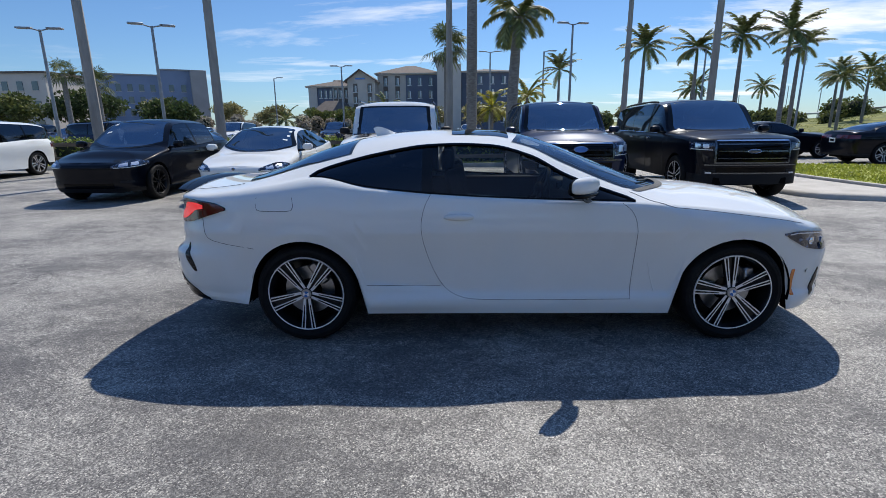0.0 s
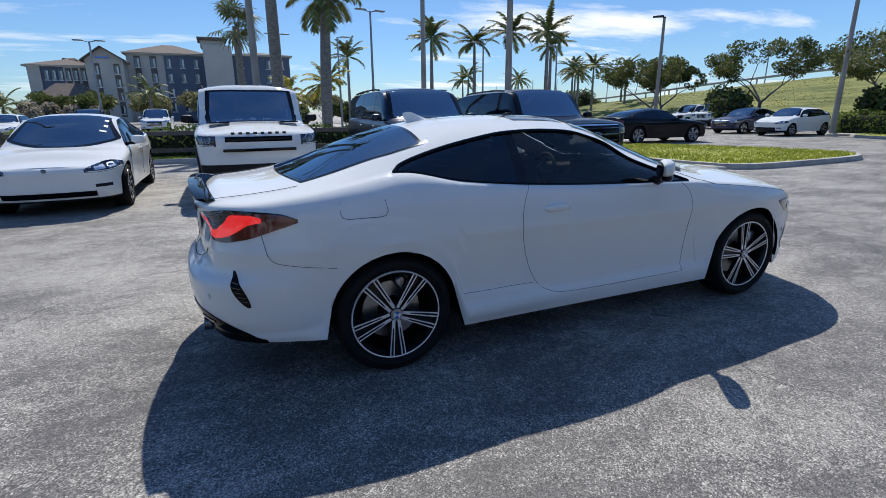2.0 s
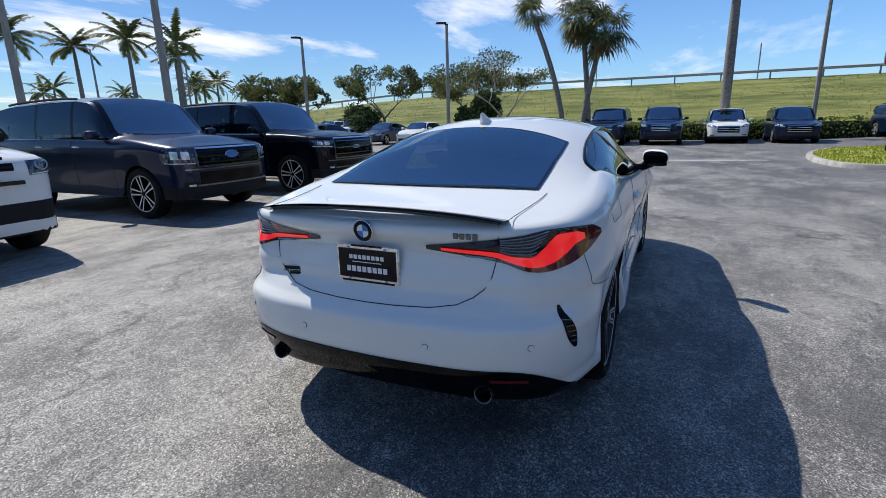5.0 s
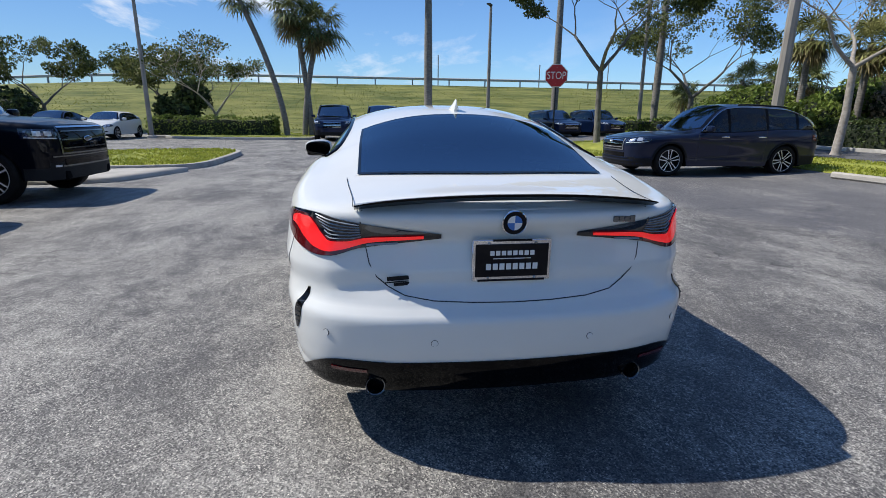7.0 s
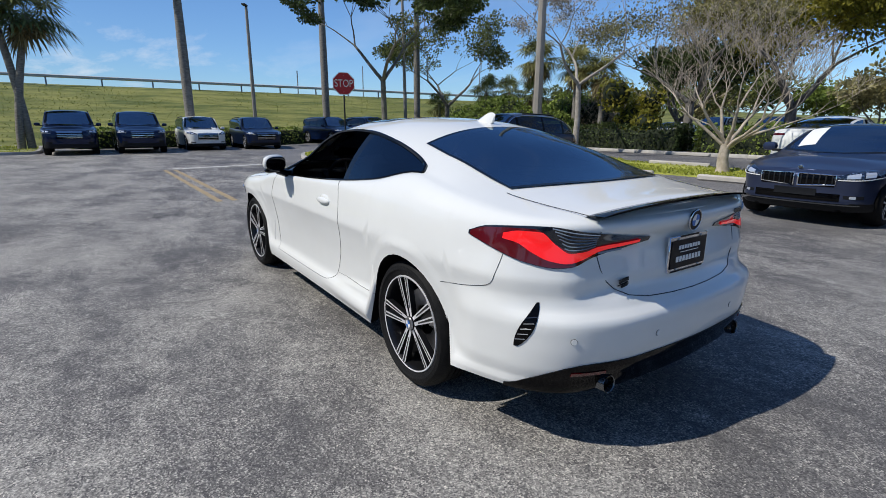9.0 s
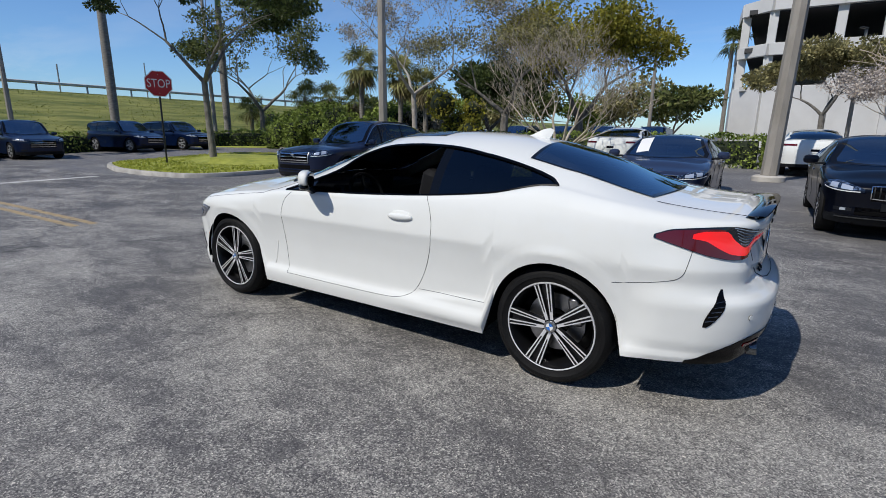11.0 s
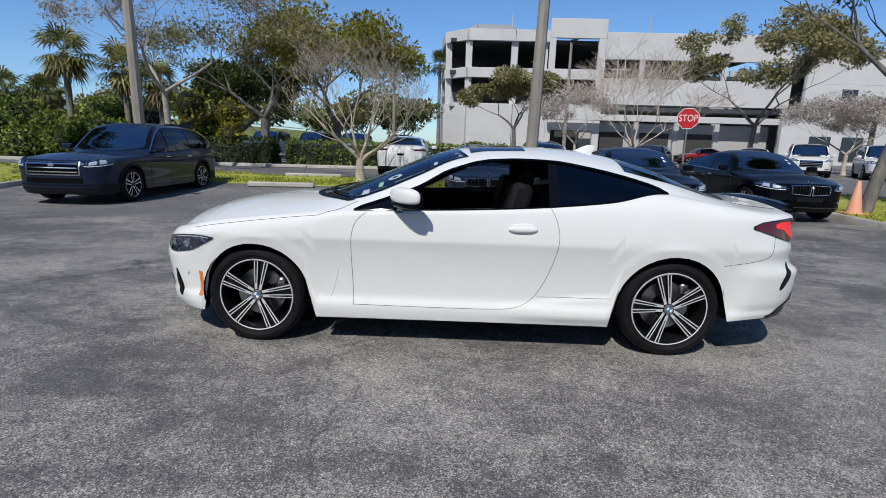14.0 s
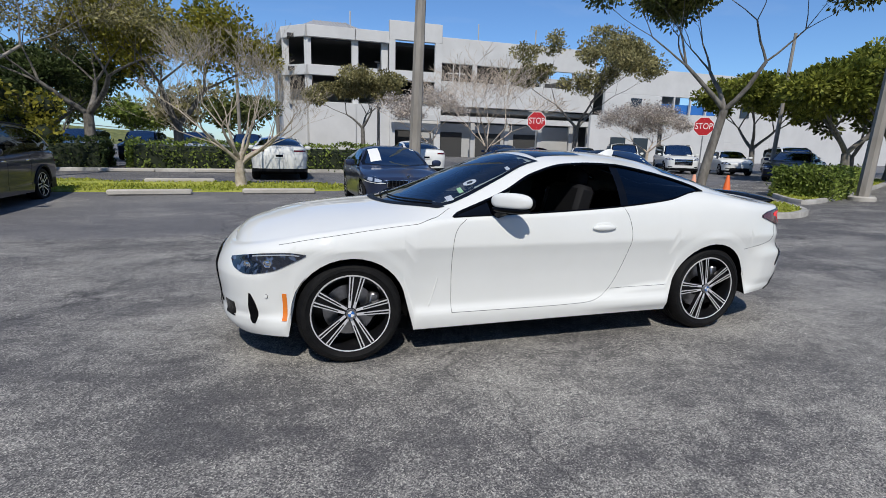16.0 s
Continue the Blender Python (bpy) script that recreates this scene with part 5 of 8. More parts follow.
    if kidney:
        for side in (1, -1):
            a0, a1 = sh.Sf(0.025), sh.Sf(w * gy)
            gr = part("grille", sidewise(sh.band(a0, a1, lambda X, s: g0, lambda X, s: g1, 0.006, 6, 4), side), GLOSS_BLACK, car)
            loop = [(a0, g0), (a1, g0 + 0.03), (a1, g1 - 0.01), (a0, g1), (a0, g0)]
            part("grille_trim", Geo().tube([(p.x, p.y * side, p.z) for p in sh.line(loop, 0.008)], 0.009, 5), CHROME if chrome_top else PLASTIC, gr)
            part("fog_lamp", sidewise(sh.band(sh.Sf(w * 0.69), sh.Sf(w * 0.76), lambda X, s: sill + 0.165, lambda X, s: sill + 0.20, 0.010, 3, 2, 0.006), side), LAMP_CLEAR, car)
            for k in range(6):
                b0 = a0 + (a1 - a0) * (k + 0.4) / 6
                part("grille_bar", sidewise(sh.band(b0, b0 + (a1 - a0) * 0.04, lambda X, s: g0 + 0.015, lambda X, s: g1 - 0.015, 0.012, 1, 4, 0.006), side), PLASTIC, gr)
    else:
        gr = part("grille", sh.band(0.0, sh.Sf(w * gy), lambda X, s: g0, lambda X, s: g1, 0.006, 6, 4).mirror_y(), mesh_dark or GLOSS_BLACK, car)
    if kidney:
        part("plate_holder", sh.band(0.0, sh.Sf(0.26), lambda X, s: g0 - 0.13, lambda X, s: g0 - 0.035, 0.016, 4, 3, 0.01).mirror_y(), PLASTIC, car)
        part("bumper_strip", sh.band(0.0, sh.Sf(w * 0.80), lambda X, s: low_dark - 0.035, lambda X, s: low_dark - 0.018, 0.014, 10, 1, 0.008).mirror_y(), DARK_CHROME, car)
    for k in range(bars):
        z = g0 + (g1 - g0) * (k + 0.5) / bars
        part("grille_bar", sh.band(0.0, sh.Sf(w * gy * 0.96), lambda X, s: z - 0.010, lambda X, s: z + 0.010, 0.013, 5, 1, 0.008).mirror_y(), bar_mat or (CHROME if chrome_top else PLASTIC), gr)
    if chrome_top and not kidney and not coarse:
        part("grille_surround", sh.band(0.0, sh.Sf(w * gy * 1.04), lambda X, s: g0 - 0.028, lambda X, s: g0 - 0.004, 0.013, 6, 1, 0.01).mirror_y(), DARK_CHROME if bar_mat else STEEL, gr)
        for side in (1, -1):
            part("grille_edge", sidewise(sh.band(sh.Sf(w * gy), sh.Sf(w * gy * 1.05), lambda X, s: g0 - 0.01, lambda X, s: g1 + 0.005, 0.013, 1, 4, 0.01), side), DARK_CHROME if bar_mat else STEEL, gr)
    if chrome_top and not kidney:
        part("grille_trim", sh.band(0.0, sh.Sf(w * gy), lambda X, s: g1 - 0.012, lambda X, s: g1 + 0.012, 0.014, 6, 1, 0.01).mirror_y(), CHROME, gr)
    if badge:
        p = sh.wall(0.0, badge[0], 0.014)
        fb = part("front_badge", Geo().ball((p.x, 0, badge[0]), (0.012, badge[1], badge[2]), 8, 2.4), badge[3], car)
        part("badge_ring", Geo().tube([(p.x + 0.006, badge[1] * 1.06 * math.cos(k), badge[0] + badge[2] * 1.08 * math.sin(k)) for k in np.linspace(0, 6.2832, 21)], 0.006, 4), CHROME, fb)
    if box < 0.5 and not coarse and low_dark > 0.3:
        li = part("lower_intake", sh.band(0.0, sh.Sf(w * 0.58), lambda X, s: low_dark + 0.02, lambda X, s: low_dark + 0.12, 0.006, 8, 3).mirror_y(), GLOSS_BLACK, car)
        part("intake_lip", sh.band(0.0, sh.Sf(w * 0.70), lambda X, s: low_dark - 0.01, lambda X, s: low_dark + 0.012, 0.012, 8, 1, 0.008).mirror_y(), paint, li)
    if box >= 0.5 and not coarse and not cladding:
        lg = part("lower_grille", sh.band(0.0, sh.Sf(w * 0.60), lambda X, s: low_dark + 0.03, lambda X, s: g0 - 0.10, 0.006, 6, 3).mirror_y(), GLOSS_BLACK, car)
        part("skid_strip", sh.band(0.0, sh.Sf(w * 0.66), lambda X, s: low_dark + 0.005, lambda X, s: low_dark + 0.03, 0.012, 6, 1, 0.008).mirror_y(), DARK_CHROME, lg)
        part("bumper_lip", sh.band(0.0, sh.Sf(w * 0.80), lambda X, s: g0 - 0.065, lambda X, s: g0 - 0.045, 0.012, 8, 1, 0.008).mirror_y(), DARK_CHROME, lg)
        for side in (1, -1):
            part("fog_lamp", sidewise(sh.band(sh.Sf(w * 0.68), sh.Sf(w * 0.78), lambda X, s: sill + 0.17, lambda X, s: sill + 0.20, 0.009, 4, 1, 0.006), side), LAMP_CLEAR, lg)
    part("bumper_base", sh.band(0.0, sh.S(a + R + 0.07), lambda X, s: sh.low(X) - 0.004, lambda X, s: low_dark, 0.005, 12, 2).mirror_y(), PLASTIC, car)
    part("rear_bumper_base", sh.band(sh.S(-a - R - 0.07), 1.0, lambda X, s: sh.low(X) - 0.004, lambda X, s: low_dark + 0.06, 0.005, 12, 2).mirror_y(), PLASTIC, car)
    if plate:
        p = sh.wall(1.0, 0.80 if tail != "suv" else 0.85)
        pl = part("number_plate", Geo().box((p.x - 0.014, 0, p.z), (0.012, 0.31, 0.16), 0.004), WHITE_TRIM, car)
        part("plate_writing", Geo().box((p.x - 0.021, 0, p.z), (0.004, 0.22, 0.07), 0), PAINT_BLACK, pl)
    for x, y, wd, ht in papers:
        g = Geo().grid([[(x + k * ht, y + b * wd, sh.top(x + k * ht, y + b * wd) + 0.008) for b in (-0.5, -0.25, 0, 0.25, 0.5)] for k in (-0.5, -0.3, -0.1, 0.1, 0.3, 0.5)])
        part("windscreen_paper", flip_up(g.mesh("windscreen_paper", WHITE_TRIM, 0)), None, car)
    part("cabin_floor", Geo().box(((cowl + rend) / 2 - 0.1, 0, sill + 0.16), (cowl - rend + 0.5, W * 0.8, 0.1), 0.02).box((cowl - 0.22, 0, hood - 0.12), (0.4, W * 0.78, 0.16), 0.05), UNDER, car)
    for side in (1, -1):
        seat = part("seat", Geo().box((0.0, 0.38 * side, sill + 0.36), (0.5, 0.5, 0.2), 0.05), SEAT, car)
        part("seat_back", Geo().box((-0.30, 0.38 * side, belt - 0.02), (0.15, 0.48, 0.62), 0.05, Matrix.Rotation(radians(-12), 3, "Y")), SEAT, seat)
        part("headrest", Geo().ball((-0.40, 0.38 * side, belt + 0.33), (0.05, 0.13, 0.09), 6, 3), SEAT, seat)
    part("underbody", Geo().box((0, 0, sill + 0.04), (L - 0.5, W - 2 * 0.36, 0.16), 0.03).box((0, 0, sill + 0.05), (wb - 2 * R - 0.1, W - 0.16, 0.08), 0.02), UNDER, car)
    for x in (a, -a):
        wheel_well(sh, x, car, 0.4)
    key = (R, arms, rim_face.name, rim_back.name)
    if key not in WHEELS:
        WHEELS[key] = wheel_meshes(R, R * 0.72, 0.24, arms, (0.02, 0.045), (0.022, 0.026), rim_face, rim_back, False)
    for k, (x, y) in enumerate(((a, w - 0.15), (a, -w + 0.15), (-a, w - 0.15), (-a, -w + 0.15))):
        put_wheel(WHEELS[key], car, x, y, R, 13 * k, True)
    car["reach"] = xf
    return car


WHEELS = {}


def facing(x, y, deg, z=0.0):
    return pose(x, y, z, 0, 0, deg)


def ground_z(x, y):
    """The yard is level round the drive and a little higher at its far side."""
    return 0.2 * smooth_step(-7.5, -13.0, y) - 0.01


def park_all():
    def at(car, x, y, deg):
        car.matrix_basis = facing(x, y, deg, ground_z(x, y))
        return car

    # the row nose-out beside the drive
    at(vehicle("crossover_car", "black electric crossover with smooth nose and paper in its side window", PAINT_BLACK, 4.75, 1.92, 1.62, 2.89, 0.85, 0.355, 1.02, 0.80, 1.0, 1.08, 1.15, 0.15, -1.45, "suv", box=0.15,
               tumble=0.28, lamp=(0.50, 0.66, 0.80), grille=(0.5, 0.30, 0.40), bars=0, rim_face=ALLOY_DARK, screen=0.6, rake=1.0, pillars=(-0.3, -1.2), papers=((0.35, -0.5, 0.07, 0.07), (0.62, -0.52, 0.1, 0.05))), -7.4, 5.3 + 2.30, -90)
    at(vehicle("electric_sedan", "white electric sedan with smooth nose and dark roof", PAINT_WHITE, 4.69, 1.85, 1.44, 2.875, 0.84, 0.335, 0.93, 0.72, 0.92, 0.98, 1.2, 0.2, -0.95, "sedan", 1.08, box=0.12,
               tumble=0.26, lamp=(0.50, 0.60, 0.74), grille=(0.62, 0.27, 0.35), bars=0, low_dark=0.24, screen=0.6, badge=(0.665, 0.03, 0.02, DARK_CHROME), papers=((0.42, 0.55, 0.06, 0.06), (0.60, 0.55, 0.06, 0.06), (0.75, 0.52, 0.1, 0.04))), -4.54, 5.25 + 2.28, -90)
    offroad()
    at(vehicle("large_suv", "dark blue-grey full-size SUV with a wide barred grille", PAINT_BLUEGREY, 5.33, 2.03, 1.94, 3.11, 0.96, 0.40, 1.29, 1.12, 1.22, 1.25, 1.12, 0.30, -1.9, "suv", box=0.6,
               tumble=0.18, sill=0.34, lamp=(0.62, 0.84, 1.08), grille=(0.60, 0.82, 1.08), bars=3, bar_mat=PLASTIC, rails=True, chrome_top=True, low_dark=0.50, badge=(0.965, 0.12, 0.05, BLUE_MARK), screen=0.35, pillars=(-0.05, -1.1)), 1.95, 5.45 + 2.515, -90)
    at(vehicle("large_suv", "black full-size SUV with chrome-barred grille and bright wheels", PAINT_BLACK, 5.35, 2.06, 1.93, 3.07, 0.95, 0.41, 1.28, 1.16, 1.22, 1.25, 1.08, 0.28, -1.9, "suv", box=0.65,
               tumble=0.18, sill=0.36, lamp=(0.66, 0.94, 1.08), grille=(0.62, 0.74, 1.12), bars=3, bar_mat=DARK_CHROME, rails=True, chrome_top=True, low_dark=0.52, badge=(0.93, 0.11, 0.032, DARK_CHROME), screen=0.35, pillars=(-0.05, -1.1)), 4.95, 5.1 + 2.485, -90)
    at(vehicle("parked_suv", "white crossover parked at the end of the row", PAINT_WHITE, 4.7, 1.9, 1.66, 2.8, 0.9, 0.36, 1.08, 0.9, 1.02, 1.1, 1.1, 0.2, -1.5, "suv", coarse=True), -14.4, 10.2, -90)
    # dark coupes on the far side of the grass island
    muscle = vehicle("muscle_coupe", "black two-door muscle coupe parked beyond the grass", PAINT_BLACK, 5.02, 1.92, 1.46, 2.95, 0.95, 0.36, 1.02, 0.84, 1.0, 1.05, 0.85, -0.05, -1.2, "sedan", 1.10, box=0.7,
                     tumble=0.30, plate=True, tail_lamp=(0.86, 0.98, 0.15), grille=(0.75, 0.56, 0.72), bars=1, pillars=(-0.5,), coarse=True)
    at(muscle, 15.4, 13.9, -4)
    at(copy_thing(muscle, Matrix.Identity(4)), 12.9, 17.6, -4)
    # nose-in towards us below the bank
    hatch = vehicle("hatchback", "white compact hatchback with black grille, paper in its window", PAINT_WHITE, 4.37, 1.79, 1.44, 2.64, 0.93, 0.32, 1.0, 0.76, 0.95, 1.03, 1.05, 0.25, -1.2, "suv", box=0.2, tumble=0.25, coarse=True, rake=0.6,
                    grille=(0.6, 0.25, 0.45), bars=1, mesh_dark=PLASTIC)
    at(hatch, 26.0, 14.5, 180)
    sedan = vehicle("sedan_car", "grey saloon with a chrome-edged grille", PAINT_GREY, 4.6, 1.83, 1.45, 2.7, 0.92, 0.33, 0.98, 0.78, 0.95, 1.0, 1.0, 0.15, -0.95, "sedan", 1.08, coarse=True, chrome_top=True, box=0.3)
    at(sedan, 26.6, 17.6, 180)
    jeep()
    qx = vehicle("tall_suv", "dark blue full-size SUV with chrome grille, facing the drive", PAINT_NAVY, 5.3, 2.03, 1.92, 3.08, 0.95, 0.40, 1.25, 1.05, 1.2, 1.24, 1.1, 0.25, -1.8, "suv", coarse=True, chrome_top=True, box=0.55, sill=0.33,
                 lamp=(0.60, 0.92, 1.06), grille=(0.45, 0.70, 1.0), low_dark=0.48, rails=True)
    at(qx, 25.7, 2.55, 180)
    at(copy_thing(qx, Matrix.Identity(4)), 25.9, -0.15, 180)
    mid = vehicle("mid_suv", "white crossover SUV with chrome-edged black grille", PAINT_WHITE, 4.98, 1.96, 1.74, 2.9, 0.98, 0.37, 1.08, 0.92, 1.03, 1.1, 1.05, 0.2, -1.6, "suv", coarse=True, chrome_top=True, box=0.25, lamp=(0.55, 0.78, 0.92),
                  grille=(0.5, 0.52, 0.86), low_dark=0.36, rails=True)
    at(mid, 27.4, -3.2, 180)
    grey = vehicle("mid_suv", "blue-grey crossover SUV with chrome-edged black grille", PAINT_BLUEGREY, 4.98, 1.96, 1.74, 2.9, 0.98, 0.37, 1.08, 0.92, 1.03, 1.1, 1.05, 0.2, -1.6, "suv", coarse=True, chrome_top=True, box=0.25, lamp=(0.55, 0.78, 0.92),
                   grille=(0.5, 0.52, 0.86), low_dark=0.36, rails=True)
    at(grey, 27.2, -6.1, 180)
    navy = vehicle("mid_suv", "dark navy crossover SUV with chrome grille", PAINT_NAVY, 4.7, 1.9, 1.68, 2.8, 0.93, 0.37, 1.06, 0.88, 1.02, 1.1, 1.05, 0.2, -1.5, "suv", coarse=True, chrome_top=True, box=0.25, lamp=(0.55, 0.76, 0.88),
                   grille=(0.5, 0.48, 0.82), low_dark=0.36, rails=True)
    at(navy, 28.3, -11.3, 190)
    at(copy_thing(navy, Matrix.Identity(4)), 28.6, -14.4, 190)
    # beside the stop-sign island and in front of the wheel stops
    at(vehicle("estate_car", "dark blue-grey estate car with black cladding, roof rails and alloy wheels", PAINT_BLUEGREY, 5.18, 1.95, 1.70, 2.98, 1.04, 0.365, 1.04, 0.90, 1.02, 1.10, 0.98, 0.0, -1.45, "suv", box=0.3, rake=0.62,
               tumble=0.24, lamp=(0.58, 0.74, 0.90), grille=(0.52, 0.62, 0.86), bars=3, rails=True, cladding=True, low_dark=0.42, rim_back=ALLOY_DARK, chrome_top=True, badge=(0.80, 0.06, 0.03, CHROME), screen=0.5, pillars=(0.0, -0.95, -1.8), arch_line=True), 7.90, -7.94, 90)
    at(vehicle("grey_saloon", "dark grey saloon with twin black grille, paper on its windscreen", PAINT_GREY, 4.64, 1.83, 1.40, 2.81, 0.80, 0.335, 0.96, 0.78, 0.93, 0.98, 1.0, 0.1, -1.0, "sedan", 1.05, box=0.25,
               tumble=0.26, lamp=(0.48, 0.62, 0.76), grille=(0.50, 0.55, 0.72), bars=0, kidney=True, low_dark=0.34, badge=(0.79, 0.032, 0.032, DARK_CHROME), papers=((0.50, -0.44, 0.24, 0.52), (0.25, 0.5, 0.1, 0.05)), chrome_top=True), -0.62, -6.0 - 2.2, 90)
    black = vehicle("black_saloon", "glossy black saloon with twin-kidney grille and slim lamps", PAINT_BLACK, 4.71, 1.83, 1.44, 2.85, 0.82, 0.335, 0.98, 0.80, 0.95, 1.0, 1.0, 0.1, -1.0, "sedan", 1.07, box=0.25,
                    tumble=0.26, lamp=(0.50, 0.64, 0.78), grille=(0.42, 0.56, 0.76), bars=0, kidney=True, low_dark=0.34, badge=(0.82, 0.032, 0.032, DARK_CHROME), chrome_top=True, papers=((0.5, 0.5, 0.06, 0.05), (0.62, 0.5, 0.06, 0.05)))
    at(black, -3.96, -5.3 - 2.25, 90)
    at(copy_thing(black, Matrix.Identity(4)), -7.15, -6.1 - 2.25, 90)
    white = vehicle("white_saloon", "white saloon seen from behind, its rear dappled with shade", PAINT_WHITE, 4.75, 1.84, 1.44, 2.78, 0.95, 0.335, 0.98, 0.8, 0.95, 1.02, 1.0, 0.1, -1.0, "sedan", 1.10, box=0.3, tumble=0.26, plate=True, tail_lamp=(0.925, 0.985, 0.5), low_dark=0.33)
    at(white, 1.95, -15.6, -90)
    at(copy_thing(white, Matrix.Identity(4)), -3.5, -17.5, -90)
    # far rows, over the hedge
    rng = random.Random(5)
    far_sets = [(sedan, 0.0), (hatch, 0.0), (mid, 0.0), (grey, 0.0)]
    for k in range(11):
        src = far_sets[rng.choice((0, 1, 2, 2, 3))][0]
        at(copy_thing(src, Matrix.Identity(4)), 4.0 + 3.0 * k, -31 + rng.uniform(-0.5, 0.5), 90)
    for k in range(9):
        src = far_sets[rng.choice((0, 1, 2, 3))][0]
        at(copy_thing(src, Matrix.Identity(4)), -38 + 3.1 * k, 33 + rng.uniform(-0.5, 0.5), -90)
    for x, y, d, src in ((-10.5, 40, -90, grey), (-6.5, 41, -90, mid), (1.0, 44, -90, hatch), (-17.5, 22, 0, grey), (34, 28, 180, mid)):
        at(copy_thing(src, Matrix.Identity(4)), x, y, d)
    for x, y, d, src in ((-19.5, -24.5, 60, mid), (-21.8, -22.3, 60, mid), (-24.5, -20.8, 60, hatch), (-27.5, -19.0, 60, mid), (-16.5, -24.5, 60, hatch)):
        at(copy_thing(src, Matrix.Identity(4)), x, y, d)
    blue = vehicle("blue_saloon", "dark blue saloon parked beside the hedge", PAINT_NAVY, 4.8, 1.85, 1.45, 2.85, 0.9, 0.34, 0.98, 0.8, 0.95, 1.0, 1.0, 0.1, -1.0, "sedan", 1.08, coarse=True)
    at(blue, -22.0, -14.6, 28)
    red = vehicle("red_car", "small red car half hidden behind the row", PAINT_RED, 4.2, 1.8, 1.45, 2.6, 0.85, 0.32, 0.98, 0.8, 0.95, 1.0, 1.0, 0.1, -1.0, "sedan", 1.05, coarse=True)
    at(red, -21.0, -40.0, 0)
    at(copy_thing(blue, Matrix.Identity(4)), -10.6, -24.0, 60)


def offroad():
    """The white boxy off-roader."""
    car = vehicle("off_roader", "white boxy off-roader with black arches and square dark lamps", PAINT_WHITE, 4.66, 1.95, 1.94, 3.02, 0.85, 0.40, 1.28, 1.13, 1.24, 1.26, 1.10, 0.55, -1.75, "suv", box=0.85, brow=0.10,
                  tumble=0.14, sill=0.31, mirror_mat=PLASTIC, lamp=(0.66, 0.92, 1.08), grille=(0.52, 0.985, 1.065), bars=1, low_dark=0.64, cladding=True, screen=0.12, pillars=(-0.05, -1.05), rim_face=ALLOY_DARK, unit_mat=DARK_CHROME)
    car.matrix_basis = facing(-1.66, 5.20 + 2.36, -90, ground_z(-1.66, 7.5))
    for k in range(8):
        part("bonnet_writing", Geo().box((2.315, -0.385 + 0.11 * k, 1.118), (0.012, 0.055, 0.035), 0.004), GLOSS_BLACK, car)
    part("lower_slot", Geo().box((2.36, 0, 0.86), (0.03, 1.1, 0.045), 0.01), GLOSS_BLACK, car)
    for side in (1, -1):
        part("bonnet_tread", Geo().box((1.50, 0.55 * side, 1.272), (0.42, 0.30, 0.02), 0.006), GLOSS_BLACK, car)
        part("roof_edge", Geo().tube([(x, 0.78 * side, 1.93) for x in (0.4, -0.5, -1.6)], 0.015, 5), GLOSS_BLACK, car)
        for z in (0.98, 1.07):
            part("lamp_ring", Geo().tube([(2.27, (0.78 + 0.06 * math.cos(t)) * side, 1.03 + 0.06 * math.sin(t)) for t in np.linspace(0, 6.283, 13)], 0.008, 4), LAMP_CLEAR, car)
    return car


def jeep():
    car = vehicle("open_jeep", "white upright off-roader with slotted grille and dark soft top", PAINT_WHITE, 4.6, 1.87, 1.85, 2.95, 0.7, 0.41, 1.22, 1.12, 1.15, 1.18, 0.75, 0.45, -1.6, "suv", box=1.0, tumble=0.12, sill=0.42, coarse=True,
                  lamp=(0.52, 0.86, 1.04), grille=(0.42, 0.72, 1.04), bars=0, mesh_dark=PAINT_WHITE, low_dark=0.60, cladding=True, screen=0.05)
    car.matrix_basis = facing(31.5, 23.5, 190)
    for k in range(7):
        part("grille_slot", Geo().box((2.165, -0.27 + 0.09 * k, 0.88), (0.03, 0.045, 0.26), 0.008), GLOSS_BLACK, car)
    part("soft_top", Geo().box((-0.55, 0, 1.86), (2.1, 1.55, 0.05), 0.02), PLASTIC, car)
    return car


# ---- plants ----
BARK = material("grey_bark", (0.10, 0.09, 0.078), 0.9, second=(0.22, 0.205, 0.18), scale=9, bump=0.6, bump_scale=30, stretch=(1, 1, 0.35))
BARK_PALE = material("pale_bark", (0.32, 0.27, 0.20), 0.9, second=(0.52, 0.45, 0.36), scale=7, bump=0.4, bump_scale=25)
BARK_MID = material("weathered_bark", (0.27, 0.24, 0.20), 0.9, second=(0.42, 0.38, 0.33), scale=8, bump=0.4, bump_scale=25)
BARK_PALM = material("palm_trunk", (0.15, 0.135, 0.115), 0.9, second=(0.28, 0.26, 0.23), scale=6, bump=0.5, bump_scale=20, stretch=(1, 1, 3))
TWIG = material("bare_twig", (0.44, 0.36, 0.28), 0.9, second=(0.60, 0.51, 0.42), scale=5)
LEAF_OAK = leaf_material("oak_leaf", (0.055, 0.08, 0.022), (0.20, 0.21, 0.065), 0.25)
LEAF_OLIVE = leaf_material("olive_leaf", (0.15, 0.14, 0.055), (0.40, 0.36, 0.17), 0.3)
LEAF_YELLOW = leaf_material("yellow_green_leaf", (0.14, 0.15, 0.02), (0.38, 0.33, 0.05), 0.35)
LEAF_DARK = leaf_material("dark_leaf", (0.03, 0.05, 0.018), (0.10, 0.13, 0.04), 0.25)
LEAF_HEDGE = leaf_material("hedge_leaf", (0.08, 0.125, 0.022), (0.27, 0.33, 0.07), 0.25)
LEAF_PALM = leaf_material("palm_frond", (0.075, 0.10, 0.032), (0.19, 0.205, 0.075), 0.15)
LEAF_PALM_OLIVE = leaf_material("olive_frond", (0.15, 0.16, 0.05), (0.32, 0.31, 0.12), 0.3)
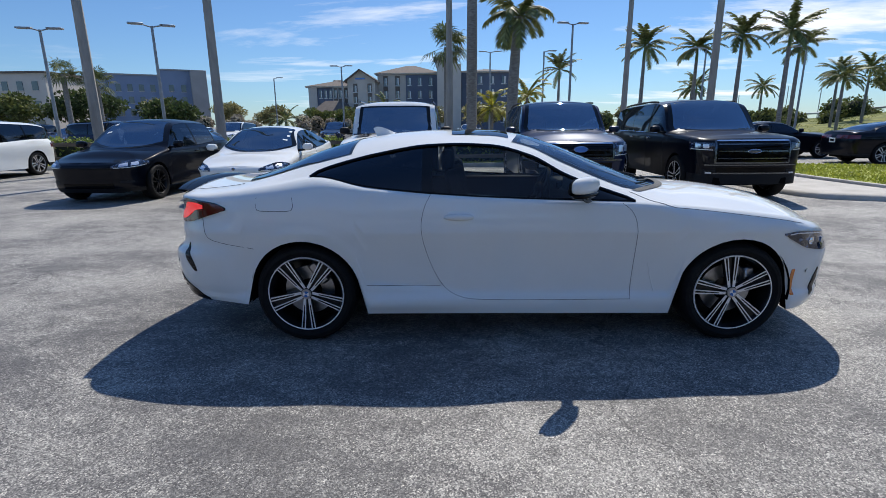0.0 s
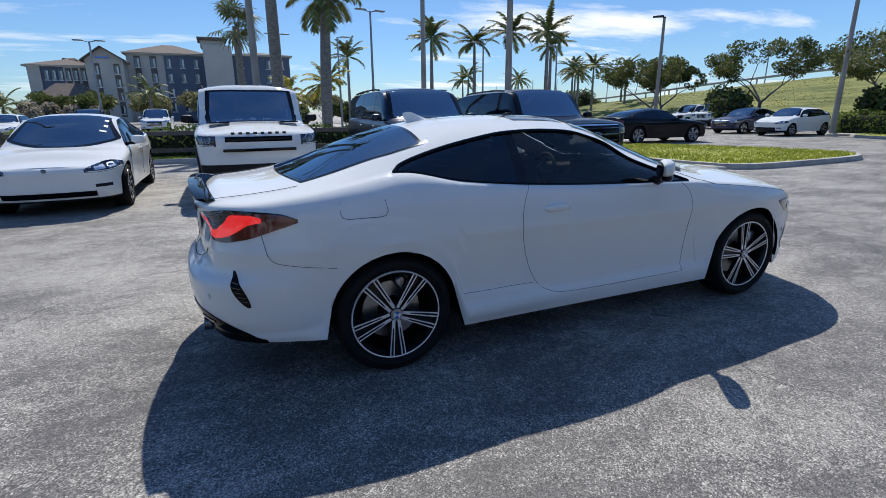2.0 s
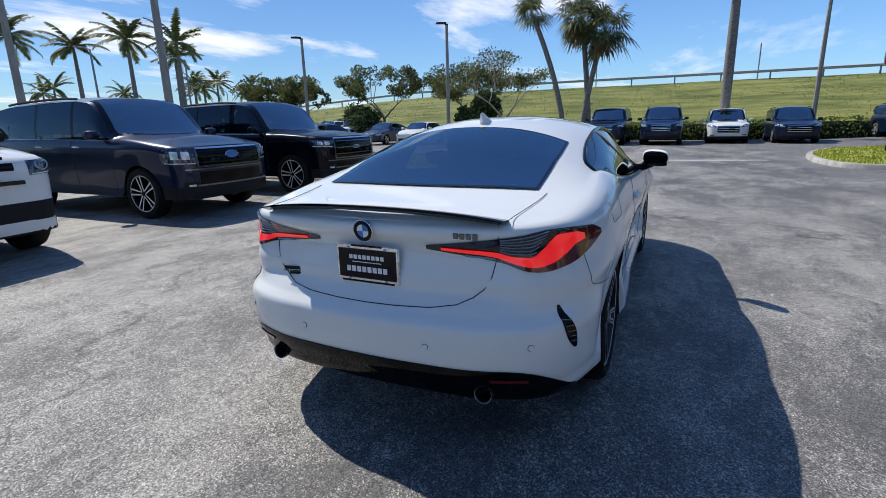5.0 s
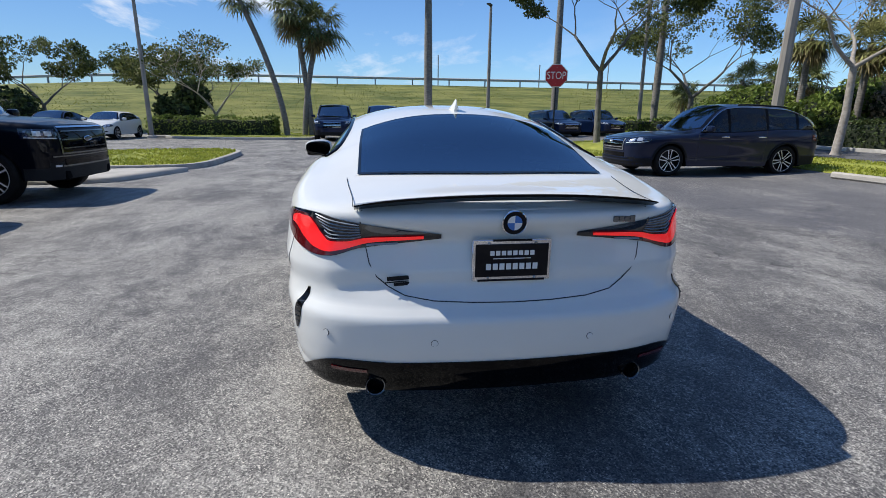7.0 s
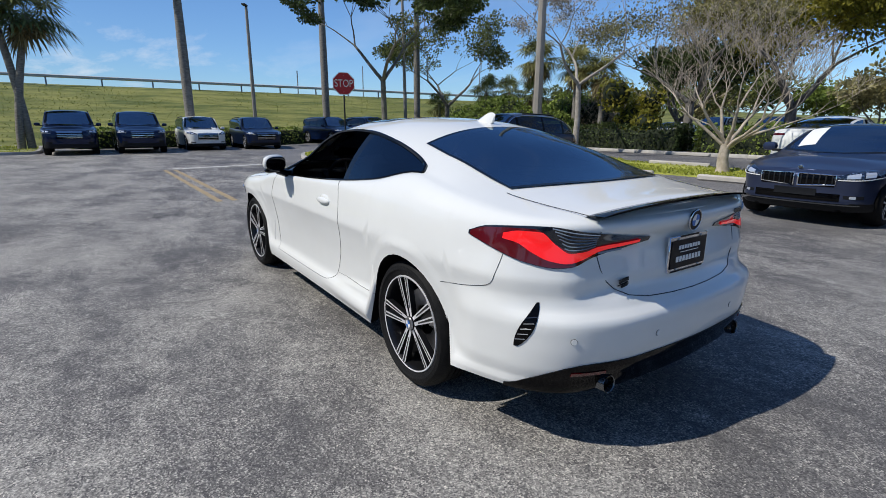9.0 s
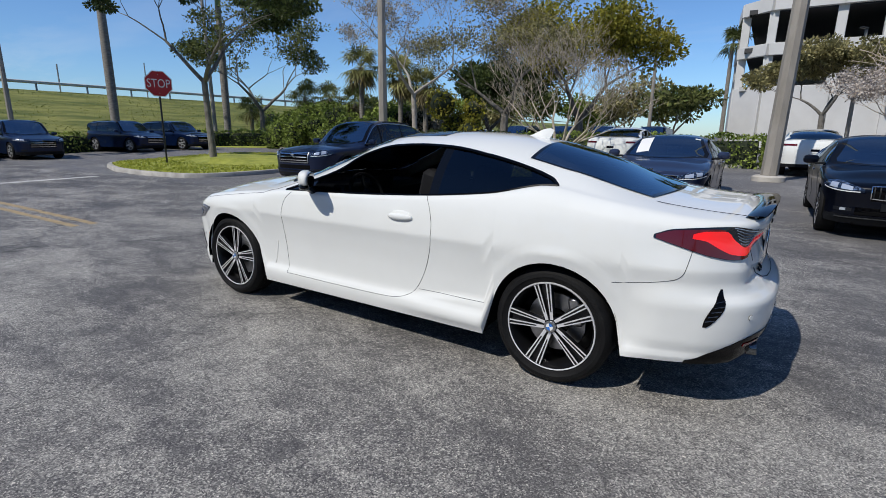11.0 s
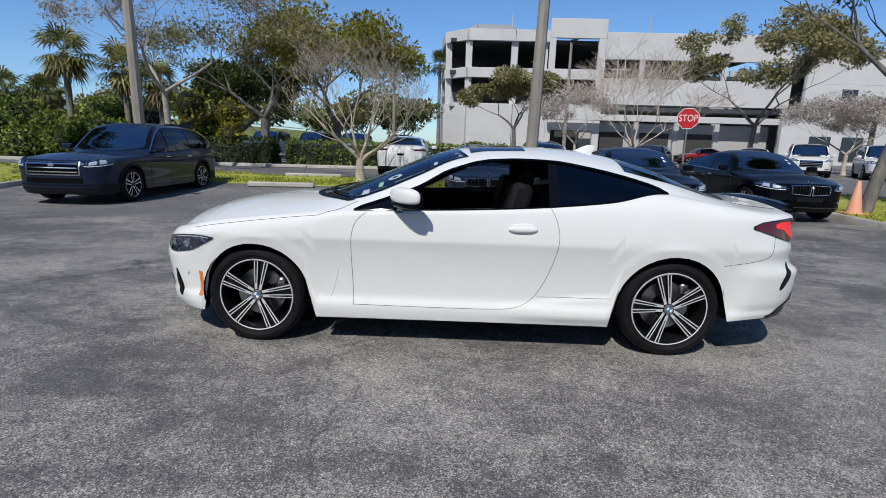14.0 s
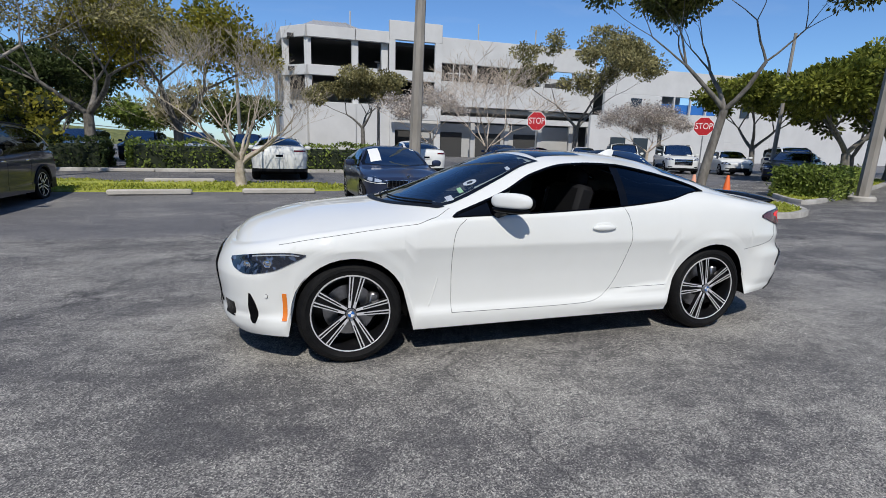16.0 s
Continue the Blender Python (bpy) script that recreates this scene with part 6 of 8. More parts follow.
LEAF_TWIG = leaf_material("grey_twig_leaf", (0.26, 0.22, 0.16), (0.45, 0.40, 0.31))
LEAF_BLOSSOM = leaf_material("pale_blossom", (0.38, 0.33, 0.29), (0.60, 0.55, 0.50))
LEAF_FICUS = leaf_material("ficus_leaf", (0.10, 0.125, 0.02), (0.28, 0.29, 0.05), 0.3)
LEAF_PALM_DRY = leaf_material("dry_frond", (0.20, 0.16, 0.08), (0.32, 0.26, 0.13), 0.3)
# near-black bodies behind the leaves, coloured as the shade inside hedges and shrubs
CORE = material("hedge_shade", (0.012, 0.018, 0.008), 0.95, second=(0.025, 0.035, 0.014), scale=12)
SHAFT = material("palm_crownshaft", (0.10, 0.16, 0.05), 0.5, second=(0.16, 0.20, 0.08), scale=4)


def leaves(centres, size, rng, stretch=1.8, droop=0.0):
    """One small folded leaf at each centre: arrays of points and faces."""
    n = len(centres)
    a = rng.normal(size=(n, 3))
    a[:, 2] -= droop
    a /= np.linalg.norm(a, axis=1)[:, None]
    b = np.cross(a, rng.normal(size=(n, 3)))
    b /= np.linalg.norm(b, axis=1)[:, None] + 1e-9
    s = size * rng.uniform(0.6, 1.4, size=(n, 1))
    p = np.stack([centres - a * s * stretch / 2, centres + b * s / 2, centres + a * s * stretch / 2, centres - b * s / 2], axis=1)
    return p.reshape(-1, 3)


def leaf_mesh(name, centres, size, mat, seed, stretch=1.8, droop=0.0):
    rng = np.random.default_rng(seed)
    pts = leaves(np.asarray(centres), size, rng, stretch, droop)
    n = len(pts) // 4
    me = bpy.data.meshes.new(name)
    me.vertices.add(4 * n)
    me.vertices.foreach_set("co", pts.astype(np.float32).ravel())
    me.loops.add(4 * n)
    me.loops.foreach_set("vertex_index", np.arange(4 * n, dtype=np.int32))
    me.polygons.add(n)
    me.polygons.foreach_set("loop_start", np.arange(0, 4 * n, 4, dtype=np.int32))
    me.update(calc_edges=True)
    me.materials.append(mat)
    return me


def grow(height, spread, trunk_r, fork, seed, levels=5, arms=(2, 3), rise=0.55, lean=(0, 0), twist=0.35, shrink=0.72, bend=0.25, thin=0.004, first=0):
    """The limbs of a tree as tubes, and the tips of its twigs. fork: the height where the trunk divides."""
    rng = random.Random(seed)
    g, tips, limbs = Geo(), [], []
    step0 = (height - fork) * 0.42

    def limb(p, d, length, r, level, g):
        pts, rad = [p], [r]
        n = 4 if level < 3 else 2
        for i in range(n):
            d = (d + Vector((rng.uniform(-1, 1), rng.uniform(-1, 1), rng.uniform(-0.6, 0.9))) * bend * 0.6).normalized()
            p = p + d * length / n
            pts.append(p)
            rad.append(r * (1 - 0.38 * (i + 1) / n))
        rad = [max(q, thin) for q in rad]
        g.tube(pts, rad, 7 if level < 2 else (5 if level < 4 else 3), cap=False)
        if level >= levels:
            tips.append((p, d))
            return
        if level >= levels - 2:
            tips.append((pts[len(pts) // 2], d))
        k = rng.randint(*arms)
        base = rng.uniform(0, 6.28)
        for j in range(k):
            az = base + 6.283 * j / k + rng.uniform(-0.5, 0.5)
            out = Vector((math.cos(az), math.sin(az), 0))
            tilt = twist + rng.uniform(0.05, 0.35)
            nd = (d * math.cos(tilt) + out * math.sin(tilt) * spread + Vector((0, 0, rise * 0.25))).normalized()
            limb(p, nd, length * shrink * rng.uniform(0.8, 1.15), rad[-1] * (0.78 if j == 0 else 0.66), level + 1, g)

    top = Vector((lean[0] * fork, lean[1] * fork, fork))
    mid = top * 0.5 + Vector((rng.uniform(-0.05, 0.05), rng.uniform(-0.05, 0.05), 0)) * fork
    g.tube([Vector((0, 0, -0.1)), Vector((0, 0, 0.12)), mid, top], [trunk_r * 1.5, trunk_r * 1.08, trunk_r * 0.92, trunk_r * 0.82], 9, cap=False)
    k = first or max(2, arms[1])
    base = rng.uniform(0, 6.28)
    for j in range(k):
        az = base + 6.283 * j / k
        wide = spread * (rng.uniform(0.25, 0.95) if first else 0.75)
        d = Vector((math.cos(az) * wide, math.sin(az) * wide, 0.9)).normalized()
        limbs.append(Geo())
        limb(top - Vector((0, 0, rng.uniform(0, 0.25) * fork if first else 0)), d, step0 * rng.uniform(0.85, 1.15), trunk_r * (0.42 if first else 0.6), 1, limbs[-1])
    return g, limbs, tips


def tree(name, label, x, y, bark, leaf, height, spread, trunk_r, fork, seed, levels=5, arms=(2, 3), per_tip=10, cloud=0.35, size=0.09, rise=0.5, lean=(0, 0), shrink=0.72, bend=0.25, twist=0.35, squash=0.8, category="tree", thin=0.004, first=0):
    t = thing(name, label, category, pose(x, y, ground_z(x, y)))
    g, limbs, tips = grow(height, spread, trunk_r, fork, seed, levels, arms, rise, lean, twist, shrink, bend, thin, first)
    zmax = max(p.z for p, _ in tips)
    k = height / zmax if zmax > 0 else 1
    for gg in (g, *limbs):
        gg.v = [(vx * (1 + (k - 1) * min(1, vz / height)), vy * (1 + (k - 1) * min(1, vz / height)), vz if vz < fork else fork + (vz - fork) * (height - fork) / (zmax - fork)) for vx, vy, vz in gg.v]
    part("trunk", g, bark, t, smooth=60)
    for gg in limbs:
        part("limb", gg, bark, t, smooth=60)
    if leaf is not None:
        rng = np.random.default_rng(seed)
        cs = []
        for p, d in tips:
            q = np.array((p.x * (1 + (k - 1) * min(1, p.z / height)), p.y * (1 + (k - 1) * min(1, p.z / height)), p.z if p.z < fork else fork + (p.z - fork) * (height - fork) / (zmax - fork)))
            # tight sprays of leaves round each twig's end
            off = rng.normal(size=(per_tip, 3))
            off *= np.minimum(1, 1.35 / (np.linalg.norm(off, axis=1)[:, None] + 1e-6))
            cs.append(q + off * 0.72 * cloud * np.array((1, 1, squash)))
        part("crown", leaf_mesh("crown", np.concatenate(cs), size, leaf, seed), None, t)
    return t


def frond(g, base, az, pitch, length, rng, droop=1.0, leaflets=18, width=0.42, slot=0, twist=0.0):
    """A feather frond: an arching midrib with narrow leaflets on both sides."""
    p = Vector(base)
    out = Vector((math.cos(az), math.sin(az), 0))
    side = Vector((-math.sin(az), math.cos(az), 0))
    a = pitch
    pts = [p]
    n = 9
    for i in range(n):
        p = p + (out * math.cos(a) + Vector((0, 0, 1)) * math.sin(a)) * length / n
        a -= droop * (0.10 + 0.16 * i / n)
        pts.append(p)
    g.tube(pts, [0.03 * (1 - 0.85 * i / n) + 0.004 for i in range(n + 1)], 3, slot, False)
    for i in range(leaflets):
        t = 0.12 + 0.88 * i / leaflets
        k = t * n
        j = min(n - 1, int(k))
        q = pts[j].lerp(pts[j + 1], k - j)
        fw = (pts[j + 1] - pts[j]).normalized()
        ln = width * math.sin(math.pi * (0.15 + 0.8 * t)) ** 0.7 * rng.uniform(0.85, 1.1)
        for s in (-1, 1):
            tip = q + side * s * ln * 0.75 + fw * ln * 0.55 + Vector((0, 0, -0.45 * ln * rng.uniform(0.5, 1.3)))
            mid = q.lerp(tip, 0.5) + Vector((0, 0, 0.05 * ln))
            w = fw * 0.05
            g.add([q - w, q + w, mid + w * 0.9, tip, mid - w * 0.9], [(0, 1, 2, 4), (4, 2, 3)], slot)


def royal_palm(x, y, height, seed, r=0.20, fronds=15, length=2.6, label="tall royal palm with smooth grey trunk and arching fronds", lean=(0, 0), droop=1.0, shaft=True, width=0.45, leaf=None, name="royal_palm"):
    rng = random.Random(seed)
    t = thing(name, label, "palm tree", pose(x, y, ground_z(x, y)), "palms")
    top = Vector((lean[0], lean[1], height))
    pts = [Vector((lean[0] * (k / 8) ** 1.5, lean[1] * (k / 8) ** 1.5, height * k / 8)) for k in range(9)]
    rad = [r * (1.25 if k == 0 else 1.0 + 0.18 * math.sin(math.pi * k / 8) - 0.18 * k / 8) for k in range(9)]
    part("trunk", Geo().tube(pts, rad, 12), BARK_PALM, t)
    if shaft:
        part("crownshaft", Geo().tube([top, top + Vector((0, 0, 0.5)), top + Vector((0, 0, 1.0))], [r * 0.85, r * 0.75, r * 0.35], 10), SHAFT, t)
        top = top + Vector((0, 0, 0.95))
    for k in range(fronds):
        g = Geo()
        frond(g, top, 6.283 * k / fronds + rng.uniform(-0.2, 0.2), rng.uniform(-0.35, 1.3), length * rng.uniform(0.8, 1.1), rng, droop * 0.72 * rng.uniform(0.7, 1.3), 22, width)
        part("frond", g, leaf or LEAF_PALM, t, smooth=0)
    return t


def fan_palm(x, y, height, seed, r=0.17, heads=26, size=0.75, lean=(0, 0), label="cabbage palm with a round head of fan leaves", skirt=0, leaf=None, name="fan_palm"):
    rng = random.Random(seed)
    t = thing(name, label, "palm tree", pose(x, y, ground_z(x, y)), "palms")
    pts = [Vector((lean[0] * (k / 8) ** 1.6, lean[1] * (k / 8) ** 1.6, height * k / 8)) for k in range(9)]
    part("trunk", Geo().tube(pts, [r * (1.2 - 0.25 * k / 8) for k in range(9)], 10), BARK_PALM, t)
    top = pts[-1]
    green, dry = Geo(), Geo()
    for k in range(heads + skirt):
        hang = k >= heads
        g = dry if hang else green
        az = rng.uniform(0, 6.283)
        el = rng.uniform(-1.35, -0.8) if hang else rng.uniform(-0.7, 1.35)
        d = Vector((math.cos(az) * math.cos(el), math.sin(az) * math.cos(el), math.sin(el)))
        stalk = size * rng.uniform(0.5, 1.0) * (0.8 if hang else 1)
        hub = top + d * stalk
        g.tube([top, top + d * stalk * 0.5 + Vector((0, 0, 0.06)), hub], 0.014, 3, 0, False)
        side = d.cross(Vector((0, 0, 1))).normalized() if abs(d.z) < 0.95 else Vector((1, 0, 0))
        up = side.cross(d)
        n = 13
        for j in range(n):
            an = radians(-115 + 230 * j / (n - 1))
            v = (d * math.cos(an) + side * math.sin(an)).normalized()
            ln = size * rng.uniform(0.85, 1.1) * (1 - 0.15 * abs(an))
            w = up.cross(v).normalized() * size * 0.045
            mid = hub + v * ln * 0.55
            tip = hub + v * ln + Vector((0, 0, -0.35 * ln * (1 if not hang else 0.5)))
            g.add([hub, mid - w, tip, mid + w], [(0, 1, 2, 3)])
    part("crown", green, leaf or LEAF_PALM, t, smooth=0)
    if skirt:
        part("dry_skirt", dry, LEAF_PALM_DRY, t, smooth=0)
    return t


def hedge(x0, y0, x1, y1, width, height, seed, label="clipped green hedge with dark gaps below", leaf=None, density=420, size=0.07, name="hedge"):
    d = Vector((x1 - x0, y1 - y0, 0))
    n = Vector((-d.y, d.x, 0)).normalized()
    ln = d.length
    t = thing(name, label, "hedge", pose(x0, y0, ground_z(x0, y0)))
    rng = np.random.default_rng(seed)
    seg = max(2, int(ln / 0.8))
    rows = []
    for k in range(seg + 1):
        c = d * (0.02 + 0.96 * k / seg) if ln < 12 else d * (0.008 + 0.984 * k / seg)
        w, h = width * 0.42 * rng.uniform(0.85, 1.0), height * 0.9 * rng.uniform(0.93, 1.0)
        rows.append([c + n * w, c + n * w * 1.02 + Vector((0, 0, h * 0.8)), c + n * w * 0.7 + Vector((0, 0, h)), c - n * w * 0.7 + Vector((0, 0, h)), c - n * w * 1.02 + Vector((0, 0, h * 0.8)), c - n * w])
    part("shade_core", Geo().grid(rows), CORE, t)
    m = int(ln * density)
    u = rng.uniform(0, 1, m)
    q = rng.uniform(0, 1, m)
    per = 2 * height + width
    s = q * per
    off = np.where(s < height, width / 2, np.where(s < height + width, width / 2 - (s - height), -width / 2))
    z = np.where(s < height, s, np.where(s < height + width, height, 2 * height + width - s))
    bump = 0.06 * np.sin(u * ln * 2.1 + seed) + 0.05 * np.sin(u * ln * 5.3)
    pts = np.outer(u, np.array(d)) + np.outer(off, np.array(n)) + np.outer(np.maximum(0.03, z + bump), (0, 0, 1)) + rng.normal(size=(m, 3)) * 0.05
    e = int(width * height * density * 2.2)
    side = rng.integers(0, 2, e)
    ends = np.outer(side, np.array(d)) + np.outer(rng.uniform(-0.5, 0.5, e) * width, np.array(n)) + np.outer(rng.uniform(0.03, 1.0, e) * height, (0, 0, 1)) + rng.normal(size=(e, 3)) * 0.05
    pts = np.concatenate([pts, ends])
    pts[:, 2] = np.maximum(pts[:, 2], 0.04)
    part("foliage", leaf_mesh("foliage", pts, size, leaf or LEAF_HEDGE, seed), None, t)
    return t


def shrub(x, y, w, h, seed, leaf, label="dense rounded green shrub", n=2600, size=0.10, name="shrub"):
    t = thing(name, label, "shrub", pose(x, y, ground_z(x, y)))
    rng = np.random.default_rng(seed)
    lumps = [(rng.uniform(-0.5, 0.5) * w, rng.uniform(-0.5, 0.5) * w * 0.7, rng.uniform(0.25, 0.75) * h, rng.uniform(0.22, 0.38) * min(w, h)) for _ in range(7)]
    pts = []
    for cx, cy, cz, r in lumps:
        part("shade_core", Geo().ball((cx, cy, cz), (r * 0.8, r * 0.8, r * 0.76), 6), CORE, t)
        d = rng.normal(size=(n // 7, 3))
        d /= np.linalg.norm(d, axis=1)[:, None]
        pts.append(np.array((cx, cy, cz)) + d * r * rng.uniform(0.75, 1.2, size=(n // 7, 1)))
    for k in range(3):
        part("stem", Geo().tube([(0.1 * k, 0, 0), (0.2 * (k - 1) * w * 0.5, 0.1 * (k - 1), h * 0.4)], 0.04, 5), BARK, t)
    pts = np.concatenate(pts)
    pts[:, 2] = np.maximum(pts[:, 2], 0.05)
    part("foliage", leaf_mesh("foliage", pts, size, leaf, seed), None, t)
    return t


# ---- ground, islands, bank ----
GRASS = material("lawn", (0.22, 0.255, 0.035), 0.9, second=(0.38, 0.39, 0.07), scale=2.2, detail=8, bump=0.8, bump_scale=70, fine=0.25)
BLADE = leaf_material("grass_blade", (0.26, 0.30, 0.04), (0.45, 0.46, 0.085), 0.3, 0.3)
BLADE_BANK = leaf_material("bank_blade", (0.17, 0.20, 0.04), (0.29, 0.30, 0.075), 0.3, 0.2)
BANK = material("bank_grass", (0.090, 0.115, 0.022), 0.95, second=(0.235, 0.235, 0.06), scale=0.45, detail=10, mix=(0.38, 0.62), bump=1.0, bump_scale=4, fine=0.2, stretch=(2.6, 0.45, 1))
CONCRETE = material("worn_concrete", (0.40, 0.375, 0.33), 0.9, second=(0.52, 0.49, 0.44), scale=1.6, detail=8, bump=0.25, bump_scale=60, fine=0.08)
KERB = material("stained_kerb", (0.30, 0.285, 0.26), 0.9, second=(0.48, 0.46, 0.42), scale=2.5, detail=8, bump=0.3, bump_scale=50)
POLE_CONCRETE = material("pole_concrete", (0.24, 0.22, 0.19), 0.9, second=(0.34, 0.315, 0.28), scale=2.5, bump=0.15, bump_scale=50, stretch=(1, 1, 0.3))
POLE_STEEL = material("grey_pole_steel", (0.22, 0.23, 0.24), 0.5, metal=0.5, second=(0.30, 0.31, 0.32), scale=4)
DARK_STEEL = material("dark_steel", (0.03, 0.03, 0.032), 0.5, metal=0.4)
STUCCO = material("white_stucco", (0.62, 0.62, 0.61), 0.85, second=(0.55, 0.55, 0.54), scale=0.5, detail=8, bump=0.1, bump_scale=30)
# white stucco copy darkened for walls in shade; plain grey on the rail
STUCCO_SHADE = material("shaded_stucco_grey", (0.50, 0.50, 0.49), 0.85, second=(0.44, 0.44, 0.43), scale=0.5)
HOTEL_WALL = material("beige_stucco", (0.52, 0.465, 0.40), 0.85, second=(0.45, 0.40, 0.345), scale=0.3, bump=0.1, bump_scale=20)
HOTEL_DARK = material("brown_grey_stucco", (0.30, 0.285, 0.275), 0.85, second=(0.25, 0.24, 0.23), scale=0.3)
HOTEL_SLATE = material("slate_blue_stucco", (0.12, 0.14, 0.185), 0.85, second=(0.095, 0.11, 0.15), scale=0.3)
CURTAIN = material("pale_curtain", (0.66, 0.65, 0.62), 0.8, second=(0.55, 0.54, 0.52), scale=3)
HOTEL_BLUE = material("blue_grey_stucco", (0.19, 0.24, 0.34), 0.85, second=(0.16, 0.205, 0.29), scale=0.2)
ROOF_BROWN = material("brown_shingle", (0.10, 0.08, 0.065), 0.9, second=(0.15, 0.12, 0.10), scale=2, bump=0.3, bump_scale=8)
ROOF_METAL = material("pale_standing_seam", (0.45, 0.45, 0.44), 0.5, metal=0.3)
WINDOW = material("far_window_glass", (0.03, 0.04, 0.055), 0.08, coat=0.5)
# near-black that puts the shade of open decks and shops into colour
GARAGE_SHADE = material("garage_deep_shade", (0.06, 0.06, 0.06), 0.95)
RED_SIGN = material("sign_red", (0.52, 0.018, 0.022), 0.4, second=(0.45, 0.015, 0.02), scale=4)
YELLOW_LINE = material("worn_yellow_line", (0.40, 0.30, 0.16), 0.85, second=(0.20, 0.17, 0.13), scale=7, detail=9, mix=(0.45, 0.7), fine=0.3, bump_scale=70)
WHITE_LINE = material("worn_white_line", (0.55, 0.54, 0.51), 0.85, second=(0.22, 0.22, 0.21), scale=6, detail=9, mix=(0.45, 0.72), fine=0.25, bump_scale=70)
ORANGE = material("cone_orange", (0.85, 0.16, 0.03), 0.55, second=(0.75, 0.14, 0.03), scale=6)
ORANGE_PALE = material("faded_cone", (0.80, 0.38, 0.25), 0.6)
WOOD_RAIL = material("weathered_rail", (0.085, 0.07, 0.055), 0.9, second=(0.15, 0.13, 0.11), scale=8, stretch=(0.2, 1, 1))
MULCH = material("brown_mulch", (0.10, 0.07, 0.05), 0.95, second=(0.18, 0.14, 0.10), scale=20, bump=0.8, bump_scale=60)


def build_ground():
    xs = sorted({-900, -400, -200, -100, 100, 200, 400, 900, *range(-60, 61, 10)})
    ys = sorted({-900, -400, -200, -100, 100, 200, 400, 900, *range(-60, 61, 10), *[-13.5 + 0.5 * k for k in range(14)]})
    g = Geo().grid([[(x, y, ground_z(x, y)) for x in xs] for y in ys])
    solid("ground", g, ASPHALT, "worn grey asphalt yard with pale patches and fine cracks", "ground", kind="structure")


def inside(poly, x, y):
    hit = False
    for (x0, y0), (x1, y1) in zip(poly, poly[1:] + poly[:1]):
        if (y0 > y) != (y1 > y) and x < (x1 - x0) * (y - y0) / (y1 - y0) + x0:
            hit = not hit
    return hit


def rounded(poly, k=2):
    """Corners cut twice, so that an outline runs smoothly."""
    for _ in range(k):
        res = []
        for (x0, y0), (x1, y1) in zip(poly, poly[1:] + poly[:1]):
            res += [(0.78 * x0 + 0.22 * x1, 0.78 * y0 + 0.22 * y1), (0.22 * x0 + 0.78 * x1, 0.22 * y0 + 0.78 * y1)]
        poly = res
    return poly


def shrunk(poly, d):
    n = len(poly)
    area = sum(a[0] * b[1] - b[0] * a[1] for a, b in zip(poly, poly[1:] + poly[:1]))
    res = []
    for i in range(n):
        (x0, y0), (x1, y1), (x2, y2) = poly[i - 1], poly[i], poly[(i + 1) % n]
        t = Vector((x2 - x0, y2 - y0)).normalized()
        s = 1 if area > 0 else -1
        res.append((x1 - t.y * d * s, y1 + t.x * d * s))
    return res


def island(name, poly, top, label, kerb=True, blades=0, seed=1, h=0.13, category="lawn"):
    poly = rounded(poly)
    if sum(a[0] * b[1] - b[0] * a[1] for a, b in zip(poly, poly[1:] + poly[:1])) < 0:
        poly = poly[::-1]
    z = lambda p: ground_z(*p)
    if kerb:
        inner = shrunk(poly, 0.16)
        rows = []
        for p, q in zip(poly + poly[:1], inner + inner[:1]):
            m = (p[0] * 0.86 + q[0] * 0.14, p[1] * 0.86 + q[1] * 0.14)
            rows.append([(*p, z(p) - 0.02), (p[0] * 0.97 + q[0] * 0.03, p[1] * 0.97 + q[1] * 0.03, z(p) + h * 0.8), (*m, z(p) + h), (*q, z(p) + h), (*q, z(p) + h - 0.05)])
        solid("kerb", Geo().grid(rows), KERB, "stained concrete kerb round the planting", "kerb", kind="structure")
        poly = inner
    n = len(poly)
    c = (sum(p[0] for p in poly) / n, sum(p[1] for p in poly) / n)
    rows = [] if kerb else [[(*p, z(p) - 0.02) for p in poly]]
    rng = random.Random(seed)
    for k in range(7):
        t = k / 6
        rows.append([(p[0] + (c[0] - p[0]) * t, p[1] + (c[1] - p[1]) * t, z(p) + h - 0.02 + (0.05 * t if blades else 0.0) + (rng.uniform(-0.012, 0.012) if blades and 0 < k else 0)) for p in poly])
    ob = solid(name, Geo().grid(rows, 0, True), top, label, category, kind="structure", smooth=180)
    if blades:
        rg = np.random.default_rng(seed)
        x0, x1 = min(p[0] for p in poly), max(p[0] for p in poly)
        y0, y1 = min(p[1] for p in poly), max(p[1] for p in poly)
        pts = []
        while len(pts) < blades:
            x, y = rg.uniform(x0, x1), rg.uniform(y0, y1)
            if inside(poly, x, y):
                pts.append((x, y, ground_z(x, y) + h + 0.015))
        me = leaf_mesh("grass_blades", np.array(pts), 0.035, BLADE, seed, 2.2, -2.0)
        tagged(new("grass_blades", me), "short uneven grass blades on the island", "grass", kind="stuff")
    return ob


